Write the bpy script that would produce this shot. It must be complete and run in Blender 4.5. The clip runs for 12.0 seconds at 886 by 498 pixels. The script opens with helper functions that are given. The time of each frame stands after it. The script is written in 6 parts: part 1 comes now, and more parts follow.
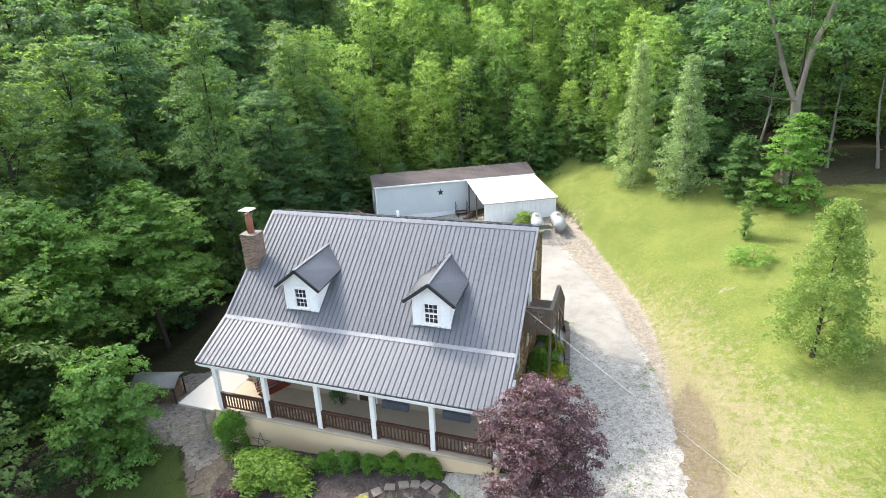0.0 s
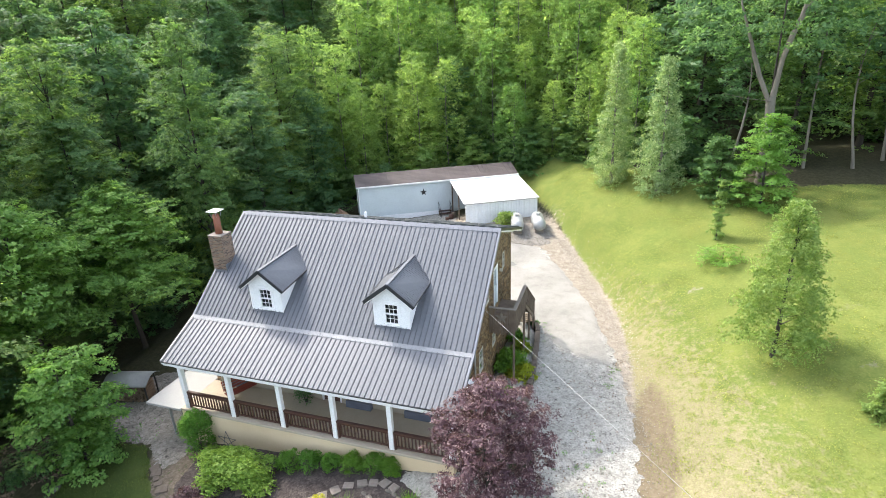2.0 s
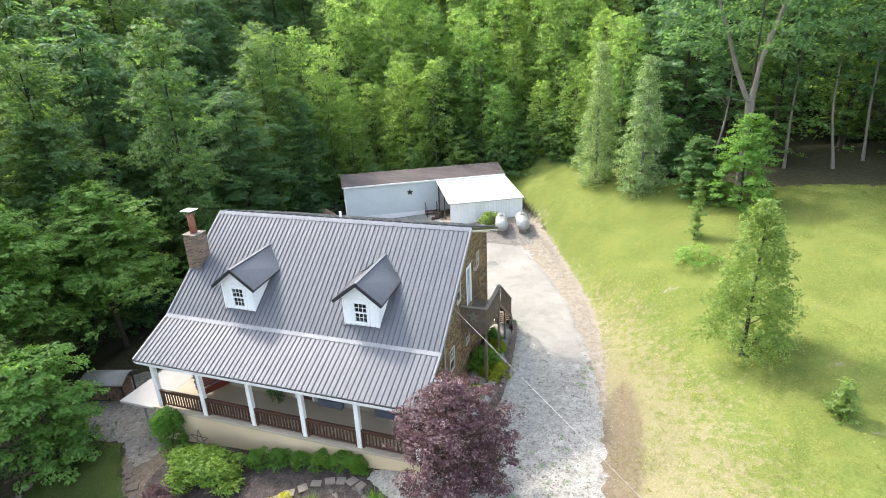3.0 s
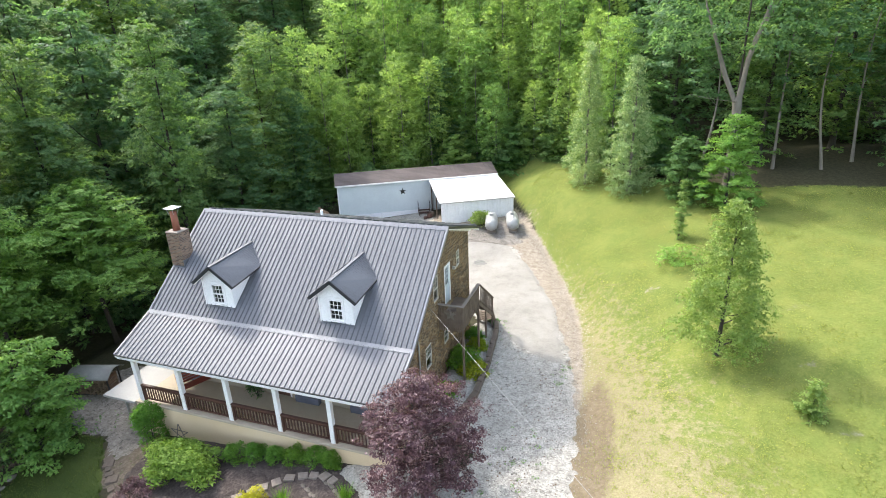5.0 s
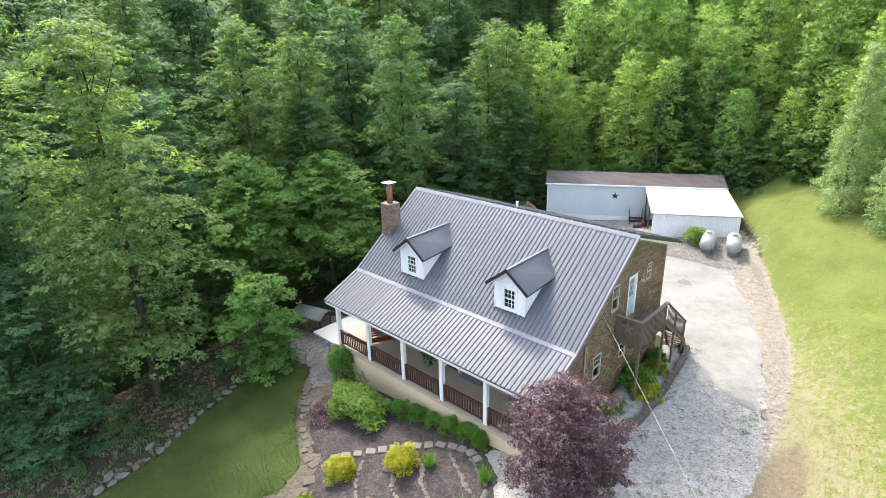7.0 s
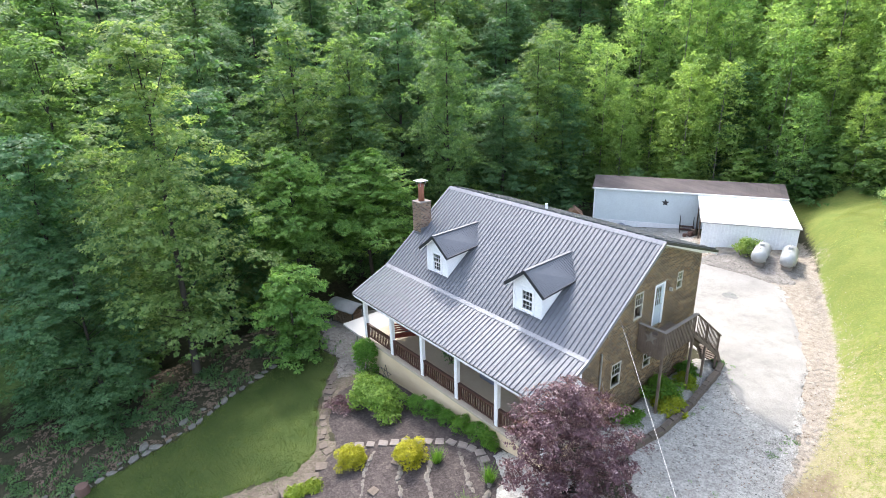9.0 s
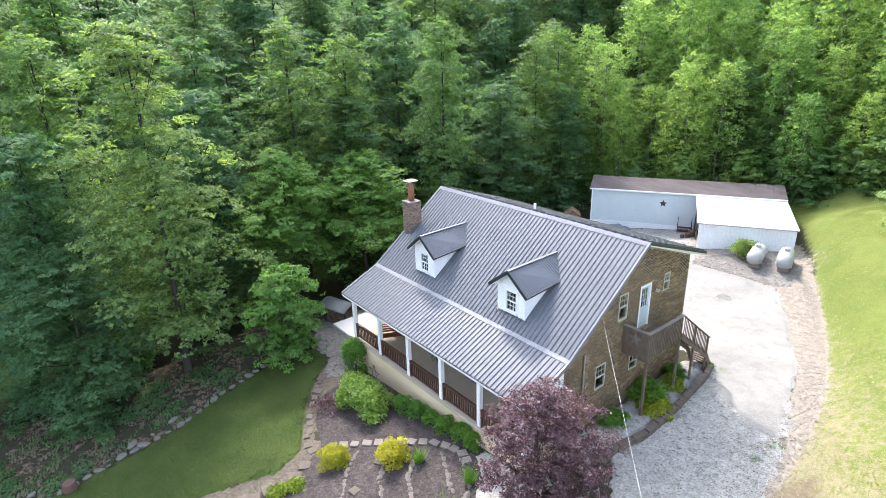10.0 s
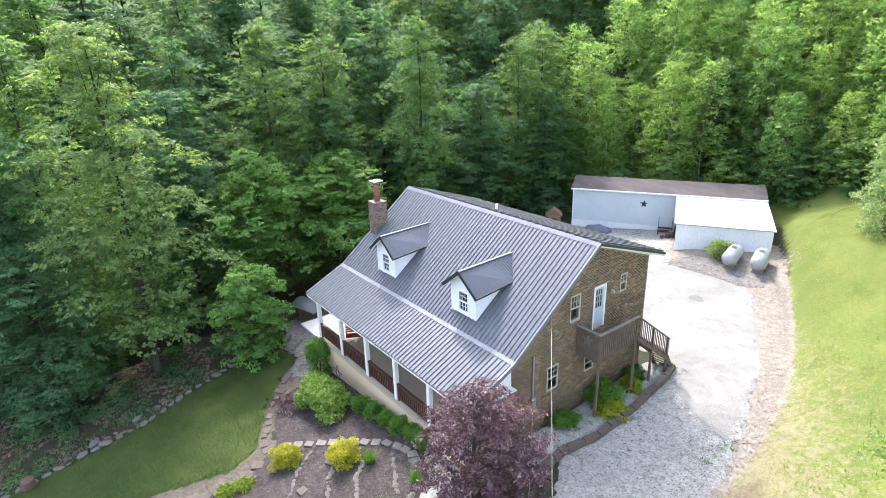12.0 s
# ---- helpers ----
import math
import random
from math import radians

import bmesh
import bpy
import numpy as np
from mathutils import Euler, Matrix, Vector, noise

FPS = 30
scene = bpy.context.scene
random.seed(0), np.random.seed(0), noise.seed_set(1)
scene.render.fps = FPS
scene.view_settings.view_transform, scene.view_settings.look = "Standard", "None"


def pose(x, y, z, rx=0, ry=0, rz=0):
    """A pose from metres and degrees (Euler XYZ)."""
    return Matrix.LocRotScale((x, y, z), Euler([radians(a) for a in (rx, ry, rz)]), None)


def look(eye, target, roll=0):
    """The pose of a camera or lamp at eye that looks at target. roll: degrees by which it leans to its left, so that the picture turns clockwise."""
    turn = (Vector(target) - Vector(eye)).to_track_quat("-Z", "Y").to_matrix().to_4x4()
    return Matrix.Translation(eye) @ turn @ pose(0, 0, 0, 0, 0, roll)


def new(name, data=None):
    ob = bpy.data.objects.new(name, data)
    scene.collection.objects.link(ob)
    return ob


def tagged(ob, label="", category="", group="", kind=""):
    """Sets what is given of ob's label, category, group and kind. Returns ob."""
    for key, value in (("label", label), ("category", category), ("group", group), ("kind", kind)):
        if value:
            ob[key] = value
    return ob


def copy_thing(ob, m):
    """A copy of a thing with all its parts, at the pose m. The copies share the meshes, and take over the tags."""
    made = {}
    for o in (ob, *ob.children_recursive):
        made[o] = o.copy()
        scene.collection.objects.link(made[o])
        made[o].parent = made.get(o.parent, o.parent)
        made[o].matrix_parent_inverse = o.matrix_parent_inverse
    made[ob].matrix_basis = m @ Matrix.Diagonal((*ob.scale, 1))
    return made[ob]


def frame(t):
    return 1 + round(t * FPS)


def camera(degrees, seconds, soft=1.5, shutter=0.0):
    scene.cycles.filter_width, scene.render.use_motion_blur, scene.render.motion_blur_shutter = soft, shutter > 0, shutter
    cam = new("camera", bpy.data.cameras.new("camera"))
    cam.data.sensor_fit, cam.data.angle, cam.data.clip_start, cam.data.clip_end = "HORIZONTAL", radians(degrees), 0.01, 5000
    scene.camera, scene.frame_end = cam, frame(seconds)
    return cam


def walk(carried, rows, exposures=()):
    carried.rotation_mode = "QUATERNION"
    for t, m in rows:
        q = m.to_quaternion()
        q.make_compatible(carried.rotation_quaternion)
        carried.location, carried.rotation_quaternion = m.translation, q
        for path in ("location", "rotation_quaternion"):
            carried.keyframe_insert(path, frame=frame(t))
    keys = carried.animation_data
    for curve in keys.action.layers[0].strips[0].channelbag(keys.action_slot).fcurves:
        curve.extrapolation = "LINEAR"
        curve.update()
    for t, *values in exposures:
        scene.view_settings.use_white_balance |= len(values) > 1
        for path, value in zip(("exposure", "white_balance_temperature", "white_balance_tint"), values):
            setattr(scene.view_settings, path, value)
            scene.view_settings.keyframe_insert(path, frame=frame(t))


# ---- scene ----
cam = camera(77.7, 12.0, soft=0.5)
PATH = [
    (0, (10.416, -23.296, 17.099), (9.806, -21.531, 16.382), -2.4),
    (0.5, (10.675, -23.243, 17.143), (10.063, -21.48, 16.424), -2.4),
    (1, (11.076, -23.156, 17.172), (10.462, -21.393, 16.453), -2.5),
    (1.5, (11.548, -23.031, 17.183), (10.933, -21.269, 16.463), -2.5),
    (2, (12.154, -22.892, 17.195), (11.536, -21.132, 16.474), -2.5),
    (2.5, (12.826, -22.737, 17.158), (12.206, -20.978, 16.438), -2.5),
    (3, (13.462, -22.579, 17.129), (12.841, -20.82, 16.41), -2.5),
    (3.5, (13.943, -22.478, 17.13), (13.322, -20.719, 16.41), -2.5),
    (5.5, (15.148, -22.285, 17.099), (14.467, -20.548, 16.38), -2.4),
    (6, (15.484, -22.205, 17.066), (14.617, -20.549, 16.355), -2.2),
    (6.5, (15.86, -22.108, 17.0), (14.725, -20.616, 16.302), -1.8),
    (7, (16.278, -21.835, 16.941), (14.974, -20.489, 16.242), -1.5),
    (9, (17.674, -20.582, 16.743), (16.214, -19.399, 16.058), -1.4),
    (9.5, (17.991, -20.166, 16.704), (16.519, -18.997, 16.021), -1.5),
    (10, (18.331, -19.742, 16.685), (16.851, -18.583, 16.003), -1.5),
    (10.5, (18.646, -19.296, 16.664), (17.16, -18.144, 15.983), -1.6),
    (11, (19.009, -18.816, 16.665), (17.519, -17.669, 15.983), -1.6),
    (11.5, (19.397, -18.334, 16.66), (17.904, -17.192, 15.977), -1.7),
    (12, (19.769, -17.84, 16.621), (18.272, -16.703, 15.94), -1.7),
]
walk(cam, [(t, look(eye, target, roll)) for t, eye, target, roll in PATH], [(0, 2.23, 6550, 9), (3, 2.19, 6550, 9.5), (5.5, 2.15, 6520, 10), (7, 2.22, 6420, 11), (12, 2.36, 6080, 14)])

# ---- light ----
SUN = Vector((-0.62, 0.27, 0.737)).normalized()
world = bpy.data.worlds.new("sky")
scene.world = world
world.use_nodes = True
wn = world.node_tree
sky = wn.nodes.new("ShaderNodeTexSky")
sky.sky_type = "NISHITA"
sky.sun_disc = False
sky.sun_elevation = math.asin(SUN.z)
sky.sun_rotation = math.atan2(SUN.x, SUN.y)
sky.dust_density = 2.5
sky.ozone_density = 1.0
haze = wn.nodes.new("ShaderNodeHueSaturation")
haze.inputs["Saturation"].default_value = 0.62
wn.links.new(sky.outputs[0], haze.inputs["Color"])
wn.links.new(haze.outputs[0], wn.nodes["Background"].inputs[0])
wn.nodes["Background"].inputs[1].default_value = 0.168
sun_data = bpy.data.lights.new("sun", "SUN")
sun_data.energy, sun_data.angle, sun_data.color = 1.1, radians(4.5), (1.0, 0.94, 0.85)
sun = new("sun", sun_data)
sun.matrix_world = look(SUN * 60, (0, 0, 0))


# ---- materials ----
def nodes_of(name):
    m = bpy.data.materials.new(name)
    m.use_nodes = True
    t = m.node_tree
    return m, t, t.nodes["Principled BSDF"]


def add(t, kind, **values):
    n = t.nodes.new("ShaderNode" + kind)
    for key, value in values.items():
        n.inputs[key].default_value = value
    return n


def ramp(t, source, stops):
    r = t.nodes.new("ShaderNodeValToRGB")
    while len(r.color_ramp.elements) < len(stops):
        r.color_ramp.elements.new(0.5)
    for e, (p, c) in zip(r.color_ramp.elements, stops):
        e.position, e.color = p, (*c, 1)
    t.links.new(source, r.inputs[0])
    return r.outputs[0]


def mixed(t, factor, a, b, mode="MIX"):
    n = t.nodes.new("ShaderNodeMix")
    n.data_type, n.blend_type = "RGBA", mode
    for socket, value in ((n.inputs[0], factor), (n.inputs[6], a), (n.inputs[7], b)):
        if isinstance(value, (int, float)):
            socket.default_value = value
        elif isinstance(value, tuple):
            socket.default_value = (*value, 1)
        else:
            t.links.new(value, socket)
    return n.outputs[2]


def coords(t, which="Object"):
    return t.nodes.new("ShaderNodeTexCoord").outputs[which]


def noise_at(t, vector, scale, detail=4.0, rough=0.6):
    n = add(t, "TexNoise", Scale=scale, Detail=detail, Roughness=rough)
    t.links.new(vector, n.inputs["Vector"])
    return n.outputs["Fac"]


def bumped(t, bsdf, height, strength, distance):
    b = add(t, "Bump", Strength=strength, Distance=distance)
    t.links.new(height, b.inputs["Height"])
    t.links.new(b.outputs[0], bsdf.inputs["Normal"])


def surface(name, low, high, coarse=0.8, fine=14.0, rough=0.7, metal=0.0, bump=0.25, depth=0.01, spec=0.5, stretch=None):
    """A weathered surface: colour between low and high at two scales, with fine relief."""
    m, t, b = nodes_of(name)
    v = coords(t)
    if stretch:
        mp = t.nodes.new("ShaderNodeMapping")
        mp.inputs["Scale"].default_value = stretch
        t.links.new(v, mp.inputs[0])
        v = mp.outputs[0]
    big, small = noise_at(t, v, coarse), noise_at(t, v, fine, 6.0)
    mean = tuple((a + c) / 2 for a, c in zip(low, high))
    c1 = ramp(t, big, [(0.32, low), (0.68, high)])
    c2 = ramp(t, small, [(0.3, tuple(c * 0.8 for c in mean)), (0.7, tuple(min(1, c * 1.2) for c in mean))])
    t.links.new(mixed(t, 0.45, c1, c2), b.inputs["Base Color"])
    b.inputs["Roughness"].default_value, b.inputs["Metallic"].default_value = rough, metal
    b.inputs["Specular IOR Level"].default_value = spec
    bumped(t, b, small, bump, depth)
    return m


def brickwork(name, axes, tones, mortar, width=0.21, height=0.075):
    """Laid bricks in the plane of two axes, each brick with its own tone."""
    m, t, b = nodes_of(name)
    s, c = t.nodes.new("ShaderNodeSeparateXYZ"), t.nodes.new("ShaderNodeCombineXYZ")
    t.links.new(coords(t), s.inputs[0])
    t.links.new(s.outputs[axes[0]], c.inputs[0])
    t.links.new(s.outputs[axes[1]], c.inputs[1])
    br = add(t, "TexBrick", Scale=1.0)
    br.inputs["Mortar Size"].default_value = 0.014
    br.inputs["Brick Width"].default_value, br.inputs["Row Height"].default_value = width, height
    br.inputs["Bias"].default_value = 0.0
    br.inputs["Color1"].default_value, br.inputs["Color2"].default_value = (0, 0, 0, 1), (1, 1, 1, 1)
    br.inputs["Mortar"].default_value = (0.5, 0.5, 0.5, 1)
    t.links.new(c.outputs[0], br.inputs["Vector"])
    tone = ramp(t, br.outputs["Color"], [(0.1, tones[0]), (0.45, tones[1]), (0.8, tones[2])])
    stain = noise_at(t, c.outputs[0], 1.3)
    tone = mixed(t, ramp(t, stain, [(0.35, (0, 0, 0)), (0.75, (0.3, 0.3, 0.3))]), tone, tones[1])
    joint = mixed(t, br.outputs["Fac"], tone, mortar)
    t.links.new(mixed(t, 0.22, joint, ramp(t, noise_at(t, c.outputs[0], 30.0), [(0.3, (0.1, 0.09, 0.07)), (0.7, (0.32, 0.27, 0.2))])), b.inputs["Base Color"])
    b.inputs["Roughness"].default_value = 0.9
    inv = add(t, "Math")
    inv.operation = "SUBTRACT"
    inv.inputs[0].default_value = 1.0
    t.links.new(br.outputs["Fac"], inv.inputs[1])
    bumped(t, b, inv.outputs[0], 0.7, 0.012)
    return m


def foliage(name, dark, mid, light, passing=0.35, rough=0.55, middle=0.55, bough=0.9):
    """Leaves: each leaf, bough and plant with its own tone; light passes through them."""
    m, t, b = nodes_of(name)
    island = t.nodes.new("ShaderNodeNewGeometry").outputs["Random Per Island"]
    plant = t.nodes.new("ShaderNodeObjectInfo").outputs["Random"]
    spread = ramp(t, noise_at(t, coords(t), bough, 2.0, 0.5), [(0.3, (0, 0, 0)), (0.7, (1, 1, 1))])
    both = mixed(t, 0.45, island, spread)
    leaf = ramp(t, both, [(0.08, dark), (middle, mid), (0.95, light)])
    tint = ramp(t, plant, [(0.0, (0.8, 0.91, 0.92)), (0.5, (1.0, 1.0, 1.0)), (1.0, (1.1, 1.05, 0.94))])
    colour = mixed(t, 1.0, leaf, tint, "MULTIPLY")
    t.links.new(colour, b.inputs["Base Color"])
    b.inputs["Roughness"].default_value = rough
    b.inputs["Specular IOR Level"].default_value = 0.2
    tr, mx = t.nodes.new("ShaderNodeBsdfTranslucent"), t.nodes.new("ShaderNodeMixShader")
    t.links.new(mixed(t, 1.0, colour, (1.6, 1.55, 0.85), "MULTIPLY"), tr.inputs[0])
    mx.inputs[0].default_value = passing
    t.links.new(b.outputs[0], mx.inputs[1])
    t.links.new(tr.outputs[0], mx.inputs[2])
    t.links.new(mx.outputs[0], t.nodes["Material Output"].inputs[0])
    return m


ROOF = surface("painted_metal_roof", (0.1, 0.106, 0.117), (0.132, 0.139, 0.15), 0.5, 3.0, 0.46, 0.0, 0.05, 0.006, 0.3)
FLASHING = surface("weathered_flashing", (0.17, 0.172, 0.18), (0.26, 0.262, 0.268), 1.5, 12.0, 0.45, 0.0, 0.05, 0.005, 0.4)
ROOF_REAR = surface("lit_rear_ribs", (0.07, 0.074, 0.073), (0.12, 0.126, 0.123), 0.6, 5.0, 0.75, 0.0, 0.08, 0.01, 0.25)
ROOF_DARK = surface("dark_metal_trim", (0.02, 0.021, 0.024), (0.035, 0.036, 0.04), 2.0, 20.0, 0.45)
ROOF_TRIM = surface("bright_metal_trim", (0.12, 0.125, 0.143), (0.165, 0.171, 0.19), 1.0, 12.0, 0.36, 0.0, 0.05, 0.005, 0.5)
SHINGLE = surface("dark_metal_dormer", (0.062, 0.067, 0.077), (0.085, 0.09, 0.1), 0.8, 9.0, 0.36, 0.0, 0.08, 0.006, 0.5)
WHITE = surface("white_paint", (0.70, 0.70, 0.69), (0.82, 0.82, 0.81), 1.2, 18.0, 0.6, 0.0, 0.1)
WHITE_METAL = surface("white_sheet_metal", (0.68, 0.69, 0.70), (0.8, 0.8, 0.8), 0.7, 8.0, 0.4, 0.0, 0.05)
SIDING = surface("pale_grey_siding", (0.44, 0.49, 0.5), (0.54, 0.59, 0.59), 0.6, 10.0, 0.55, 0.0, 0.08)
STUCCO = surface("cream_stucco", (0.5, 0.375, 0.22), (0.64, 0.515, 0.35), 0.45, 25.0, 0.9, 0.0, 0.3)
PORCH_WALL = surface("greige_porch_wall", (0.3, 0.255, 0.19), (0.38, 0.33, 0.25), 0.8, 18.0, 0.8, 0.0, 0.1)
FRAME = surface("weathered_cream_frame", (0.34, 0.32, 0.27), (0.46, 0.435, 0.37), 1.5, 18.0, 0.6, 0.0, 0.1)
CONCRETE = surface("porch_concrete", (0.34, 0.285, 0.21), (0.42, 0.36, 0.275), 0.9, 20.0, 0.85, 0.0, 0.15)
SLAB = surface("white_concrete", (0.29, 0.285, 0.268), (0.36, 0.352, 0.33), 0.9, 20.0, 0.8)
RAIL = surface("stained_rail_wood", (0.045, 0.02, 0.014), (0.085, 0.036, 0.023), 2.0, 25.0, 0.55, 0.0, 0.2)
DECK = surface("weathered_deck_wood", (0.075, 0.054, 0.038), (0.17, 0.13, 0.096), 2.5, 22.0, 0.85, 0.0, 0.3)
PALE_WOOD = surface("bleached_wood", (0.13, 0.112, 0.09), (0.22, 0.192, 0.158), 2.0, 24.0, 0.9, 0.0, 0.3)
SWING = surface("red_stained_wood", (0.16, 0.028, 0.018), (0.24, 0.05, 0.03), 2.0, 20.0, 0.5)
MAT = surface("blue_grey_mat", (0.10, 0.11, 0.14), (0.15, 0.16, 0.2), 3.0, 60.0, 0.95)
DOOR = surface("pale_blue_door", (0.4, 0.455, 0.475), (0.5, 0.555, 0.57), 1.0, 14.0, 0.5, 0.0, 0.05)
CLAY = surface("clay_flue", (0.20, 0.075, 0.045), (0.28, 0.11, 0.065), 2.0, 20.0, 0.8)
RUSTROOF = surface("brown_shed_roof", (0.034, 0.026, 0.026), (0.125, 0.1, 0.095), 1.1, 7.0, 0.75, 0.0, 0.2, 0.01, 0.4, (0.25, 1, 1))
TANK = surface("tank_white_paint", (0.26, 0.265, 0.26), (0.35, 0.355, 0.345), 1.0, 12.0, 0.33, 0.0, 0.06)
STEEL = surface("galvanised_steel", (0.35, 0.36, 0.37), (0.5, 0.51, 0.52), 3.0, 30.0, 0.4, 0.8)
IRON = surface("black_iron", (0.015, 0.015, 0.016), (0.03, 0.03, 0.03), 4.0, 30.0, 0.5)
STONE = surface("garden_stone", (0.15, 0.127, 0.108), (0.24, 0.208, 0.18), 2.5, 22.0, 0.9, 0.0, 0.5, 0.02)
PALE_STONE = surface("pale_limestone", (0.085, 0.074, 0.06), (0.2, 0.175, 0.147), 5.0, 22.0, 0.9, 0.0, 0.5, 0.02)
BROWN_STONE = surface("brown_flat_stone", (0.085, 0.066, 0.05), (0.16, 0.128, 0.1), 3.0, 20.0, 0.95, 0.0, 0.5, 0.02)
CHIPS = surface("limestone_chips", (0.18, 0.155, 0.125), (0.46, 0.43, 0.385), 1.3, 25.0, 0.9)
FIELD_STONE = surface("mossy_field_stone", (0.085, 0.085, 0.068), (0.2, 0.185, 0.155), 3.0, 18.0, 0.95, 0.0, 0.6, 0.02)
TARP = surface("grey_tarp", (0.13, 0.135, 0.13), (0.2, 0.205, 0.195), 1.5, 10.0, 0.6)
LOG = surface("split_firewood", (0.11, 0.075, 0.05), (0.22, 0.16, 0.11), 5.0, 30.0, 0.9, 0.0, 0.5)
PLY = surface("plywood", (0.22, 0.13, 0.08), (0.32, 0.20, 0.13), 2.0, 15.0, 0.85)
TERRA = surface("terracotta", (0.085, 0.048, 0.036), (0.14, 0.08, 0.06), 4.0, 25.0, 0.85)
BARK = surface("grey_bark", (0.03, 0.027, 0.022), (0.068, 0.061, 0.05), 2.5, 18.0, 0.95, 0.0, 0.7, 0.03, 0.2, (1, 1, 0.3))
PALE_BARK = surface("pale_bark", (0.12, 0.108, 0.09), (0.22, 0.198, 0.17), 2.0, 16.0, 0.95, 0.0, 0.5, 0.03, 0.2, (1, 1, 0.3))
CABLE = surface("pale_cable", (0.27, 0.26, 0.25), (0.38, 0.37, 0.35), 1.0, 10.0, 0.6)
BRICK_X = brickwork("gable_brick", (1, 2), ((0.045, 0.026, 0.018), (0.19, 0.09, 0.045), (0.42, 0.24, 0.115)), (0.38, 0.335, 0.26))
BRICK_Y = brickwork("front_brick", (0, 2), ((0.045, 0.026, 0.018), (0.19, 0.09, 0.045), (0.42, 0.24, 0.115)), (0.38, 0.335, 0.26))
CHIMNEY_X = brickwork("chimney_brick_side", (1, 2), ((0.055, 0.024, 0.017), (0.145, 0.066, 0.04), (0.3, 0.175, 0.11)), (0.2, 0.165, 0.125))
CHIMNEY_Y = brickwork("chimney_brick_front", (0, 2), ((0.055, 0.024, 0.017), (0.145, 0.066, 0.04), (0.3, 0.175, 0.11)), (0.2, 0.165, 0.125))



def brick_material():
    """Single bricks: each with its own tone, mottled, in a rough face."""
    m, t, b = nodes_of("mixed_brown_brick")
    g = t.nodes.new("ShaderNodeNewGeometry").outputs["Random Per Island"]
    o = t.nodes.new("ShaderNodeObjectInfo").outputs["Random"]
    s = add(t, "Math")
    s.operation = "ADD"
    t.links.new(g, s.inputs[0])
    t.links.new(o, s.inputs[1])
    f = add(t, "Math")
    f.operation = "FRACT"
    t.links.new(s.outputs[0], f.inputs[0])
    tone = ramp(t, f.outputs[0], [(0.0, (0.064, 0.043, 0.025)), (0.3, (0.115, 0.072, 0.038)), (0.6, (0.17, 0.106, 0.051)), (0.85, (0.228, 0.154, 0.078)), (1.0, (0.31, 0.228, 0.128))])
    grain = ramp(t, noise_at(t, coords(t), 34.0), [(0.3, (0.72, 0.72, 0.72)), (0.7, (1.2, 1.2, 1.2))])
    patch = ramp(t, noise_at(t, coords(t), 1.1, 5.0, 0.65), [(0.35, (0.62, 0.64, 0.66)), (0.65, (1.12, 1.06, 0.98))])
    tone = mixed(t, 1.0, tone, patch, "MULTIPLY")
    t.links.new(mixed(t, 1.0, tone, grain, "MULTIPLY"), b.inputs["Base Color"])
    b.inputs["Roughness"].default_value = 0.9
    b.inputs["Specular IOR Level"].default_value = 0.25
    bumped(t, b, noise_at(t, coords(t), 40.0), 0.4, 0.006)
    return m


BRICK = brick_material()
MORTAR = surface("pale_mortar", (0.22, 0.192, 0.138), (0.34, 0.3, 0.22), 0.9, 30.0, 0.95)
GLASS, gt, gb = nodes_of("window_glass")
gb.inputs["Base Color"].default_value = (0.75, 0.8, 0.8, 1)
gb.inputs["Transmission Weight"].default_value, gb.inputs["Roughness"].default_value = 1.0, 0.02

LEAF = foliage("forest_leaves", (0.066, 0.134, 0.046), (0.128, 0.222, 0.077), (0.21, 0.32, 0.12), 0.55)
LEAF_DEEP = foliage("deep_green_leaves", (0.054, 0.124, 0.058), (0.105, 0.198, 0.09), (0.175, 0.276, 0.132), 0.55)
LEAF_LIGHT = foliage("fresh_leaves", (0.125, 0.222, 0.072), (0.225, 0.338, 0.117), (0.35, 0.465, 0.195), 0.6, bough=0.6)
LEAF_SUNNY = foliage("sunny_leaves", (0.086, 0.154, 0.05), (0.166, 0.258, 0.09), (0.3, 0.385, 0.15), 0.55)
LEAF_MEADOW = foliage("meadow_tree_leaves", (0.11, 0.185, 0.055), (0.195, 0.285, 0.085), (0.335, 0.415, 0.16), 0.5, bough=2.0)
LEAF_PALE = foliage("silvery_leaves", (0.135, 0.225, 0.11), (0.235, 0.34, 0.178), (0.44, 0.52, 0.335), 0.45, bough=2.0)
LEAF_BRIGHT = foliage("bright_leaves", (0.12, 0.225, 0.05), (0.205, 0.34, 0.078), (0.32, 0.455, 0.13), 0.5, bough=1.5)
LEAF_PLUM = foliage("plum_leaves", (0.05, 0.027, 0.038), (0.118, 0.068, 0.086), (0.37, 0.285, 0.315), 0.3, 0.4, 0.62, 1.6)
LEAF_LAWN = foliage("lawn_tree_leaves", (0.095, 0.185, 0.048), (0.19, 0.315, 0.08), (0.32, 0.455, 0.135), 0.52)
LEAF_YELLOW = foliage("golden_leaves", (0.19, 0.2, 0.012), (0.34, 0.34, 0.018), (0.52, 0.5, 0.04), 0.3, bough=3.0)
LEAF_LIME = foliage("lime_leaves", (0.10, 0.16, 0.02), (0.19, 0.26, 0.035), (0.29, 0.36, 0.06), 0.35)
LEAF_AZALEA = foliage("azalea_leaves", (0.085, 0.16, 0.025), (0.15, 0.25, 0.04), (0.24, 0.35, 0.065), 0.35)
LEAF_SPIREA = foliage("spirea_leaves", (0.15, 0.2, 0.018), (0.27, 0.32, 0.028), (0.4, 0.43, 0.05), 0.35)
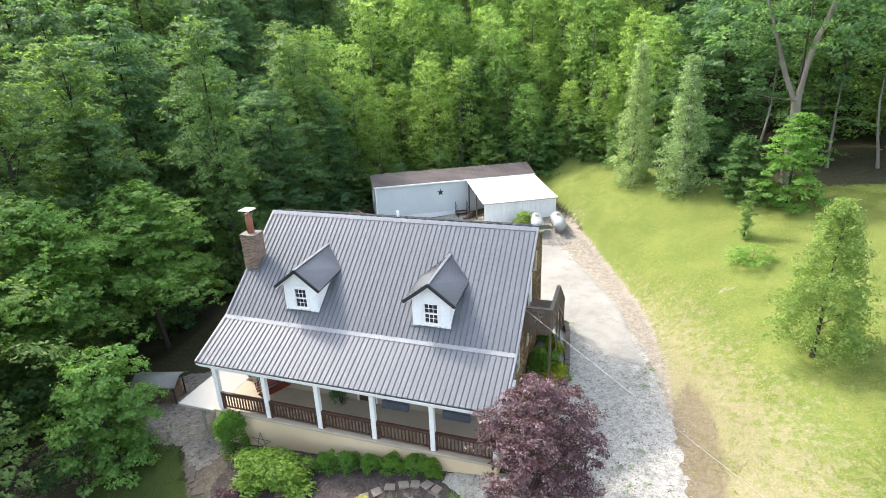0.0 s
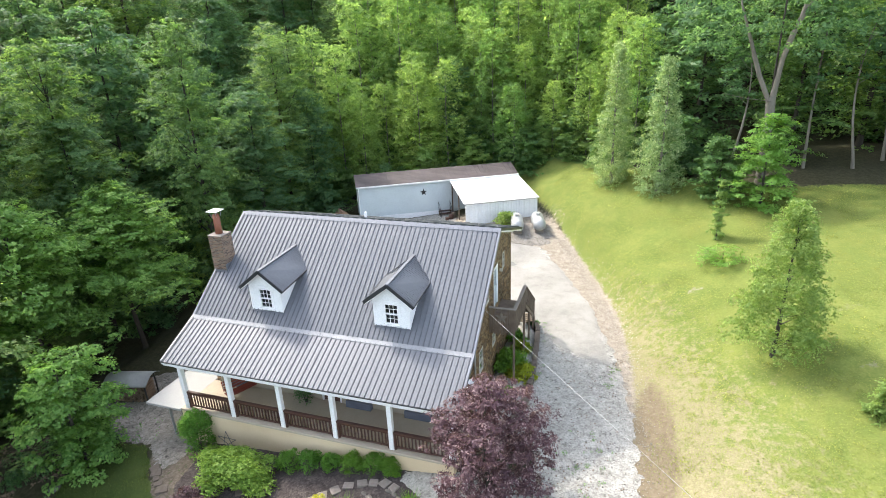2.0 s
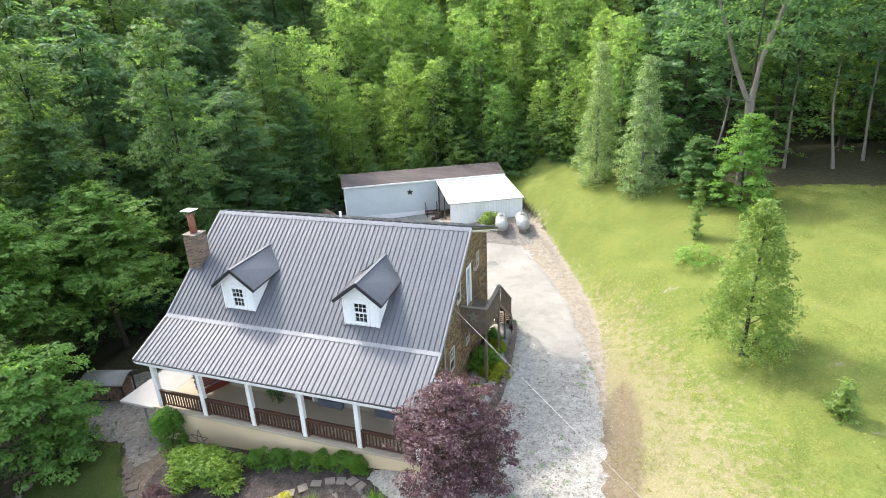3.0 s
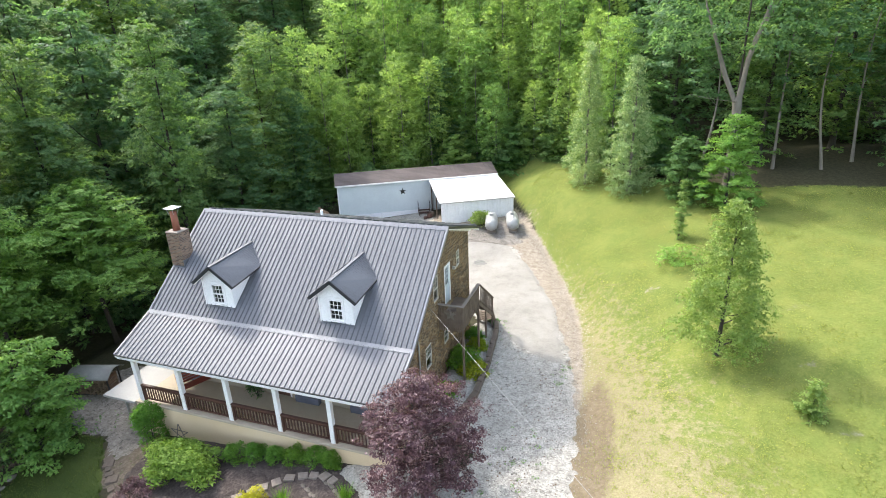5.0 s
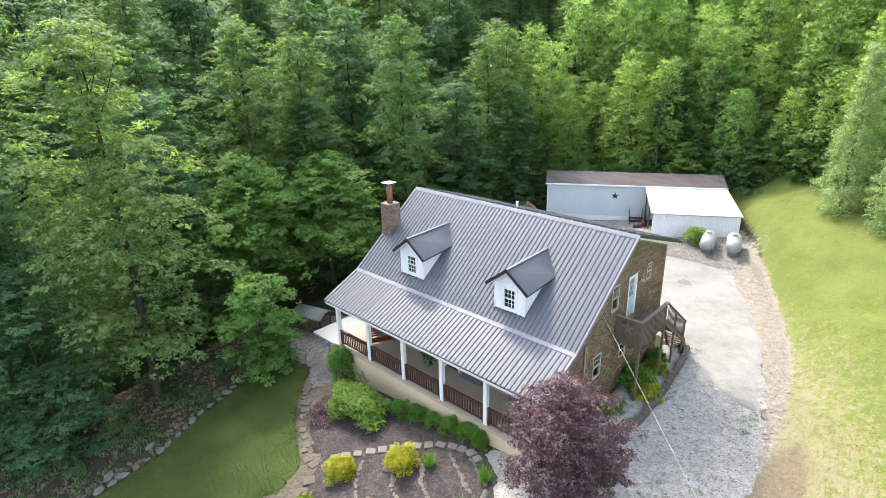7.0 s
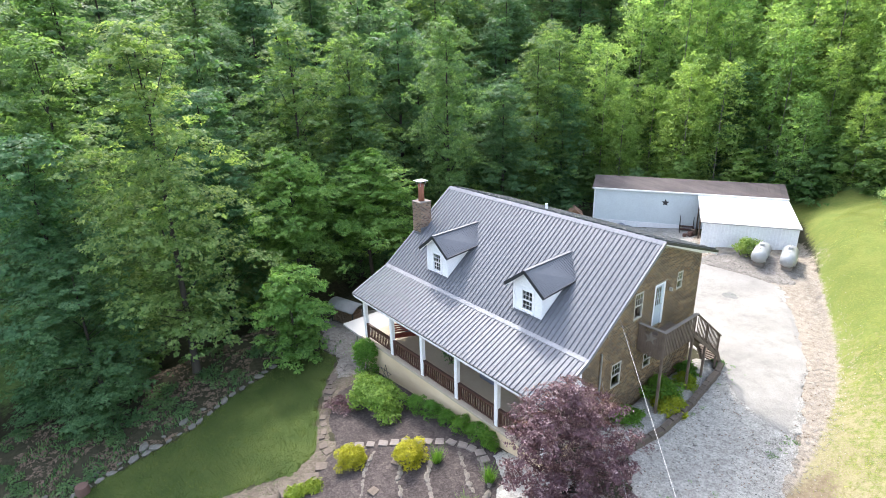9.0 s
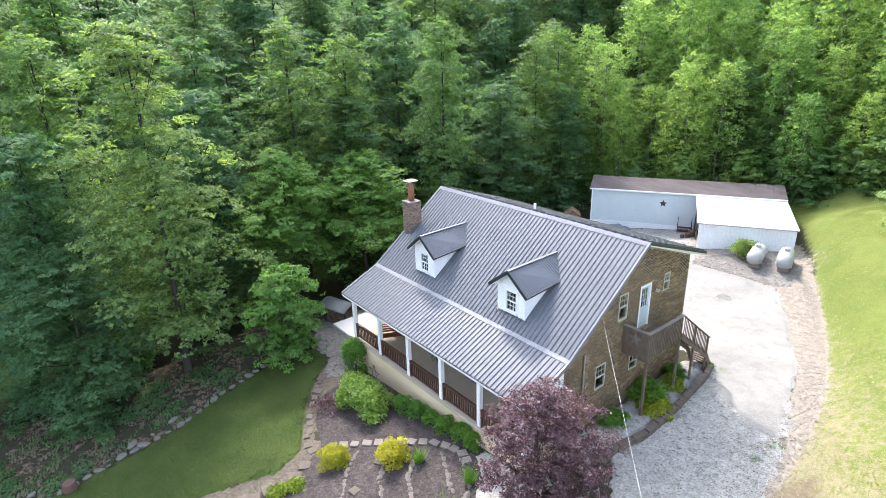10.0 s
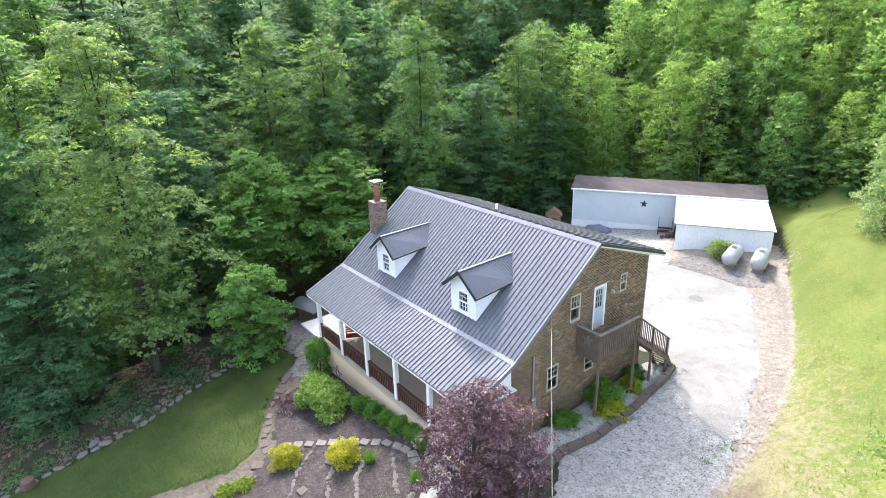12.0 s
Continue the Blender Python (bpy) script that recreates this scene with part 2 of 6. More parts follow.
LEAF_BOX = foliage("boxwood_leaves", (0.06, 0.14, 0.02), (0.115, 0.24, 0.036), (0.18, 0.33, 0.06), 0.4, bough=3.0)
GRASS = foliage("meadow_blades", (0.125, 0.158, 0.034), (0.19, 0.215, 0.055), (0.275, 0.286, 0.1), 0.4, bough=0.5)
LAWN_BLADE = foliage("lawn_blades", (0.042, 0.076, 0.017), (0.085, 0.122, 0.028), (0.165, 0.18, 0.055), 0.3, bough=0.9)


def ground_material():
    """Forest litter, meadow, bare dirt and worn soil by where they lie, with ragged edges between them."""
    m, t, b = nodes_of("ground_cover")
    v = coords(t)

    def zone(name):
        a = t.nodes.new("ShaderNodeAttribute")
        a.attribute_name = name
        return a.outputs["Fac"]

    def ragged(source, amount=0.5):
        n1 = add(t, "Math")
        n1.operation = "MULTIPLY_ADD"
        t.links.new(noise_at(t, v, 2.6, 9.0, 0.8), n1.inputs[0])
        n1.inputs[1].default_value = amount * 2
        n1.inputs[2].default_value = -amount
        n2 = add(t, "Math")
        n2.operation = "ADD"
        t.links.new(source, n2.inputs[0])
        t.links.new(n1.outputs[0], n2.inputs[1])
        return ramp(t, n2.outputs[0], [(0.4, (0, 0, 0)), (0.6, (1, 1, 1))])

    brush = ramp(t, noise_at(t, v, 3.0, 8.0, 0.75), [(0.3, (0.05, 0.085, 0.025)), (0.5, (0.1, 0.155, 0.045)), (0.7, (0.17, 0.235, 0.075))])
    litter = ramp(t, noise_at(t, v, 5.0, 10.0, 0.78), [(0.25, (0.016, 0.021, 0.012)), (0.45, (0.036, 0.036, 0.02)), (0.6, (0.06, 0.053, 0.032)), (0.7, (0.028, 0.054, 0.017))])
    green = ramp(t, noise_at(t, v, 9.0, 8.0, 0.75), [(0.25, (0.08, 0.106, 0.022)), (0.5, (0.134, 0.158, 0.039)), (0.78, (0.205, 0.208, 0.07))])
    straw = ramp(t, noise_at(t, v, 14.0, 8.0, 0.75), [(0.3, (0.155, 0.136, 0.066)), (0.7, (0.29, 0.258, 0.15))])
    deep = ramp(t, noise_at(t, v, 0.9, 7.0, 0.72), [(0.42, (0.86, 0.94, 0.84)), (0.6, (1.12, 1.08, 1.05))])
    green = mixed(t, 1.0, green, deep, "MULTIPLY")
    meadow = mixed(t, ragged(zone("dry"), 0.75), green, straw)
    pebble = add(t, "TexVoronoi", Scale=36.0)
    t.links.new(v, pebble.inputs["Vector"])
    stony = ramp(t, pebble.outputs["Color"], [(0.1, (0.11, 0.085, 0.062)), (0.45, (0.2, 0.165, 0.125)), (0.85, (0.35, 0.31, 0.26))])
    stony = mixed(t, 0.6, stony, ramp(t, noise_at(t, v, 3.2, 10.0, 0.78), [(0.3, (0.12, 0.096, 0.07)), (0.48, (0.25, 0.214, 0.168)), (0.66, (0.41, 0.37, 0.31))]))
    earth = ramp(t, noise_at(t, v, 6.0, 9.0, 0.75), [(0.25, (0.095, 0.074, 0.045)), (0.5, (0.155, 0.123, 0.079)), (0.75, (0.24, 0.2, 0.14))])
    c = mixed(t, ragged(zone("brush")), litter, brush)
    c = mixed(t, ragged(zone("meadow")), c, meadow)
    c = mixed(t, ragged(zone("dirt"), 0.6), c, stony)
    c = mixed(t, ragged(zone("earth"), 0.5), c, earth)
    t.links.new(c, b.inputs["Base Color"])
    b.inputs["Roughness"].default_value = 0.95
    b.inputs["Specular IOR Level"].default_value = 0.15
    bumped(t, b, noise_at(t, v, 14.0, 8.0, 0.7), 0.5, 0.025)
    return m


def loose_stone(name, low, high, bits, size, green=None, flecks=0.6, clump=2.6):
    """Gravel or mulch: crumbs of their own tone, clumped and strewn with dark debris."""
    m, t, b = nodes_of(name)
    v = coords(t)
    vo = add(t, "TexVoronoi", Scale=size)
    t.links.new(v, vo.inputs["Vector"])
    crumb = ramp(t, vo.outputs["Color"], [(0.1, low), (0.5, high), (0.92, bits)])
    broad = ramp(t, noise_at(t, v, clump, 10.0, 0.8), [(0.33, tuple(x * 0.62 for x in low)), (0.5, high), (0.66, bits)])
    wide = ramp(t, noise_at(t, v, 0.35, 5.0, 0.6), [(0.3, (0.8, 0.8, 0.8)), (0.7, (1.1, 1.1, 1.1))])
    c = mixed(t, 1.0, mixed(t, 0.5, crumb, broad), wide, "MULTIPLY")
    fleck = ramp(t, noise_at(t, v, 5.5, 9.0, 0.8), [(flecks, (0, 0, 0)), (flecks + 0.05, (1, 1, 1))])
    c = mixed(t, fleck, c, green or tuple(x * 0.35 for x in low))
    t.links.new(c, b.inputs["Base Color"])
    b.inputs["Roughness"].default_value = 0.95
    b.inputs["Specular IOR Level"].default_value = 0.2
    bumped(t, b, vo.outputs["Distance"], 0.6, 0.03)
    return m


GROUND = ground_material()
GRAVEL = loose_stone("limestone_gravel", (0.15, 0.141, 0.122), (0.32, 0.307, 0.273), (0.47, 0.451, 0.406), 17.0, None, 0.57)
OLD_GRAVEL = loose_stone("dirty_gravel", (0.09, 0.08, 0.068), (0.185, 0.167, 0.146), (0.31, 0.288, 0.258), 15.0, None, 0.57)
HARDPAN = loose_stone("crushed_limestone", (0.238, 0.224, 0.198), (0.286, 0.271, 0.243), (0.336, 0.319, 0.288), 26.0, (0.18, 0.162, 0.133), 0.66, 0.8)
MULCH = loose_stone("dark_mulch", (0.026, 0.021, 0.019), (0.058, 0.047, 0.043), (0.125, 0.102, 0.092), 16.0, (0.19, 0.16, 0.135), 0.63)
WORN = loose_stone("worn_soil_path", (0.066, 0.053, 0.039), (0.115, 0.093, 0.07), (0.195, 0.163, 0.128), 14.0, (0.06, 0.08, 0.03), 0.55)
DAMP = loose_stone("damp_grey_patch", (0.15, 0.148, 0.136), (0.19, 0.186, 0.172), (0.235, 0.23, 0.212), 20.0)
TURF = surface("mown_turf", (0.023, 0.046, 0.011), (0.078, 0.098, 0.026), 0.7, 9.0, 0.95, 0.0, 0.7, 0.04, 0.15)


# ---- small builders ----
def part(name, bm, material, parent=None, label="", smooth=False):
    me = bpy.data.meshes.new(name)
    bm.normal_update()
    bm.to_mesh(me)
    bm.free()
    return mesh_part(name, me, material, parent, label, smooth)


def mesh_part(name, me, material, parent=None, label="", smooth=False):
    if material:
        me.materials.append(material)
    if smooth:
        me.polygons.foreach_set("use_smooth", [True] * len(me.polygons))
    ob = new(name, me)
    ob.parent = parent
    if label:
        tagged(ob, label)
    return ob


def thing(name, label, category, group="", at=None):
    e = new(name)
    e.empty_display_size = 0.2
    if at:
        e.matrix_basis = at
    return tagged(e, label, category, group)


def box(bm, x0, x1, y0, y1, z0, z1, m=None, bevel=0.0):
    g = bmesh.ops.create_cube(bm, size=1.0, matrix=Matrix.Translation(((x0 + x1) / 2, (y0 + y1) / 2, (z0 + z1) / 2)) @ Matrix.Diagonal((x1 - x0, y1 - y0, z1 - z0, 1)))
    if bevel:
        edges = list({e for v in g["verts"] for e in v.link_edges})
        r = bmesh.ops.bevel(bm, geom=edges, offset=bevel, segments=1, affect="EDGES")
        g["verts"] = list({v for f in r["faces"] for v in f.verts} | {v for v in g["verts"] if v.is_valid})
    if m is not None:
        bmesh.ops.transform(bm, matrix=m, verts=g["verts"])
    return bm


def boxes(*args, m=None, bevel=0.0):
    bm = bmesh.new()
    for a in args:
        box(bm, *a, m=m, bevel=bevel)
    return bm


def beam(bm, p, q, w, h):
    """A straight timber from p to q, w wide and h high."""
    p, q = Vector(p), Vector(q)
    d = q - p
    up = Vector((0, 0, 1)) if abs(d.normalized().z) < 0.99 else Vector((0, 1, 0))
    x = d.normalized()
    y = up.cross(x).normalized()
    z = x.cross(y)
    m = Matrix(((x.x, y.x, z.x, p.x), (x.y, y.y, z.y, p.y), (x.z, y.z, z.z, p.z), (0, 0, 0, 1)))
    return box(bm, 0, d.length, -w / 2, w / 2, -h / 2, h / 2, m)


def rod(bm, p, q, r0, r1=None, seg=10):
    p, q = Vector(p), Vector(q)
    d = q - p
    m = Matrix.Translation((p + q) / 2) @ d.to_track_quat("Z", "Y").to_matrix().to_4x4()
    bmesh.ops.create_cone(bm, cap_ends=True, segments=seg, radius1=r0, radius2=r0 if r1 is None else r1, depth=d.length, matrix=m)
    return bm


def rods(*args, seg=10):
    bm = bmesh.new()
    for a in args:
        rod(bm, *a, seg=seg)
    return bm


def prism(bm, outline, x0, x1, axis="x"):
    """An outline (pairs of y, z, or of x, z) drawn out along the axis."""
    def v(a, u, w):
        return bm.verts.new((a, u, w) if axis == "x" else (u, a, w))
    lo, hi = [v(x0, u, w) for u, w in outline], [v(x1, u, w) for u, w in outline]
    n = len(outline)
    bm.faces.new(lo)
    bm.faces.new(hi[::-1])
    for i in range(n):
        bm.faces.new((lo[i], hi[i], hi[(i + 1) % n], lo[(i + 1) % n]))
    return bm


def finish(bm):
    bmesh.ops.recalc_face_normals(bm, faces=bm.faces[:])
    return bm


def raw_mesh(name, verts, faces):
    me = bpy.data.meshes.new(name)
    verts, faces = np.asarray(verts, dtype=np.float32), np.asarray(faces, dtype=np.int32)
    k = faces.shape[1]
    me.vertices.add(len(verts))
    me.vertices.foreach_set("co", verts.ravel())
    me.loops.add(faces.size)
    me.loops.foreach_set("vertex_index", faces.ravel())
    me.polygons.add(len(faces))
    me.polygons.foreach_set("loop_start", np.arange(0, faces.size, k, dtype=np.int32))
    me.update(calc_edges=True)
    return me


# ---- ground ----
def step(a, b, x):
    t = np.clip((x - a) / (b - a), 0, 1)
    return t * t * (3 - 2 * t)


def drive_edge(y):
    """The drive's uphill edge: x for a y."""
    return np.where(y < 21, 13.1 - 0.012 * np.maximum(0, y + 2) ** 2 - 0.05 * np.maximum(0, y - 8), 6.1 - (y - 21) * 0.5)


def height(x, y):
    x, y = np.asarray(x, dtype=float), np.asarray(y, dtype=float)
    z = 0.45 + 0.09 * np.clip(x, -9, 7) * (1 - 0.75 * step(0, 16, y))
    z = z - 0.11 * np.maximum(0, -7 - y) + 0.06 * np.maximum(0, y)
    z = np.maximum(z, -3.0) + 0.6 * step(13, 20, y) * step(-3.5, 1.0, x)
    d = np.maximum(0, x - drive_edge(y))
    z = z + (0.35 + 0.42 * step(-6, 2, y)) * d * d / (d + 1.2) / (1 + d / 9)
    z = z + 0.95 * step(0.0, 1.9, d) * step(2, 10, y) * (1 - step(24, 30, y))
    z = z + 0.42 * np.maximum(0, y - 30) * step(28, 40, y)
    w = np.maximum(0, -15 - x)
    z = z - 1.5 * step(0, 4, w) * (1 - step(4, 14, w)) + 0.55 * np.maximum(0, w - 5)
    return np.minimum(z, 45)


def h(x, y):
    return float(height(x, y))


def inside(points, x, y):
    """How far inside a closed outline each place lies (negative: outside)."""
    x, y = np.asarray(x, dtype=float), np.asarray(y, dtype=float)
    inn, dist = np.zeros(x.shape, bool), np.full(x.shape, 1e9)
    for (ax, ay), (bx, by) in zip(points, points[1:] + points[:1]):
        cross = ((ay > y) != (by > y)) & (x < (bx - ax) * (y - ay) / (by - ay + 1e-12) + ax)
        inn ^= cross
        dx, dy = bx - ax, by - ay
        s = np.clip(((x - ax) * dx + (y - ay) * dy) / (dx * dx + dy * dy), 0, 1)
        dist = np.minimum(dist, np.hypot(x - ax - s * dx, y - ay - s * dy))
    return np.where(inn, dist, -dist)


def wobble(x, y, size=1.0):
    return (np.sin(x * 2.1 / size + 1.3 * np.sin(y * 1.7 / size)) + np.sin(y * 2.7 / size + 1.1 * np.sin(x * 2.3 / size + 2)) + 0.6 * np.sin(x * 6.1 / size + y * 5.3 / size)) / 2.6


DRIVE = [(8.2, -3.3), (8.05, -1.0), (8.05, 1.5), (7.5, 5.2), (6.6, 5.6), (6.0, 6.0), (-8, 6.2), (-11, 10), (-11.6, 19.0), (-10.5, 19.8), (-3.5, 23.8), (-1.4, 20.6), (-0.6, 18.9), (0.6, 17.4), (0.6, 16.6), (4.6, 16.5), (6.4, 16.5), (8.2, 13.2), (10.1, 9.1), (11.85, 4.5), (12.75, 1.2), (13.25, -2), (13.45, -5), (13.5, -8), (13.8, -14), (16, -30), (11, -30), (9.6, -14), (9.4, -9), (9.3, -5)]
HARD = [(7.8, 5.25), (6.2, 6.6), (1, 7), (-0.5, 16.8), (4.2, 16.9), (5.9, 16.6), (8.0, 13.9), (9.6, 10.6), (10.75, 8.2), (11.55, 5.0), (12.05, 3.2), (12.15, 2.2), (11.3, 2.2), (10.3, 2.8), (9.4, 3.2), (8.65, 4.0)]
LAWN = [(-7.4, -24), (-8.1, -21.7), (-8.5, -18.7), (-8.8, -16), (-10.0, -13.2), (-10.7, -10.3), (-10.2, -7.8), (-8.6, -7.6), (-7.6, -8.4), (-6.0, -10), (-3.6, -11.5), (-1.8, -12.4), (-1.3, -13.7), (-2.4, -16.2), (-4, -20), (-5, -24)]
BED = [(-5.4, -7.2), (-5.4, -9.4), (-3.6, -10.9), (-1.4, -11.6), (-0.7, -13.2), (-0.6, -15.5), (4, -15.0), (7.4, -10.5), (6.6, -8.4), (5.0, -7.3), (4.6, -6.9), (0, -6.9), (-4.6, -6.9)]
TRACK = [(-8.0, -7.5), (-6.4, -6.9), (-4.2, -6.9), (-5.0, -9.6), (-3.2, -11.1), (-1.2, -11.8), (-0.5, -13.4), (-0.2, -16), (-1.5, -22), (-5.2, -24), (-4, -20), (-2.4, -16.2), (-1.6, -13.7), (-2.2, -12.3), (-3.8, -11.4), (-6.2, -9.8), (-7.8, -8.2)]
PAD = [(-5.9, -6.9), (-5.95, -8.3), (-6.6, -8.9), (-7.5, -8.35), (-8.5, -7.55), (-10.1, -7.7), (-13.2, -6.2), (-13.8, -3.6), (-11.5, -2), (-11.5, 6), (-6.4, 6), (-6.4, -4)]
WALKWAY = [(4.3, -7.0), (9.6, -6.0), (9.6, -9), (7.6, -12.5), (6.2, -13.2), (5.6, -11.6), (6.2, -9.4), (5.6, -8.3), (4.4, -7.6)]
BORDER = [(6.45, -4.6), (8.15, -4.85), (8.02, -3.2), (8.3, -1.5), (8.22, 1.2), (7.87, 4.4), (7.55, 5.6), (6.45, 5.0)]


def sheet(name, outline, cell, lift, material, label, category, jag=0.18):
    xs, ys = [p[0] for p in outline], [p[1] for p in outline]
    gx, gy = np.arange(min(xs) - 0.4, max(xs) + 0.4, cell), np.arange(min(ys) - 0.4, max(ys) + 0.4, cell)
    X, Y = np.meshgrid(gx, gy, indexing="ij")
    D = inside(outline, X, Y) + jag * wobble(X, Y, 0.55) + jag * 0.6 * wobble(X + 9, Y, 0.2)
    keep = (D[:-1, :-1] > 0) | (D[1:, 1:] > 0) | (D[1:, :-1] > 0) | (D[:-1, 1:] > 0)
    gu, gv = np.gradient(D, cell)
    pull = np.where(D < 0, np.clip(-D, 0, 1.3 * cell) / np.maximum(0.3, np.hypot(gu, gv)), 0)
    norm = np.maximum(0.3, np.hypot(gu, gv))
    X, Y = X + pull * gu / norm, Y + pull * gv / norm
    Z = height(X, Y) + lift * np.clip(D / 0.25, 0.1, 1) + 0.012 * wobble(X, Y, 0.4)
    idx = np.arange(X.size).reshape(X.shape)
    f = np.stack([idx[:-1, :-1], idx[1:, :-1], idx[1:, 1:], idx[:-1, 1:]], -1)[keep]
    used, inv = np.unique(f, return_inverse=True)
    co = np.stack([X.ravel(), Y.ravel(), Z.ravel()], 1)[used]
    ob = mesh_part(name, raw_mesh(name, co, inv.reshape(f.shape)), material, smooth=True)
    return tagged(ob, label, category, kind="structure")


def grid_line(lo, hi, fine_lo, fine_hi, fine):
    out, d, v = list(np.arange(fine_lo, fine_hi, fine)), fine, fine_hi
    while v < hi:
        out.append(v)
        d *= 1.18
        v += d
    d, v = fine, fine_lo - fine
    while v > lo:
        out.insert(0, v)
        d *= 1.18
        v -= d
    return np.array(out)


gx, gy = grid_line(-700, 700, -18, 26, 0.35), grid_line(-700, 700, -26, 32, 0.35)
X, Y = np.meshgrid(gx, gy, indexing="ij")
Z = height(X, Y) + 0.03 * wobble(X, Y, 1.4) * step(-0.5, 2, X - drive_edge(Y))
idx = np.arange(X.size).reshape(X.shape)
faces = np.stack([idx[:-1, :-1], idx[1:, :-1], idx[1:, 1:], idx[:-1, 1:]], -1).reshape(-1, 4)
ground_mesh = raw_mesh("ground", np.stack([X.ravel(), Y.ravel(), Z.ravel()], 1), faces)
edge = X - drive_edge(Y)
woods_edge = [(0.5, 31.5), (5.0, 32.5), (8.5, 29.5), (12, 24.5), (15, 21.5), (19, 18), (26, 17.5), (45, 15), (45, -60), (8, -60), (7, 20), (6.2, 22), (3.2, 28)]
meadow = np.clip(0.5 + inside(woods_edge, X, Y) * 0.6, 0, 1) * step(-0.9, 0.5, edge + 0.5 * wobble(X, Y, 1.5))
dirt = step(-4, -2, edge) * (1 - step(-0.5, 0.9, edge)) * (Y < 24)
dirt = np.maximum(dirt, np.clip(1.1 - np.hypot((X - 1.5) / 7.5, (Y - 20) / 5), 0, 1) * (Y > 14) * 1.2)
for bx, by, wx, wy in ((22.4, 4.6, 1.9, 0.5), (22.2, 0.6, 1.2, 0.5), (16.1, 7.3, 1.3, 0.7), (22.9, -2.6, 1.0, 0.4)):
    dirt = np.maximum(dirt, np.clip(1.0 - np.hypot((X - bx) / wx, (Y - by) / wy), 0, 1) * 0.62)
earth = np.clip(1.25 - np.hypot((edge - 0.85) / 1.2, (Y + 3.9) / 6.2), 0, 1)
dry = np.clip(0.77 - 0.068 * np.maximum(0, edge) - 0.024 * (Y + 2), 0, 0.72)
brush = np.maximum(step(24, 32, Y) * (1 - step(8, 20, X)), step(18, 24, -X))
for name, values in (("brush", brush), ("meadow", meadow), ("dirt", dirt), ("earth", earth), ("dry", dry)):
    ground_mesh.attributes.new(name, "FLOAT", "POINT").data.foreach_set("value", values.ravel().astype(np.float32))
ground = tagged(mesh_part("ground", ground_mesh, GROUND, smooth=True), "sloping ground with sunlit meadow, bare dirt and wooded leaf litter", "ground", kind="structure")

sheet("driveway", DRIVE, 0.13, 0.035, GRAVEL, "grey limestone gravel driveway with scattered weeds", "driveway")
sheet("driveway_pad", HARD, 0.09, 0.055, HARDPAN, "pale packed limestone parking area behind the house", "driveway", 0.07)
sheet("lawn", LAWN, 0.16, 0.05, TURF, "mown green lawn beside a field stone edge", "lawn", 0.28)
sheet("track", TRACK, 0.14, 0.03, WORN, "worn bare soil path beside the lawn", "path", 0.3)
sheet("gravel_pad", PAD, 0.16, 0.055, OLD_GRAVEL, "grey gravel beside the house", "gravel")
sheet("garden_bed", BED, 0.13, 0.05, MULCH, "dark mulched garden bed before the porch", "garden bed", 0.1)
sheet("walkway", WALKWAY, 0.13, 0.075, GRAVEL, "pale gravel walk beside the porch", "path", 0.1)
sheet("border_bed", BORDER, 0.13, 0.24, GRAVEL, "gravelled planting bed along the brick gable", "garden bed", 0.04)
SCRUB = [(0.2, 17.0), (2.6, 16.7), (5.6, 16.4), (6.8, 17.2), (6.5, 20.4), (3.4, 20.6), (1.0, 18.6)]
sheet("tank_ground", SCRUB, 0.13, 0.06, OLD_GRAVEL, "dirty gravel and debris round the propane tanks", "gravel", 0.25)
PUDDLE = [(4.45 + 0.75 * math.cos(k * 0.7), 13.7 + 0.6 * math.sin(k * 0.7)) for k in range(9)]
sheet("damp_patch", PUDDLE, 0.1, 0.075, DAMP, "damp grey patch on the pale parking area", "damp patch", 0.12)


# ---- house ----
PITCH, LOW_PITCH, REAR_PITCH = 0.7676, 0.455, 0.325
RIDGE, BREAK_Y, EAVE_Y, REAR_Y = 9.0, -4.82, -7.12, 5.0
HALF = 6.9
WALL_X, FRONT_Y, BACK_Y, FLOOR = 6.45, -4.6, 4.4, 1.67


def roof_z(y):
    if y >= 0:
        return RIDGE - REAR_PITCH * y
    if y >= BREAK_Y:
        return RIDGE + PITCH * y
    return RIDGE + PITCH * BREAK_Y + LOW_PITCH * (y - BREAK_Y)


house = thing("house", "brick house with charcoal metal roof, two dormers and front porch", "house")


def wall_strip(bm, axis, a, thick, lo, hi, top, holes, cuts=()):
    """A wall in one plane, from lo to hi, up to top(u), with openings (u0, u1, z0, z1) right through it."""
    marks = sorted({lo, hi, *cuts, *[u for o in holes for u in o[:2]]})
    for u0, u1 in zip(marks, marks[1:]):
        spans = sorted((o[2], o[3]) for o in holes if o[0] <= u0 + 1e-6 and o[1] >= u1 - 1e-6)
        z = -1.4
        for z0, z1 in spans:
            prism(bm, [(u0, z), (u1, z), (u1, z0), (u0, z0)], a, a + thick, axis)
            z = z1
        prism(bm, [(u0, z), (u1, z), (u1, top(u1)), (u0, top(u0))], a, a + thick, axis)
    bmesh.ops.remove_doubles(bm, verts=bm.verts[:], dist=0.0005)
    return finish(bm)


# openings of the sunless gable: upper window, door, small window, lower window, cellar window
GABLE_HOLES = [(-1.12, -0.48, 5.62, 6.82), (0.42, 1.26, 4.72, 6.78), (2.28, 2.78, 6.03, 6.88), (-2.42, -1.72, 2.76, 3.92), (0.05, 0.7, 2.75, 3.5)]
FRONT_HOLES = [(-4.6, -3.6, 2.4, 3.9), (-0.5, 0.5, 1.67, 3.75), (2.2, 3.4, 2.4, 3.9), (4.6, 5.6, 2.4, 3.9)]


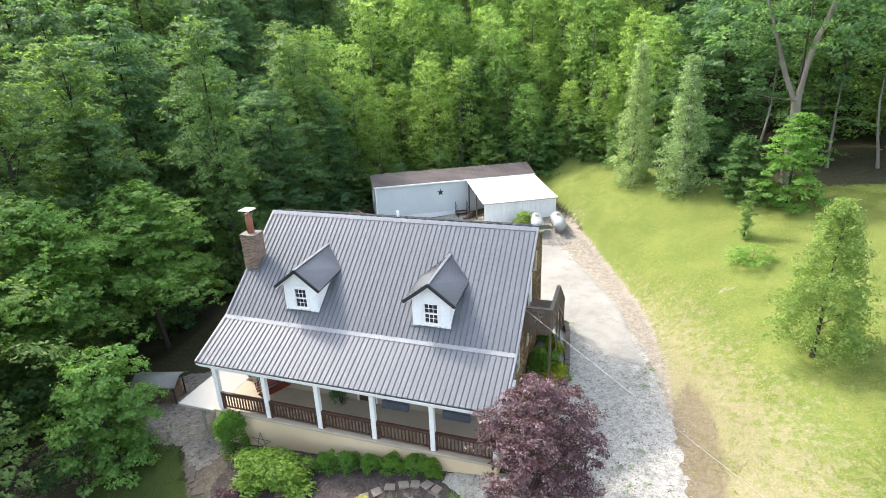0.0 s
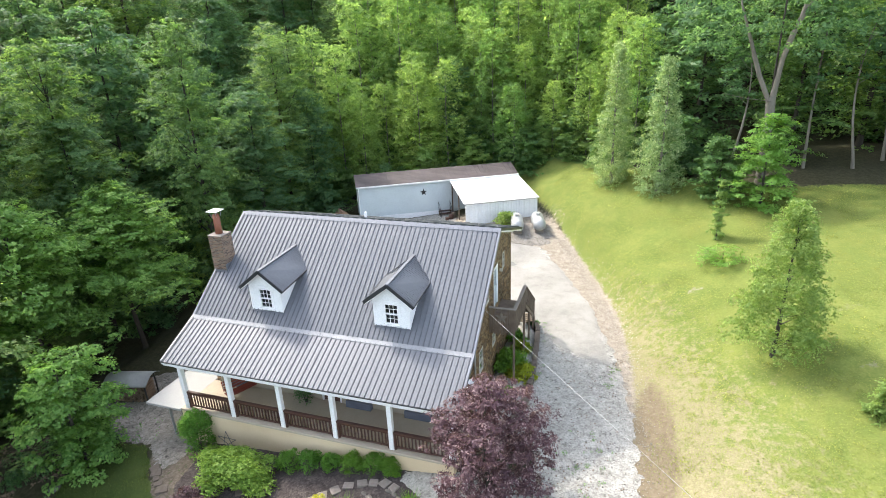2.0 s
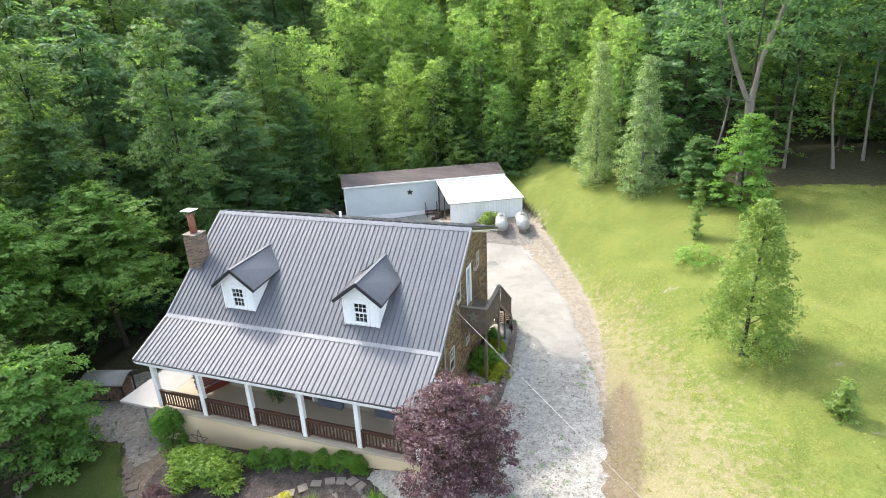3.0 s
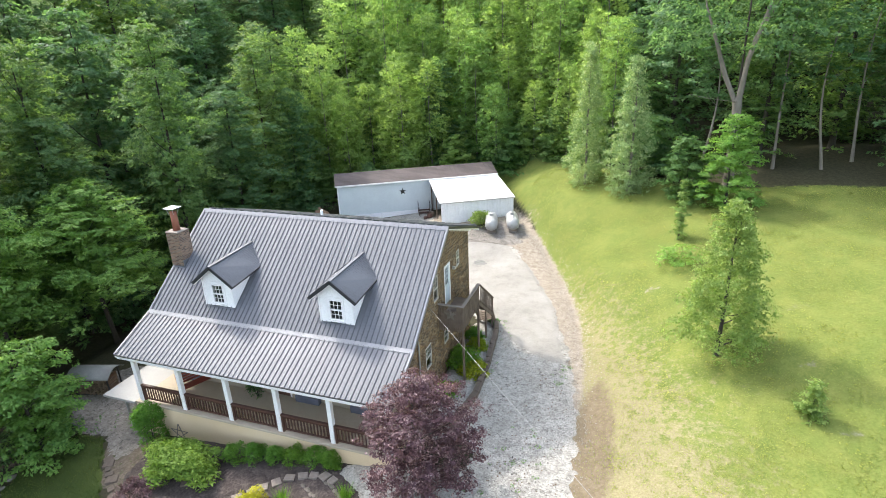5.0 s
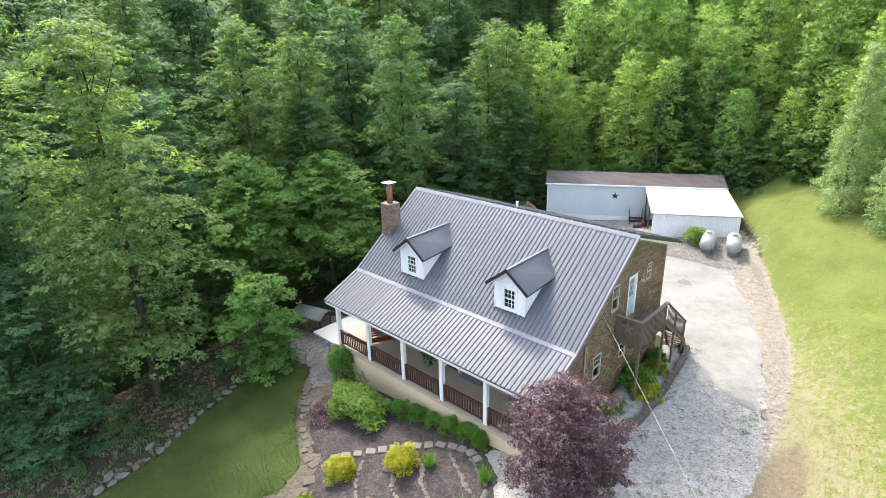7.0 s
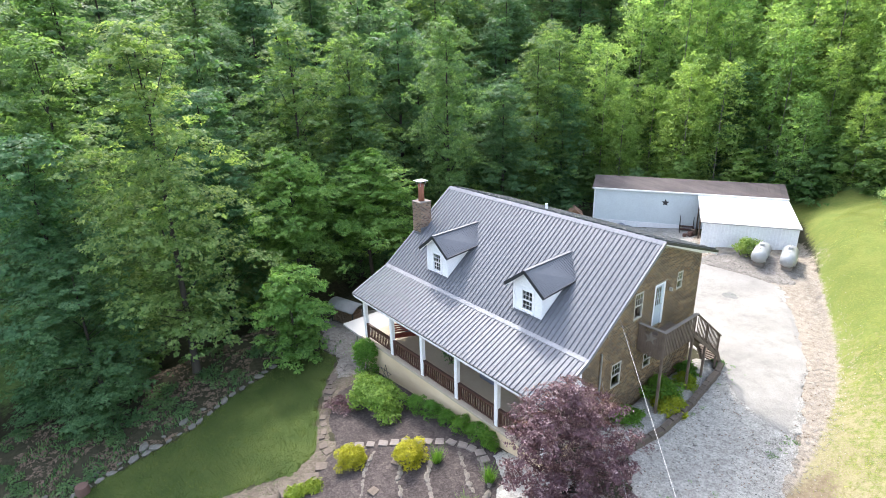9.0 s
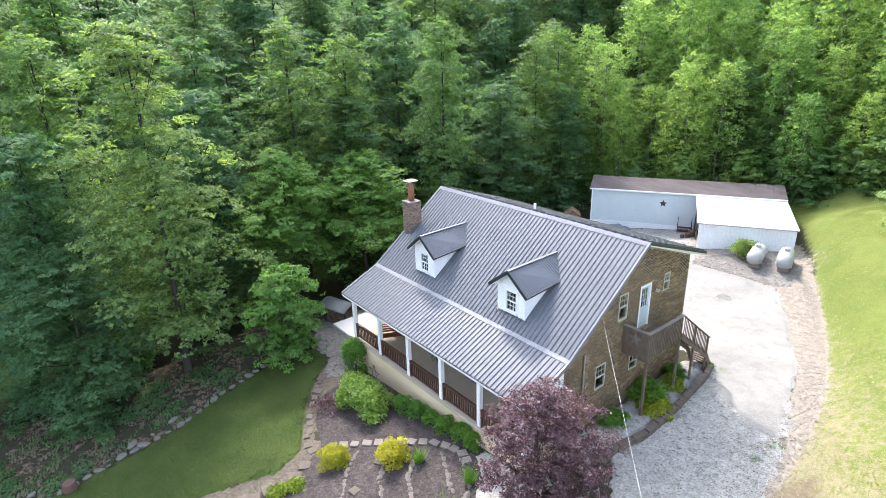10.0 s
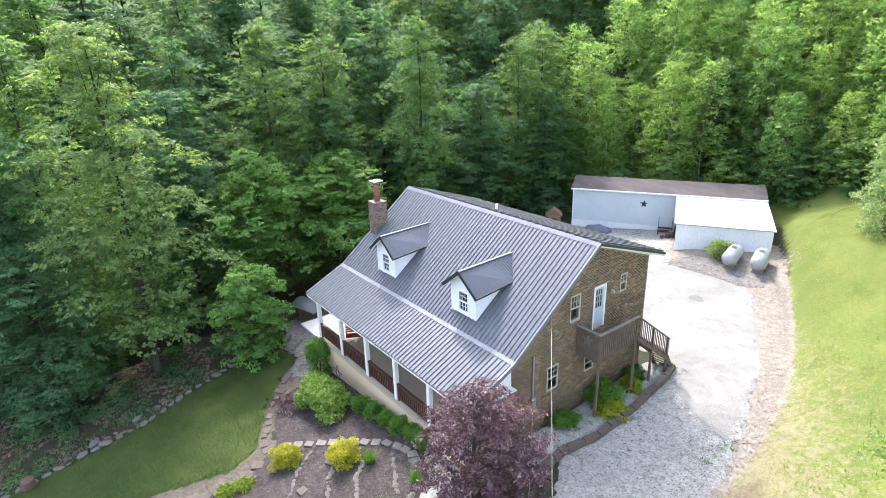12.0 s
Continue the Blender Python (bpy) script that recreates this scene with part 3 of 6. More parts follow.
def under_roof(y):
    return roof_z(y) - 0.13 - 0.02 * max(0, y)


gable = part("wall", wall_strip(bmesh.new(), "x", WALL_X - 0.22, 0.22, FRONT_Y, BACK_Y, under_roof, GABLE_HOLES, (0,)), MORTAR, house, "brown mixed brick gable wall")
part("wall", wall_strip(bmesh.new(), "x", -WALL_X, 0.22, FRONT_Y, BACK_Y, under_roof, [], (0,)), BRICK_X, house, "brown mixed brick gable wall")
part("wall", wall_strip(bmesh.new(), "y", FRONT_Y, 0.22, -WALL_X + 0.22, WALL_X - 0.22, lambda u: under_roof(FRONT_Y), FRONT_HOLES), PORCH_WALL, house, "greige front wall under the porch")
part("wall", wall_strip(bmesh.new(), "y", BACK_Y - 0.22, 0.22, -WALL_X + 0.22, WALL_X - 0.22, lambda u: under_roof(BACK_Y), []), BRICK_Y, house, "brown brick rear wall")
part("floor_slab", boxes((-WALL_X + 0.22, WALL_X - 0.22, FRONT_Y + 0.22, BACK_Y - 0.22, 1.4, 1.6), (-WALL_X + 0.22, WALL_X - 0.22, FRONT_Y + 0.22, BACK_Y - 0.22, 4.4, 4.6)), DECK, house)


def window(parent, m, w, ht, cols, rows, depth=0.06, sill=True, paint=WHITE, bars=(0, 1)):
    """A double-hung window facing local -y, its centre at the pose m: frame, muntins and panes."""
    f = 0.055
    bm = bmesh.new()
    for a in ((-w / 2, w / 2, ht / 2 - f, ht / 2), (-w / 2, w / 2, -ht / 2, -ht / 2 + f), (-w / 2, -w / 2 + f, -ht / 2 + f, ht / 2 - f), (w / 2 - f, w / 2, -ht / 2 + f, ht / 2 - f), (-w / 2 + f, w / 2 - f, -0.03, 0.03)):
        box(bm, a[0], a[1], -depth, depth * 0.6, a[2], a[3], m, 0.006)
    fr = part("window", bm, paint, parent, "pale double-hung window")
    bm = bmesh.new()
    for sash in bars:
        z0, z1 = (0.03, ht / 2 - f) if sash else (-ht / 2 + f, -0.03)
        off = -0.022 if sash else 0.0
        for i in range(1, cols):
            x = -w / 2 + f + (w - 2 * f) * i / cols
            box(bm, x - 0.011, x + 0.011, off - 0.014, off + 0.014, z0, z1, m)
        for j in range(1, rows):
            z = z0 + (z1 - z0) * j / rows
            box(bm, -w / 2 + f, w / 2 - f, off - 0.012, off + 0.012, z - 0.011, z + 0.011, m)
    part("muntin", bm, paint, fr)
    for sash in (0, 1):
        z0, z1 = (0.03, ht / 2 - f) if sash else (-ht / 2 + f, -0.03)
        off = -0.022 if sash else 0.0
        pane = part("pane", boxes((-w / 2 + f, w / 2 - f, off - 0.003, off + 0.003, z0, z1), m=m), GLASS, fr)
        pane.visible_shadow = False
    if sill:
        part("sill", boxes((-w / 2 - 0.06, w / 2 + 0.06, -depth - 0.04, 0.02, -ht / 2 - 0.06, -ht / 2), m=m, bevel=0.008), paint, fr)
    return fr


for y0, y1, z0, z1, c, r in ((-1.12, -0.48, 5.62, 6.82, 3, 2), (2.28, 2.78, 6.03, 6.88, 2, 2), (-2.42, -1.72, 2.76, 3.92, 3, 2), (0.05, 0.7, 2.75, 3.5, 2, 1)):
    window(house, pose(WALL_X - 0.05, (y0 + y1) / 2, (z0 + z1) / 2, 0, 0, 90), y1 - y0, z1 - z0, c, r, sill=False, paint=FRAME, bars=(1,))
for x0, x1, z0, z1 in ((-4.6, -3.6, 2.4, 3.9), (2.2, 3.4, 2.4, 3.9), (4.6, 5.6, 2.4, 3.9)):
    window(house, pose((x0 + x1) / 2, FRONT_Y + 0.05, (z0 + z1) / 2), x1 - x0, z1 - z0, 3, 2)

# upper gable door: white casing, half-glazed leaf
dm = pose(WALL_X - 0.06, 0.84, 4.72, 0, 0, 90)
door = part("door", boxes((-0.42, -0.34, -0.08, 0.06, 0, 2.06), (0.34, 0.42, -0.08, 0.06, 0, 2.06), (-0.34, 0.34, -0.08, 0.06, 1.98, 2.06), m=dm, bevel=0.008), WHITE, house, "pale half-glazed door onto the balcony")
bm = boxes((-0.34, 0.34, -0.02, 0.025, 0.02, 1.0), (-0.34, -0.22, -0.02, 0.025, 1.0, 1.98), (0.22, 0.34, -0.02, 0.025, 1.0, 1.98), (-0.22, 0.22, -0.02, 0.025, 1.86, 1.98), m=dm)
for i in (1, 2):
    box(bm, -0.22 + 0.44 * i / 3 - 0.01, -0.22 + 0.44 * i / 3 + 0.01, -0.02, 0.02, 1.0, 1.86, dm)
    box(bm, -0.22, 0.22, -0.019, 0.019, 1.0 + 0.86 * i / 3 - 0.01, 1.0 + 0.86 * i / 3 + 0.01, dm)
for z in (0.2, 0.58):
    box(bm, -0.26, 0.26, -0.032, -0.018, z, z + 0.3, dm, 0.01)
part("leaf", bm, DOOR, door)
part("pane", boxes((-0.22, 0.22, -0.004, 0.004, 1.0, 1.86), m=dm), GLASS, door).visible_shadow = False
part("handle", rods((dm @ Vector((0.28, -0.06, 0.98)), dm @ Vector((0.28, 0.0, 0.98)), 0.03)), STEEL, door)

# front door under the porch
dm = pose(0, FRONT_Y + 0.06, FLOOR)
door = part("door", boxes((-0.5, -0.42, -0.08, 0.06, 0, 2.08), (0.42, 0.5, -0.08, 0.06, 0, 2.08), (-0.42, 0.42, -0.08, 0.06, 2.0, 2.08), m=dm), WHITE, house, "front door in the porch shade")
bm = boxes((-0.42, 0.42, -0.02, 0.025, 0.01, 2.0), m=dm)
for x in (-0.3, 0.04):
    for z, hh in ((0.2, 0.65), (1.05, 0.75)):
        box(bm, x, x + 0.26, -0.035, -0.015, z, z + hh, dm, 0.012)
part("leaf", bm, RAIL, door)

# outside lamp by the balcony door
lamp = part("wall_lamp", boxes((WALL_X + 0.003, WALL_X + 0.05, 1.62, 1.72, 6.2, 6.36), (WALL_X + 0.05, WALL_X + 0.16, 1.62, 1.72, 6.2, 6.36), bevel=0.012), FRAME, house, "small white wall lamp")


# metal roof: sheets with raised ribs
def sheet_mesh(name, width, length, ribs, rise=0.038, foot=0.019):
    bm = bmesh.new()
    prof, pitch = [(0.0, 0.0)], width / ribs
    for i in range(ribs):
        x = pitch * (i + 0.5)
        prof += [(x - foot, 0.0), (x - foot * 0.54, rise), (x + foot * 0.54, rise), (x + foot, 0.0)]
        if i < ribs - 1:
            prof += [(x + pitch * 0.5, 0.004)]
    prof += [(width, 0.0)]
    rows = [[bm.verts.new((x, v, z)) for x, z in prof] for v in (0.0, length)]
    under = [[bm.verts.new((x, v, -0.012)) for x in (0.0, width)] for v in (0.0, length)]
    for i in range(len(prof) - 1):
        bm.faces.new((rows[0][i], rows[0][i + 1], rows[1][i + 1], rows[1][i]))
    bm.faces.new((under[0][0], under[1][0], under[1][1], under[0][1]))
    bm.faces.new((*rows[0][::-1], under[0][0], under[0][1]))
    bm.faces.new((*rows[1], under[1][1], under[1][0]))
    finish(bm)
    me = bpy.data.meshes.new(name)
    bm.to_mesh(me)
    bm.free()
    return me


def slope(parent, me, material, x0, count, width, foot, head):
    """Sheets side by side, from the foot (y, z) up to the head (y, z)."""
    me.materials.append(material)
    a = math.atan2(head[1] - foot[1], head[0] - foot[0])
    for i in range(count):
        ob = new("roof_sheet", me)
        ob.parent = parent
        ob.matrix_basis = Matrix.Translation((x0 + i * width, foot[0], foot[1])) @ Matrix.Rotation(a, 4, "X")
    return a


W = 2 * HALF / 15
roof = part("roof", finish(prism(bmesh.new(), [(EAVE_Y + 0.06, roof_z(EAVE_Y + 0.06) - 0.03), (BREAK_Y, roof_z(BREAK_Y) - 0.03), (0, RIDGE - 0.03), (REAR_Y - 0.05, roof_z(REAR_Y - 0.05) - 0.03), (REAR_Y - 0.05, roof_z(REAR_Y - 0.05) - 0.13), (0, RIDGE - 0.14), (BREAK_Y, roof_z(BREAK_Y) - 0.13), (EAVE_Y + 0.06, roof_z(EAVE_Y + 0.06) - 0.13)], -HALF + 0.04, HALF - 0.04)), WHITE, house, "charcoal ribbed metal roof")
slope(roof, sheet_mesh("roof_sheet", W, math.hypot(BREAK_Y, PITCH * BREAK_Y), 4), ROOF, -HALF, 15, W, (BREAK_Y, roof_z(BREAK_Y)), (0, RIDGE))
slope(roof, sheet_mesh("roof_sheet", W, math.hypot(EAVE_Y - BREAK_Y, roof_z(EAVE_Y) - roof_z(BREAK_Y)) + 0.05, 4), ROOF, -HALF, 15, W, (EAVE_Y, roof_z(EAVE_Y)), (BREAK_Y, roof_z(BREAK_Y)))
# near-black rear sheets: shade between the ribs put into the colour
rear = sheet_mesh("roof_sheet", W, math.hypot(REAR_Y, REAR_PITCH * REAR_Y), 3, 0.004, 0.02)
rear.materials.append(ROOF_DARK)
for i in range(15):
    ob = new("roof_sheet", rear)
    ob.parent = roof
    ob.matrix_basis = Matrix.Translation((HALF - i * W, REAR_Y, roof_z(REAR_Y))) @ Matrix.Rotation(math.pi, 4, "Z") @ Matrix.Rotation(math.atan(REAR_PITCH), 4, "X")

# paler battens stand in for the light on the rib tops
batten = finish(boxes((-0.085, 0.085, -0.06, math.hypot(REAR_Y, REAR_PITCH * REAR_Y) - 0.15, 0.003, 0.11)))
batten_mesh = bpy.data.meshes.new("batten")
batten.to_mesh(batten_mesh)
batten.free()
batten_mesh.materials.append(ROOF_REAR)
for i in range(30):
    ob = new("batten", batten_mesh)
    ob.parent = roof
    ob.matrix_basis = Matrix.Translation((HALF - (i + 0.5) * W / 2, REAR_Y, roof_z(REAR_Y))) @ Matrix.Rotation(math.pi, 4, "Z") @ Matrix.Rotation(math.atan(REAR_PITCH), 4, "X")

# ridge cap, break flashing, rake trim, eave edge
for s in np.arange(-HALF - 0.03, HALF - 0.1, 2.3):
    e = min(s + 2.3, HALF + 0.03)
    bm = prism(bmesh.new(), [(-0.16, RIDGE - 0.085), (0, RIDGE + 0.055), (0.17, RIDGE - 0.02), (0.17, RIDGE - 0.03), (0, RIDGE + 0.04), (-0.16, RIDGE - 0.1)], s, e)
    part("ridge_cap", finish(bm), ROOF_TRIM, roof)
zb = roof_z(BREAK_Y)
for s in range(4):
    part("flashing", finish(prism(bmesh.new(), [(BREAK_Y - 0.1, zb - 0.012), (BREAK_Y - 0.01, zb + 0.045), (BREAK_Y + 0.06, zb + 0.095), (BREAK_Y + 0.06, zb + 0.02), (BREAK_Y, zb - 0.02), (BREAK_Y - 0.1, zb - 0.06)], -HALF + s * 3.45, -HALF + (s + 1) * 3.45 - 0.006)), FLASHING, roof)
for sx in (-1, 1):
    bm, dark = bmesh.new(), bmesh.new()
    for ya, yb, into in ((EAVE_Y, BREAK_Y, bm), (BREAK_Y, 0.0, bm), (0.0, REAR_Y, dark)):
        za, zc = roof_z(ya), roof_z(yb)
        deep = 0.13 if into is bm else 0.07
        prism(into, [(ya, za + 0.04), (yb, zc + 0.04), (yb, zc - deep), (ya, za - deep)], sx * HALF, sx * (HALF + 0.03))
        prism(into, [(ya, za + 0.05), (yb, zc + 0.05), (yb, zc + 0.034), (ya, za + 0.034)], sx * (HALF - 0.06), sx * (HALF + 0.03))
    part("rake_trim", finish(bm), ROOF_TRIM, roof)
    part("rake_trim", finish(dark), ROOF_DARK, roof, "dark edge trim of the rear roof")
ze = roof_z(EAVE_Y)
part("drip_edge", boxes((-HALF, HALF, EAVE_Y - 0.03, EAVE_Y + 0.05, ze - 0.055, ze - 0.012)), ROOF_DARK, roof)
part("fascia", boxes((-HALF, HALF, EAVE_Y + 0.005, EAVE_Y + 0.05, ze - 0.16, ze - 0.058)), WHITE, roof)
part("fascia", boxes((-HALF, HALF, REAR_Y - 0.05, REAR_Y - 0.005, roof_z(REAR_Y) - 0.17, roof_z(REAR_Y) - 0.02)), WHITE, roof)
part("soffit", boxes((-HALF + 0.04, HALF - 0.04, EAVE_Y + 0.05, FRONT_Y, ze - 0.24, ze - 0.2)), WHITE, roof)
for sx in (-1, 1):
    bm = prism(bmesh.new(), [(FRONT_Y, roof_z(FRONT_Y) - 0.3), (EAVE_Y + 0.12, ze - 0.2), (EAVE_Y + 0.12, ze - 0.12), (BREAK_Y, roof_z(BREAK_Y) - 0.13), (FRONT_Y, roof_z(FRONT_Y) - 0.14)], sx * (WALL_X + 0.01), sx * (WALL_X + 0.06))
    prism(bm, [(FRONT_Y, ze - 0.2), (EAVE_Y + 0.12, ze - 0.2), (FRONT_Y, roof_z(FRONT_Y) - 0.3)], sx * (WALL_X + 0.01), sx * (WALL_X + 0.06))
    part("porch_gable", finish(bm), WHITE, roof)
part("frieze", finish(prism(bmesh.new(), [(0.3, under_roof(0.3) - 0.03), (0.3, roof_z(0.3) - 0.135), (REAR_Y - 0.06, roof_z(REAR_Y - 0.06) - 0.135), (REAR_Y - 0.06, roof_z(REAR_Y - 0.06) - 0.24), (BACK_Y, under_roof(BACK_Y) - 0.04)], WALL_X - 0.01, WALL_X + 0.03)), WHITE, roof, "white frieze board under the rear rake")
part("vent_pipe", rods(((-0.25, 0.9, roof_z(0.9) - 0.05), (-0.25, 0.9, roof_z(0.9) + 0.4), 0.07)), WHITE, roof, "white plastic vent pipe")


# dormers
def dormer(cx):
    fy, top, eave, half, over = -4.19, 7.86, 7.24, 0.8, 1.12
    base = roof_z(fy) - 0.05
    bm = bmesh.new()
    hx, hz0, hz1 = 0.33, 5.92, 6.89
    course = 0.115
    n = int((top - base) / course) + 1
    for i in range(n):
        z0, z1 = base + i * course, min(base + (i + 1) * course, top - 0.1)
        if z1 <= z0:
            continue
        w0 = half if z0 < eave - 0.05 else half * (top - 0.1 - z0) / (top - 0.1 - eave + 0.05)
        w1 = half if z1 < eave - 0.05 else half * max(0.02, (top - 0.1 - z1) / (top - 0.1 - eave + 0.05))
        spans = [(-1, 1)] if z1 <= hz0 or z0 >= hz1 else [(-1, -hx / half), (hx / half, 1)]
        for a, b in spans:
            xs = (cx + a * w0 if abs(a) == 1 else cx + a * half, cx + b * w0 if abs(b) == 1 else cx + b * half, cx + b * w1 if abs(b) == 1 else cx + b * half, cx + a * w1 if abs(a) == 1 else cx + a * half)
            v = [bm.verts.new(c) for c in ((xs[0], fy - 0.018, z0), (xs[1], fy - 0.018, z0), (xs[2], fy, z1), (xs[3], fy, z1), (xs[0], fy + 0.09, z0), (xs[1], fy + 0.09, z0), (xs[2], fy + 0.09, z1), (xs[3], fy + 0.09, z1))]
            for q in ((0, 1, 2, 3), (5, 4, 7, 6), (4, 0, 3, 7), (1, 5, 6, 2), (3, 2, 6, 7), (4, 5, 1, 0)):
                bm.faces.new([v[k] for k in q])
    d = part("dormer", bm, WHITE, house, "white clapboard dormer with a dark gable roof")
    back = (eave - RIDGE) / PITCH
    for sx in (-1, 1):
        for i in range(12):
            bm = bmesh.new()
            z0 = base + i * course
            z1 = min(z0 + course, eave)
            ya, yb = (z0 - RIDGE) / PITCH, (z1 - RIDGE) / PITCH
            if z0 >= eave:
                break
            v = [bm.verts.new(c) for c in ((cx + sx * (half + 0.018), fy, z0), (cx + sx * (half + 0.018), max(ya, fy) + 0.05, z0), (cx + sx * half, yb + 0.05, z1), (cx + sx * half, fy, z1), (cx + sx * (half - 0.08), fy, z0), (cx + sx * (half - 0.08), max(ya, fy) + 0.05, z0), (cx + sx * (half - 0.08), yb + 0.05, z1), (cx + sx * (half - 0.08), fy, z1))]
            for q in ((0, 1, 2, 3), (5, 4, 7, 6), (4, 0, 3, 7), (1, 5, 6, 2), (3, 2, 6, 7), (4, 5, 1, 0)):
                bm.faces.new([v[k] for k in q])
            part("clapboard", finish(bm), WHITE, d)
    for sx in (-1, 1):
        part("corner_board", boxes((cx + sx * half - 0.035, cx + sx * half + 0.035, fy - 0.03, fy + 0.06, base, eave - 0.02)), WHITE, d)
    # two roof slopes that run back into the main roof, with ribs
    fr = fy - 0.28
    drop = (top - eave) / half
    ez, top_b, ez_b = top - drop * over, 7.96, 7.19
    for sx in (-1, 1):
        bm = bmesh.new()
        yr, ye = (top_b - RIDGE) / PITCH + 0.04, (ez_b - RIDGE) / PITCH + 0.04
        v = [bm.verts.new(c) for c in ((cx, fr, top), (cx + sx * over, fr, ez), (cx + sx * over, ye, ez_b), (cx, yr, top_b), (cx, fr, top - 0.06), (cx + sx * over, fr, ez - 0.06), (cx + sx * over, ye, ez_b - 0.06), (cx, yr, top_b - 0.06))]
        for q in ((0, 1, 2, 3), (7, 6, 5, 4), (0, 4, 5, 1), (1, 5, 6, 2), (2, 6, 7, 3), (3, 7, 4, 0)):
            bm.faces.new([v[k] for k in q])
        y, ribs = fr + 0.12, []
        while y < yr - 0.1:
            reach = min(1.0, (yr - y) / (yr - ye)) if y > ye else 1.0
            rb = bmesh.new()
            tz, lz = top + (top_b - top) * (y - fr) / (yr - fr), ez + (ez_b - ez) * (y - fr) / (ye - fr)
            beam(rb, (cx, y, tz + 0.006), (cx + sx * over * reach, y, tz + (lz - tz) * reach + 0.006), 0.026, 0.016)
            ribs.append(rb)
            y += 0.135
        part("dormer_roof", finish(bm), SHINGLE, d)
        for rb in ribs:
            part("rib", rb, SHINGLE, d)
        bm = bmesh.new()
        beam(bm, (cx, fr - 0.012, top - 0.045), (cx + sx * (over + 0.02), fr - 0.012, ez - 0.055), 0.03, 0.15)
        part("rake_board", bm, ROOF_DARK, d)
        bm = bmesh.new()
        beam(bm, (cx, fr + 0.03, top - 0.13), (cx + sx * (over - 0.02), fr + 0.03, ez - 0.12), 0.05, 0.05)
        part("soffit_board", bm, WHITE, d)
        bm = bmesh.new()
        beam(bm, (cx + sx * over, fr, ez - 0.035), (cx + sx * over, ye, ez_b - 0.035), 0.03, 0.08)
        part("eave_trim", bm, ROOF_DARK, d)
        bm = bmesh.new()
        beam(bm, (cx, yr + 0.04, top_b + 0.045), (cx + sx * over, ye + 0.04, ez_b + 0.045), 0.1, 0.012)
        part("valley_flashing", bm, ROOF, d)
    bm = bmesh.new()
    beam(bm, (cx, fr, top + 0.016), (cx, (top_b - RIDGE) / PITCH, top_b + 0.016), 0.14, 0.035)
    part("ridge_cap", bm, ROOF, d)
    part("apron_flashing", boxes((cx - half - 0.12, cx + half + 0.12, fy - 0.1, fy - 0.02, base + 0.03, base + 0.055)), ROOF, d)
    part("casing", boxes((cx - 0.41, cx + 0.41, fy - 0.035, fy + 0.05, 6.89, 7.03), (cx - 0.41, cx - 0.33, fy - 0.035, fy + 0.05, 5.85, 6.89), (cx + 0.33, cx + 0.41, fy - 0.035, fy + 0.05, 5.85, 6.89), bevel=0.006), WHITE, d)
    window(house, pose(cx, fy + 0.01, 6.405), 0.66, 0.97, 3, 2)


dormer(3.18)
dormer(-3.03)

# chimney
CX, CY = -6.6, -2.4
chimney = part("chimney", boxes((CX - 0.38, CX + 0.38, CY - 0.38, CY + 0.38, 6.0, 8.6), bevel=0.01), CHIMNEY_Y, house, "brown brick chimney")
chimney.data.materials.append(CHIMNEY_X)
for p in chimney.data.polygons:
    p.material_index = 1 if abs(p.normal.x) > 0.7 else 0
part("chimney_cap", boxes((CX - 0.40, CX + 0.40, CY - 0.40, CY + 0.40, 8.603, 8.66), bevel=0.02), STONE, chimney)
bm = rods(((CX, CY, 8.66), (CX, CY, 9.62), 0.17, 0.16), seg=20)
part("flue", bm, CLAY, chimney, "red clay flue", True)
part("flue_leg", rods(*[((CX + a * 0.14, CY + b * 0.14, 9.5), (CX + a * 0.2, CY + b * 0.2, 9.8), 0.012) for a in (-1, 1) for b in (-1, 1)]), STEEL, chimney)
part("flue_cap", boxes((CX - 0.3, CX + 0.3, CY - 0.3, CY + 0.3, 9.8, 9.83), bevel=0.01), WHITE_METAL, chimney, "white metal rain cap")
part("chimney_flashing", boxes((CX - 0.2, CX + 0.44, CY - 0.46, CY - 0.383, 6.62, 6.9), (CX + 0.383, CX + 0.42, CY - 0.4, CY + 0.4, 6.5, 7.2)), ROOF, chimney)

# porch: stucco base, floor, posts, beam, railings
PX = [-6.3, -3.75, -1.16, 1.39, 3.95, 6.5]
part("porch_base", boxes((-6.6, 6.6, -6.92, -6.7, -1.6, FLOOR - 0.12), (-6.6, -6.38, -6.7, -4.6, -1.6, FLOOR - 0.12), (6.38, 6.6, -6.7, -4.6, -1.0, FLOOR - 0.12)), STUCCO, house, "cream stucco porch base")
part("porch_floor", boxes((-6.62, 6.62, -6.95, FRONT_Y, FLOOR - 0.117, FLOOR), bevel=0.015), CONCRETE, house, "beige concrete porch floor")
part("porch_beam", boxes((-6.5, 6.6, -6.84, -6.66, 3.8, ze - 0.205)), WHITE, house)
for x in PX:
    bm = boxes((x - 0.1, x + 0.1, -6.85, -6.65, FLOOR, 3.8), bevel=0.012)
    part("post", bm, WHITE, house, "white square porch post")
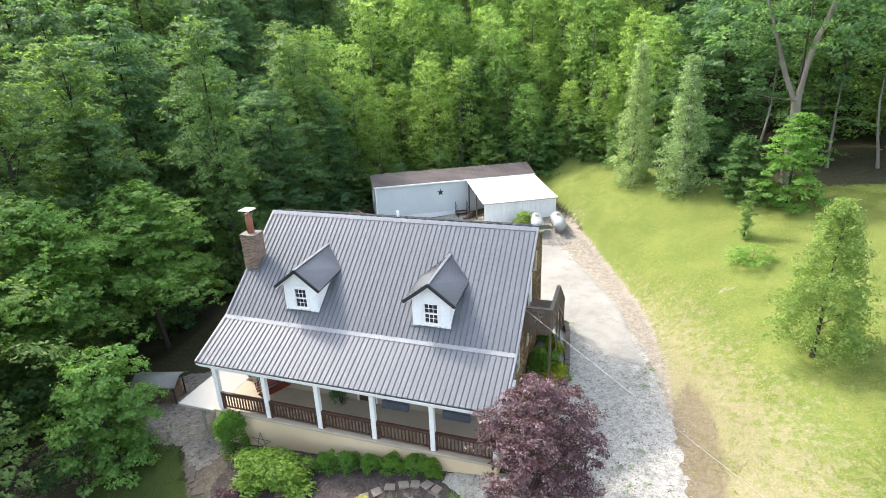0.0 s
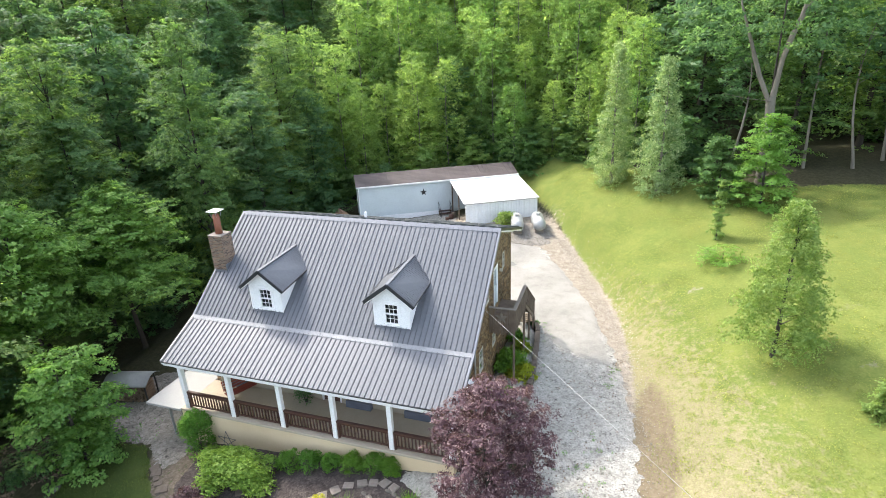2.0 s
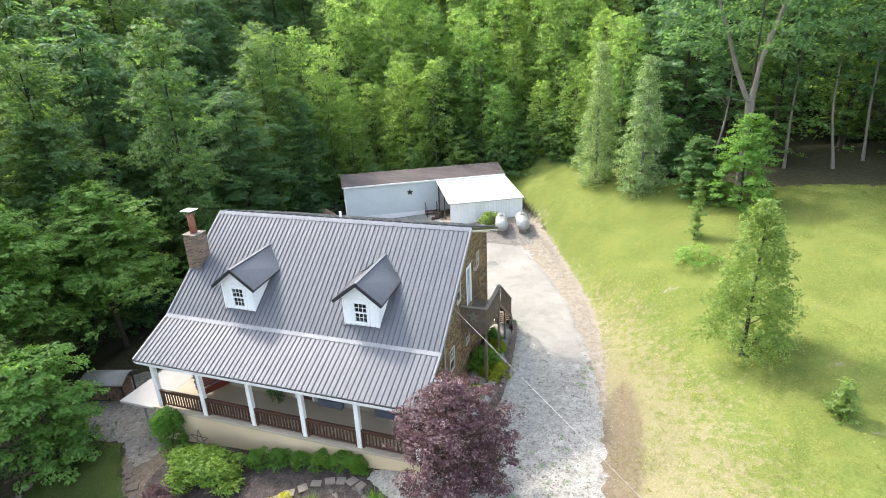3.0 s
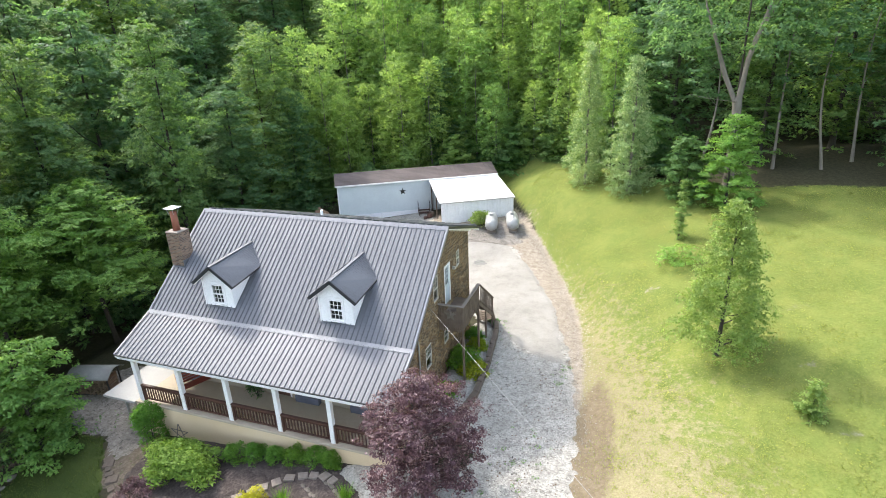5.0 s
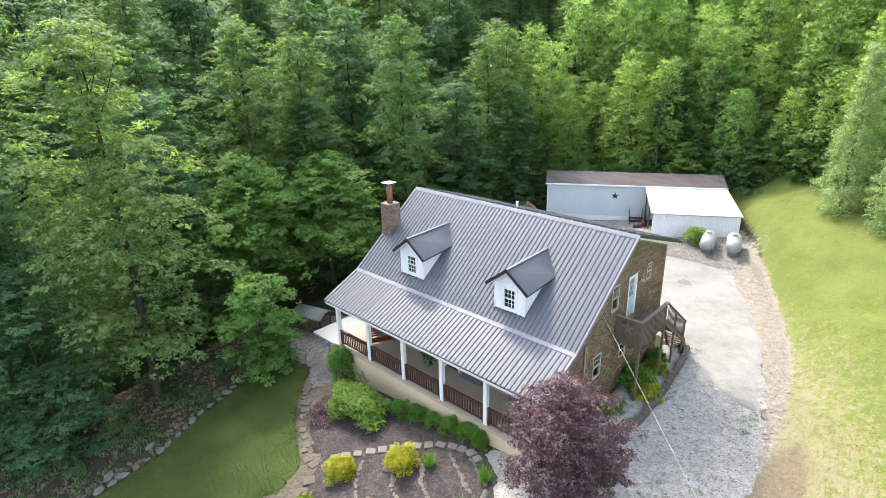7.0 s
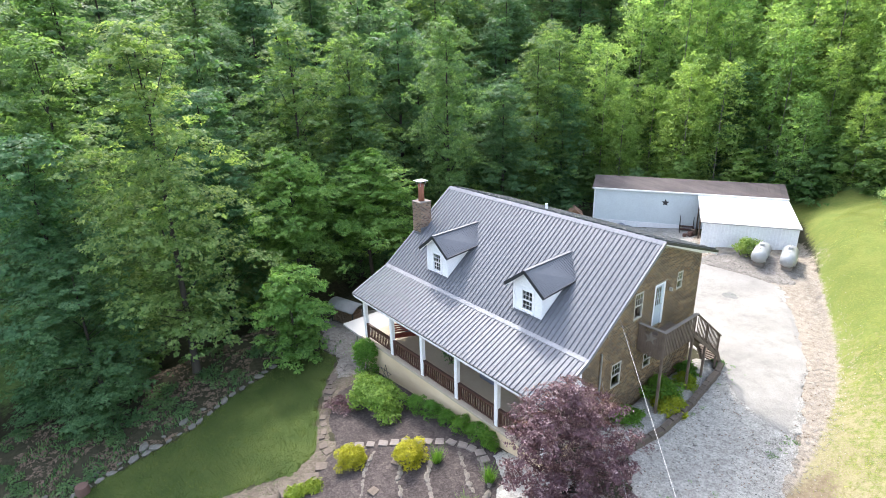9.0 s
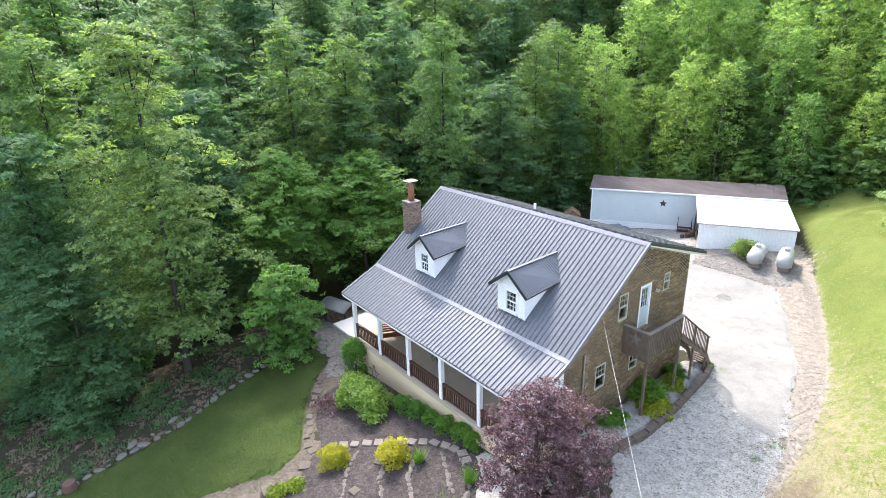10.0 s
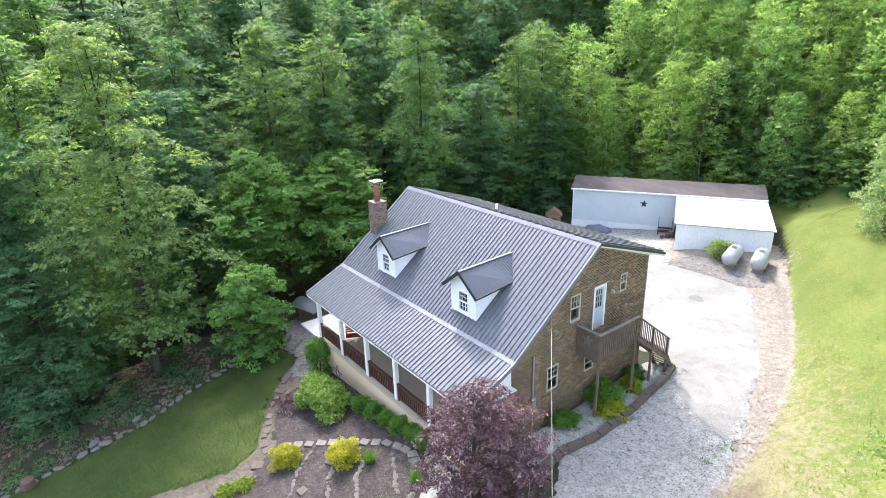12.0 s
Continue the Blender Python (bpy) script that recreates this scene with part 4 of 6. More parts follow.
for x0, x1 in zip(PX, PX[1:]):
    a, b = x0 + 0.1, x1 - 0.1
    rail = part("railing", boxes((a, b, -6.82, -6.68, FLOOR + 0.82, FLOOR + 0.88), (a, b, -6.78, -6.72, FLOOR + 0.72, FLOOR + 0.8), (a, b, -6.78, -6.72, FLOOR + 0.1, FLOOR + 0.17), (a, a + 0.09, -6.8, -6.7, FLOOR, FLOOR + 0.82), (b - 0.09, b, -6.8, -6.7, FLOOR, FLOOR + 0.82), bevel=0.008), RAIL, house, "dark red-brown wooden porch railing")
    n = 14
    for i in range(n):
        x = a + 0.09 + (b - a - 0.18) * (i + 0.5) / n
        part("baluster", boxes((x - 0.022, x + 0.022, -6.775, -6.725, FLOOR + 0.17, FLOOR + 0.72)), RAIL, rail)

# side terrace slab on its post, beside the porch
slab = thing("terrace", "white concrete terrace slab raised beside the porch", "terrace")
part("slab", boxes((-8.65, -6.64, -7.0, -3.2, FLOOR - 0.16, FLOOR - 0.03), bevel=0.015), SLAB, slab)
for x, y in ((-7.6, -6.7), (-8.3, -4.0)):
    part("support", rods(((x, y, h(x, y) - 0.1), (x, y, FLOOR - 0.16), 0.06)), STEEL, slab)
part("ramp", finish(prism(bmesh.new(), [(-7.55, -1.0), (-6.63, -1.0), (-6.63, 0.5)], -6.98, -6.7, "y")), STUCCO, slab, "stucco wing wall")

# balcony and stair on the gable
BZ, BX, BY0, BY1 = 4.47, 7.72, -0.65, 2.05
balcony = thing("balcony", "weathered wooden balcony with a stair down to the drive", "balcony")
y = BY0
while y < BY1 - 0.01:
    part("deck_board", boxes((WALL_X + 0.01, BX, y, y + 0.135, BZ - 0.04, BZ)), DECK, balcony)
    y += 0.143
part("joist", boxes((WALL_X + 0.01, BX, BY0, BY0 + 0.05, BZ - 0.24, BZ - 0.042), (BX - 0.05, BX, BY0 + 0.05, BY1, BZ - 0.24, BZ - 0.042), (WALL_X + 0.01, BX, BY1 - 0.05, BY1, BZ - 0.24, BZ - 0.042)), DECK, balcony)
for x, y in ((BX - 0.06, BY0 + 0.06), (BX - 0.06, BY1 - 0.06)):
    part("post", boxes((x - 0.05, x + 0.05, y - 0.05, y + 0.05, h(x, y) - 0.2, BZ + 0.86), bevel=0.006), DECK, balcony)
part("top_rail", boxes((WALL_X + 0.01, BX + 0.04, BY0 - 0.05, BY0 + 0.12, BZ + 0.86, BZ + 0.9), (BX - 0.12, BX + 0.05, BY0 + 0.12, BY1 + 0.05, BZ + 0.86, BZ + 0.9), bevel=0.008), PALE_WOOD, balcony)
x = WALL_X + 0.04
while x < BX - 0.12:
    part("slat", boxes((x, x + 0.088, BY0 - 0.025, BY0 - 0.003, BZ - 0.45 + 0.02 * math.sin(x * 40), BZ + (0.86 if x > 7.3 or x < 6.75 else 0.62))), DECK, balcony)
    x += 0.11
y = BY0 + 0.1
while y < BY1 - 0.12:
    part("slat", boxes((BX + 0.003, BX + 0.03, y, y + 0.055, BZ - 0.3, BZ + 0.86)), DECK, balcony)
    y += 0.135
# stair: a railed flight, then a few open steps to the ground
run, drop = 2.8, 2.1
n = 11
for i in range(n):
    y, z = BY1 + run * (i + 0.5) / n, BZ - drop * (i + 1) / (n + 1)
    part("tread", boxes((6.75, BX - 0.06, y - 0.13, y + 0.13, z - 0.02, z + 0.02)), DECK, balcony)
end_y, end_z = BY1 + run, BZ - drop
for i in range(5):
    y, z = end_y + 0.06 + i * 0.11, end_z - 0.1 - i * 0.19
    part("tread", boxes((6.75, BX - 0.06, y - 0.1, y + 0.1, z - 0.04, z)), DECK, balcony)
for x in (6.73, BX - 0.03):
    bm = bmesh.new()
    beam(bm, (x, BY1, BZ - 0.14), (x, end_y, end_z - 0.14), 0.045, 0.26)
    part("stringer", bm, DECK, balcony)
    bm = bmesh.new()
    beam(bm, (x, end_y, end_z - 0.14), (x, end_y + 0.6, h(x, end_y + 0.6)), 0.045, 0.24)
    part("stringer", bm, DECK, balcony)
bm = bmesh.new()
beam(bm, (BX - 0.02, BY1, BZ + 0.87), (BX - 0.02, end_y, end_z + 0.87), 0.13, 0.04)
part("stair_rail", bm, DECK, balcony)
for y in (BY1 + run / 2, end_y):
    z = BZ - drop * (y - BY1) / run
    part("post", boxes((BX - 0.11, BX - 0.02, y - 0.045, y + 0.045, h(BX, y) - 0.2, z + 0.9)), DECK, balcony)
y = BY1 + 0.1
while y < end_y - 0.08:
    z = BZ - drop * (y - BY1) / run
    part("slat", boxes((BX + 0.0, BX + 0.025, y, y + 0.045, z - 0.12, z + 0.86)), DECK, balcony)
    y += 0.15


def star(name, parent, m, radius, material, thick=0.04, label=""):
    """A five-pointed barn star with raised ridges, facing local -y."""
    bm = bmesh.new()
    tip = bm.verts.new((0, -thick, 0))
    back = bm.verts.new((0, 0, 0))
    ring = [bm.verts.new((math.sin(k * math.pi / 5) * (radius if k % 2 == 0 else radius * 0.42), 0, math.cos(k * math.pi / 5) * (radius if k % 2 == 0 else radius * 0.42))) for k in range(10)]
    for k in range(10):
        bm.faces.new((tip, ring[k], ring[(k + 1) % 10]))
        bm.faces.new((back, ring[(k + 1) % 10], ring[k]))
    bmesh.ops.transform(bm, matrix=m, verts=bm.verts)
    return part(name, finish(bm), material, parent, label)


tagged(star("barn_star", None, pose(7.08, BY0 - 0.032, BZ + 0.42), 0.33, PALE_WOOD), "weathered wooden barn star on the balcony slats", "star")
# service mast and cables
mast = thing("service_mast", "grey conduit mast on the gable wall", "conduit")
part("conduit", rods(((6.53, -3.35, 1.3), (6.53, -3.35, 4.9), 0.04)), STEEL, mast)
part("meter_box", boxes((6.455, 6.6, -3.5, -3.2, 2.4, 2.9), bevel=0.02), STEEL, mast)


def cable(start, way, length, sag, r):
    cu = bpy.data.curves.new("overhead_cable", "CURVE")
    cu.dimensions, cu.bevel_depth, cu.bevel_resolution = "3D", r, 1
    s = cu.splines.new("POLY")
    s.points.add(24)
    for i in range(25):
        t = i / 24
        p = Vector(start) + Vector(way) * (length * t) - Vector((0, 0, 4 * sag * t * (1 - t)))
        s.points[i].co = (*p, 1)
    ob = new("overhead_cable", cu)
    cu.materials.append(CABLE)
    return tagged(ob, "pale overhead service cable running from the gable", "cable", "overhead cables")


cable((6.5, -2.36, 6.33), (0.667, -0.745, -0.003), 60, 0.12, 0.0065)
cable((6.55, -3.3, 3.75), (0.667, -0.745, 0.02), 60, 0.2, 0.005)

twig_star = thing("twig_star", "large star made of grey sticks leaning on the stucco porch base", "star")
tips = [(-4.3 + 0.52 * math.sin(k * math.tau * 2 / 5), 0.33 + 0.52 * math.cos(k * math.tau * 2 / 5)) for k in range(5)]
for (ax, az), (bx, bz) in zip(tips, tips[1:] + tips[:1]):
    part("stick", rods(((ax, -6.95, az), (bx, -6.96, bz), 0.018, 0.014), seg=6), PALE_BARK, twig_star)

# porch things; the blue-grey mats are built up as low boxes
for cx, y in ((1.45, -4.85), (4.3, -4.85), (-5.2, -4.85)):
    bench = part("raised_mat", boxes((cx - 0.62, cx + 0.62, y - 0.0, y + 0.24, FLOOR + 0.002, FLOOR + 0.36), bevel=0.02), MAT)
    tagged(bench, "blue-grey mat built up as a low box against the porch wall", "bench box", "porch boxes")
swing = thing("porch_swing", "red-stained slatted wooden porch swing on chains", "swing")
sm = pose(-4.35, -5.45, FLOOR + 0.45, 0, 0, 64)
for i in range(5):
    part("seat_slat", boxes((-0.7, 0.7, -0.25 + i * 0.1, -0.17 + i * 0.1, 0, 0.025), m=sm), SWING, swing)
for i in range(4):
    part("back_slat", boxes((-0.7, 0.7, 0.27 + i * 0.035, 0.295 + i * 0.035, 0.08 + i * 0.12, 0.17 + i * 0.12), m=sm), SWING, swing)
for x in (-0.7, 0.66):
    part("arm", boxes((x, x + 0.05, -0.25, 0.3, 0.2, 0.24), (x, x + 0.05, -0.25, -0.2, 0, 0.2), m=sm), SWING, swing)
    part("chain", rods(*[(sm @ Vector((x + 0.02, yy, 0.2)), sm @ Vector((x + 0.02, 0.02, 1.78)), 0.01) for yy in (-0.22, 0.28)], seg=6), STEEL, swing)


# ---- trailer shed with lean-to ----
SA = math.atan2(0.497, 0.868)
SHED = pose(-10.65, 19.85, 0, 0, 0, math.degrees(SA))
SL, SD, SE, SR = 14.72, 4.3, 4.9, 5.52
SG = 1.35


def lapped(bm, x0, x1, y, z0, z1, course, proud, m):
    """Lapped courses of siding on a wall that faces local -y."""
    n = max(1, round((z1 - z0) / course))
    c = (z1 - z0) / n
    for i in range(n):
        a, b = z0 + i * c, z0 + (i + 1) * c
        v = [bm.verts.new(m @ Vector(p)) for p in ((x0, y - proud, a), (x1, y - proud, a), (x1, y, b), (x0, y, b), (x0, y, a), (x1, y, a))]
        bm.faces.new((v[0], v[1], v[2], v[3]))
        bm.faces.new((v[4], v[5], v[1], v[0]))
    return bm


shed = thing("mobile_home", "long pale grey sided mobile home with a brown metal roof", "mobile home")
part("wall", boxes((0, SL, 0, SD, SG - 0.3, SE - 0.02), m=SHED), SIDING, shed)
part("siding", lapped(bmesh.new(), 0.0, SL, -0.004, SG + 0.75, SE - 0.03, 0.185, 0.06, SHED), SIDING, shed, "pale grey lapped siding")
for i in range(9):
    part("skirt_panel", boxes((i * 0.94 + 0.005, i * 0.94 + 0.935, -0.06, -0.006, SG - 0.2, SG + 0.74), m=SHED, bevel=0.006), WHITE_METAL, shed)
for x in (-0.03, SL - 0.07):
    part("corner_trim", boxes((x, x + 0.1, -0.055, 0.05, SG, SE), m=SHED), WHITE, shed)
end_m = SHED @ pose(0, SD, 0, 0, 0, -90)
part("siding", lapped(bmesh.new(), 0.0, SD, -0.004, SG + 0.3, SE - 0.03, 0.15, 0.055, end_m), SIDING, shed)
bm = bmesh.new()
prof = [(-0.18, SE - 0.02), (SD / 2, SR), (SD + 0.18, SE - 0.02), (SD + 0.18, SE + 0.05), (SD / 2, SR + 0.07), (-0.18, SE + 0.05)]
prism(bm, prof, -0.2, SL + 0.2)
bmesh.ops.transform(bm, matrix=SHED, verts=bm.verts)
roof_ob = part("roof", finish(bm), RUSTROOF, shed, "rusty brown ribbed roof")
x = 0.2
while x < SL:
    bm = bmesh.new()
    beam(bm, (x, -0.19, SE + 0.06), (x, SD / 2, SR + 0.08), 0.035, 0.022)
    bmesh.ops.transform(bm, matrix=SHED, verts=bm.verts)
    part("rib", bm, RUSTROOF, roof_ob)
    x += 0.42
part("gutter", boxes((-0.2, SL + 0.2, -0.26, -0.185, SE - 0.06, SE + 0.055), m=SHED), WHITE, shed)
part("gable_fill", finish(prism(bmesh.new(), [(0, SE - 0.02), (SD, SE - 0.02), (SD / 2, SR - 0.02)], 0, 0.1)), SIDING, shed).data.transform(SHED)
tagged(star("barn_star", None, SHED @ pose(5.9, -0.06, 3.95), 0.34, IRON), "dark metal barn star on the mobile home wall", "star")
window(shed, end_m @ pose(2.4, -0.02, 3.7), 0.7, 0.9, 2, 2)

LX0, LX1, LY, LF = 8.5, 14.75, -5.6, 4.15
lean = thing("lean_to", "white ribbed metal lean-to with a bright white roof", "lean-to shed")
slope_a = math.atan2(SE - 0.1 - LF, -LY - 0.0)
n = 7
w = (LX1 - LX0 + 0.3) / n
lean_sheet = sheet_mesh("roof_sheet", w, math.hypot(LY, SE - 0.1 - LF) + 0.1, 3, 0.02)
lean_sheet.materials.append(WHITE_METAL)
for i in range(n):
    ob = new("roof_sheet", lean_sheet)
    ob.parent = lean
    ob.matrix_basis = SHED @ Matrix.Translation((LX0 - 0.15 + i * w, LY - 0.15, LF + 0.02)) @ Matrix.Rotation(slope_a, 4, "X")


def ribbed(bm, x0, x1, y, z0, z1, m, pitch=0.23, rise=0.022):
    """Upright ribbed sheet facing local -y."""
    prof, x = [(x0, 0.0)], x0 + pitch / 2
    while x < x1 - 0.05:
        prof += [(x - 0.035, 0.0), (x - 0.016, -rise), (x + 0.016, -rise), (x + 0.035, 0.0)]
        x += pitch
    prof += [(x1, 0.0), (x1, 0.04), (x0, 0.04)]
    lo = [bm.verts.new(m @ Vector((a, y + b, z0))) for a, b in prof]
    hi = [bm.verts.new(m @ Vector((a, y + b, z1))) for a, b in prof]
    k = len(prof)
    for i in range(k):
        bm.faces.new((lo[i], lo[(i + 1) % k], hi[(i + 1) % k], hi[i]))
    bm.faces.new(hi)
    return bm


part("wall", finish(ribbed(bmesh.new(), LX0, LX1, LY, 1.2, LF, SHED)), WHITE_METAL, lean, "white ribbed metal front wall")
side_m = SHED @ pose(LX1, LY, 0, 0, 0, 90)
part("wall", finish(ribbed(bmesh.new(), 0.0, -LY, 0.0, 1.2, LF - 0.02, side_m)), WHITE_METAL, lean)
bm = finish(prism(bmesh.new(), [(LY, LF - 0.02), (0, LF - 0.02), (0, SE - 0.14)], LX1 - 0.04, LX1))
bmesh.ops.transform(bm, matrix=SHED, verts=bm.verts)
part("wall_top", bm, WHITE_METAL, lean)
for y in (LY + 0.08, LY / 2, -0.12):
    part("post", boxes((LX0 + 0.01, LX0 + 0.11, y - 0.05, y + 0.05, 1.2, LF - 0.05 + (SE - LF) * (1 - y / LY) - 0.06), m=SHED), DECK, lean)
part("fascia", boxes((LX0 - 0.15, LX1 + 0.15, LY - 0.17, LY - 0.14, LF - 0.07, LF + 0.0), m=SHED), STEEL, lean)
part("corner_trim", boxes((LX1 - 0.06, LX1 + 0.04, LY - 0.035, LY + 0.06, 1.2, LF), m=SHED), WHITE, lean)

# steps up to the mobile home door, with an iron rail, pots and a small cart
steps = thing("entry_steps", "dark wooden steps with a thin iron rail", "steps")
for i in range(4):
    part("tread", boxes((7.2, 8.3, -0.5 - i * 0.28, -0.2 - i * 0.28, SG + 0.72 - i * 0.18, SG + 0.77 - i * 0.18), m=SHED), RAIL, steps)
for x in (7.22, 8.28):
    bm = bmesh.new()
    beam(bm, (x, -0.15, SG + 0.72), (x, -1.45, SG - 0.05), 0.05, 0.22)
    bmesh.ops.transform(bm, matrix=SHED, verts=bm.verts)
    part("stringer", bm, DECK, steps)
    ps = [(x, -0.2, SG + 0.75), (x, -0.2, SG + 1.6), (x, -1.3, SG + 0.1), (x, -1.3, SG + 0.95)]
    ps = [SHED @ Vector(p) for p in ps]
    part("rail", rods((ps[0], ps[1], 0.02), (ps[2], ps[3], 0.02), (ps[1], ps[3], 0.02), (ps[0] + Vector((0, 0, 0.4)), ps[2] + Vector((0, 0, 0.4)), 0.015), seg=6), IRON, steps)


def barrel(name, x, y, r, ht, material, label, category):
    z = h(x, y) - 0.02
    bm = bmesh.new()
    for a, b, ra, rb in ((0, 0.35, 0.86, 1.0), (0.35, 0.7, 1.0, 0.98), (0.7, 1.0, 0.98, 0.88)):
        rod(bm, (x, y, z + a * ht), (x, y, z + b * ht), r * ra, r * rb, 18)
    return tagged(part(name, bm, material), label, category)


for lx, ly, r, ht, mt, lab in ((8.0, -2.0, 0.22, 0.42, TERRA, "brown clay planter by the steps"), (8.25, -1.7, 0.24, 0.5, BROWN_STONE, "dark brown drum by the lean-to"), (7.6, -2.1, 0.17, 0.3, TERRA, "small brown clay pot by the steps")):
    p = SHED @ Vector((lx, ly, 0))
    barrel("planter" if mt is TERRA else "drum", p.x, p.y, r, ht, mt, lab, "planter" if mt is TERRA else "drum")

heap_at = SHED @ Vector((2.4, -1.3, 0))
heap = bmesh.new()
bmesh.ops.create_icosphere(heap, subdivisions=3, radius=1.0)
hr = random.Random(12)
for v in heap.verts:
    v.co.x *= 1.15 + 0.1 * math.sin(v.co.y * 5)
    v.co.y *= 0.6
    v.co.z = max(-0.2, v.co.z * 0.55 + 0.06 * math.sin(v.co.x * 7 + v.co.y * 4) + hr.uniform(-0.03, 0.03))
bmesh.ops.transform(heap, matrix=Matrix.Translation((heap_at.x, heap_at.y, h(heap_at.x, heap_at.y) + 0.12)) @ Matrix.Rotation(SA, 4, "Z"), verts=heap.verts)
tagged(part("covered_heap", heap, MAT), "low heap under a blue-grey tarp by the trailer wall", "covered heap")

# dog house by the trailer's far end
dg = SHED @ pose(-1.7, 0.3, 0, 0, 0, 12) @ Matrix.Scale(1.2, 4)
dz = h(dg.translation.x, dg.translation.y)
kennel = thing("dog_house", "small plywood dog house with a dark arched opening", "dog house")
kb = bmesh.new()
for a in ((-0.5, -0.2, -0.45, 0.45, 0, 0.75), (0.2, 0.5, -0.45, 0.45, 0, 0.75), (-0.2, 0.2, -0.45, 0.45, 0.55, 0.75), (-0.2, 0.2, 0.35, 0.45, 0, 0.55)):
    box(kb, *a, m=Matrix.Translation((0, 0, dz)) @ dg)
part("body", kb, PLY, kennel)
kb = prism(bmesh.new(), [(-0.62, 0.7), (0, 1.15), (0.62, 0.7), (0.62, 0.76), (0, 1.22), (-0.62, 0.76)], -0.6, 0.6, "y")
prism(kb, [(-0.5, 0.75), (0.5, 0.75), (0, 1.1)], -0.42, 0.42, "y")
bmesh.ops.transform(kb, matrix=Matrix.Translation((0, 0, dz)) @ dg, verts=kb.verts)
part("roof", finish(kb), PLY, kennel)


# ---- propane tanks ----
def propane_tank(x, y, turn):
    z = h(x, y)
    m = pose(x, y, z + 0.7, 0, 0, turn)
    t = thing("propane_tank", "white steel propane tank lying on concrete blocks", "propane tank", "propane tanks")
    bm = bmesh.new()
    r, half = 0.5, 0.95
    rings = [(-half - 0.42, 0.02), (-half - 0.39, 0.19), (-half - 0.3, 0.33), (-half - 0.16, 0.44), (-half, r), (half, r), (half + 0.16, 0.44), (half + 0.3, 0.33), (half + 0.39, 0.19), (half + 0.42, 0.02)]
    prev = None
    for yy, rr in rings:
        ring = [bm.verts.new(m @ Vector((rr * math.cos(k * math.tau / 28), yy, rr * math.sin(k * math.tau / 28)))) for k in range(28)]
        if prev:
            for k in range(28):
                bm.faces.new((prev[k], prev[(k + 1) % 28], ring[(k + 1) % 28], ring[k]))
        prev = ring
    part("shell", finish(bm), TANK, t, smooth=True)
    part("dome", rods((m @ Vector((0, 0, r - 0.03)), m @ Vector((0, 0, r + 0.16)), 0.17, 0.15), seg=18), TANK, t, smooth=False)
    for yy in (-0.75, 0.75):
        part("saddle", boxes((-0.34, 0.34, yy - 0.09, yy + 0.09, -0.8, -0.36), m=m, bevel=0.015), STONE, t)
        part("leg_strap", boxes((-0.46, 0.46, yy - 0.04, yy + 0.04, -0.4, -0.31), m=m), STEEL, t)
    for s in (-1, 1):
        part("lifting_lug", boxes((-0.02, 0.02, s * 0.8 - 0.06, s * 0.8 + 0.06, r - 0.02, r + 0.07), m=m), TANK, t)
    return t


propane_tank(3.9, 19.0, 14)
propane_tank(5.55, 19.35, 16)


# ---- firewood rack beside the house ----
fx, fy = -12.1, -4.8
fz = h(fx, fy)
fm = pose(fx, fy, fz, 0, 0, 16)
rack = thing("firewood_rack", "firewood rack under an arched grey cover", "firewood rack")
for x in (-0.95, 0.95):
    for y in (-0.5, 0.5):
        part("post", boxes((x - 0.03, x + 0.03, y - 0.03, y + 0.03, 0, 1.25), m=fm), IRON, rack)
bm = bmesh.new()
arc = [(-0.75 + 1.5 * i / 12, 1.2 + 0.34 * math.sin(math.pi * i / 12)) for i in range(13)]
prism(bm, arc + [(u, v - 0.03) for u, v in reversed(arc)], -1.2, 1.2)
bmesh.ops.transform(bm, matrix=fm, verts=bm.verts)
part("cover", finish(bm), TARP, rack, "arched grey sheet cover", True)
rng = random.Random(5)
for i in range(54):
    x, z = -0.84 + (i % 9) * 0.205 + rng.uniform(-0.03, 0.03), 0.14 + (i // 9) * 0.165
    part("log", rods((fm @ Vector((x, -0.42 + rng.uniform(-0.05, 0.05), z)), fm @ Vector((x + rng.uniform(-0.02, 0.02), 0.42, z)), rng.uniform(0.07, 0.095)), seg=7), LOG, rack)
part("base_rail", boxes((-0.98, 0.98, -0.45, -0.4, 0.02, 0.07), (-0.98, 0.98, 0.4, 0.45, 0.02, 0.07), m=fm), IRON, rack)


# ---- stones ----
def stone_mesh(seed, flat=0.6):
    r = random.Random(seed)
    bm = bmesh.new()
    bmesh.ops.create_icosphere(bm, subdivisions=1, radius=0.5)
    for v in bm.verts:
        v.co *= r.uniform(0.78, 1.15)
        v.co.z *= flat
        v.co.x *= 1.25
    me = bpy.data.meshes.new("stone")
    bm.to_mesh(me)
    bm.free()
    return me


def slab_mesh(seed):
    r = random.Random(seed)
    bm = bmesh.new()
    box(bm, -0.5, 0.5, -0.5, 0.5, -0.5, 0.5)
    for v in bm.verts:
        v.co.x += r.uniform(-0.08, 0.08)
        v.co.y += r.uniform(-0.08, 0.08)
    bmesh.ops.bevel(bm, geom=bm.edges[:], offset=0.05, segments=1, affect="EDGES")
    me = bpy.data.meshes.new("paver")
    bm.to_mesh(me)
    bm.free()
    return me


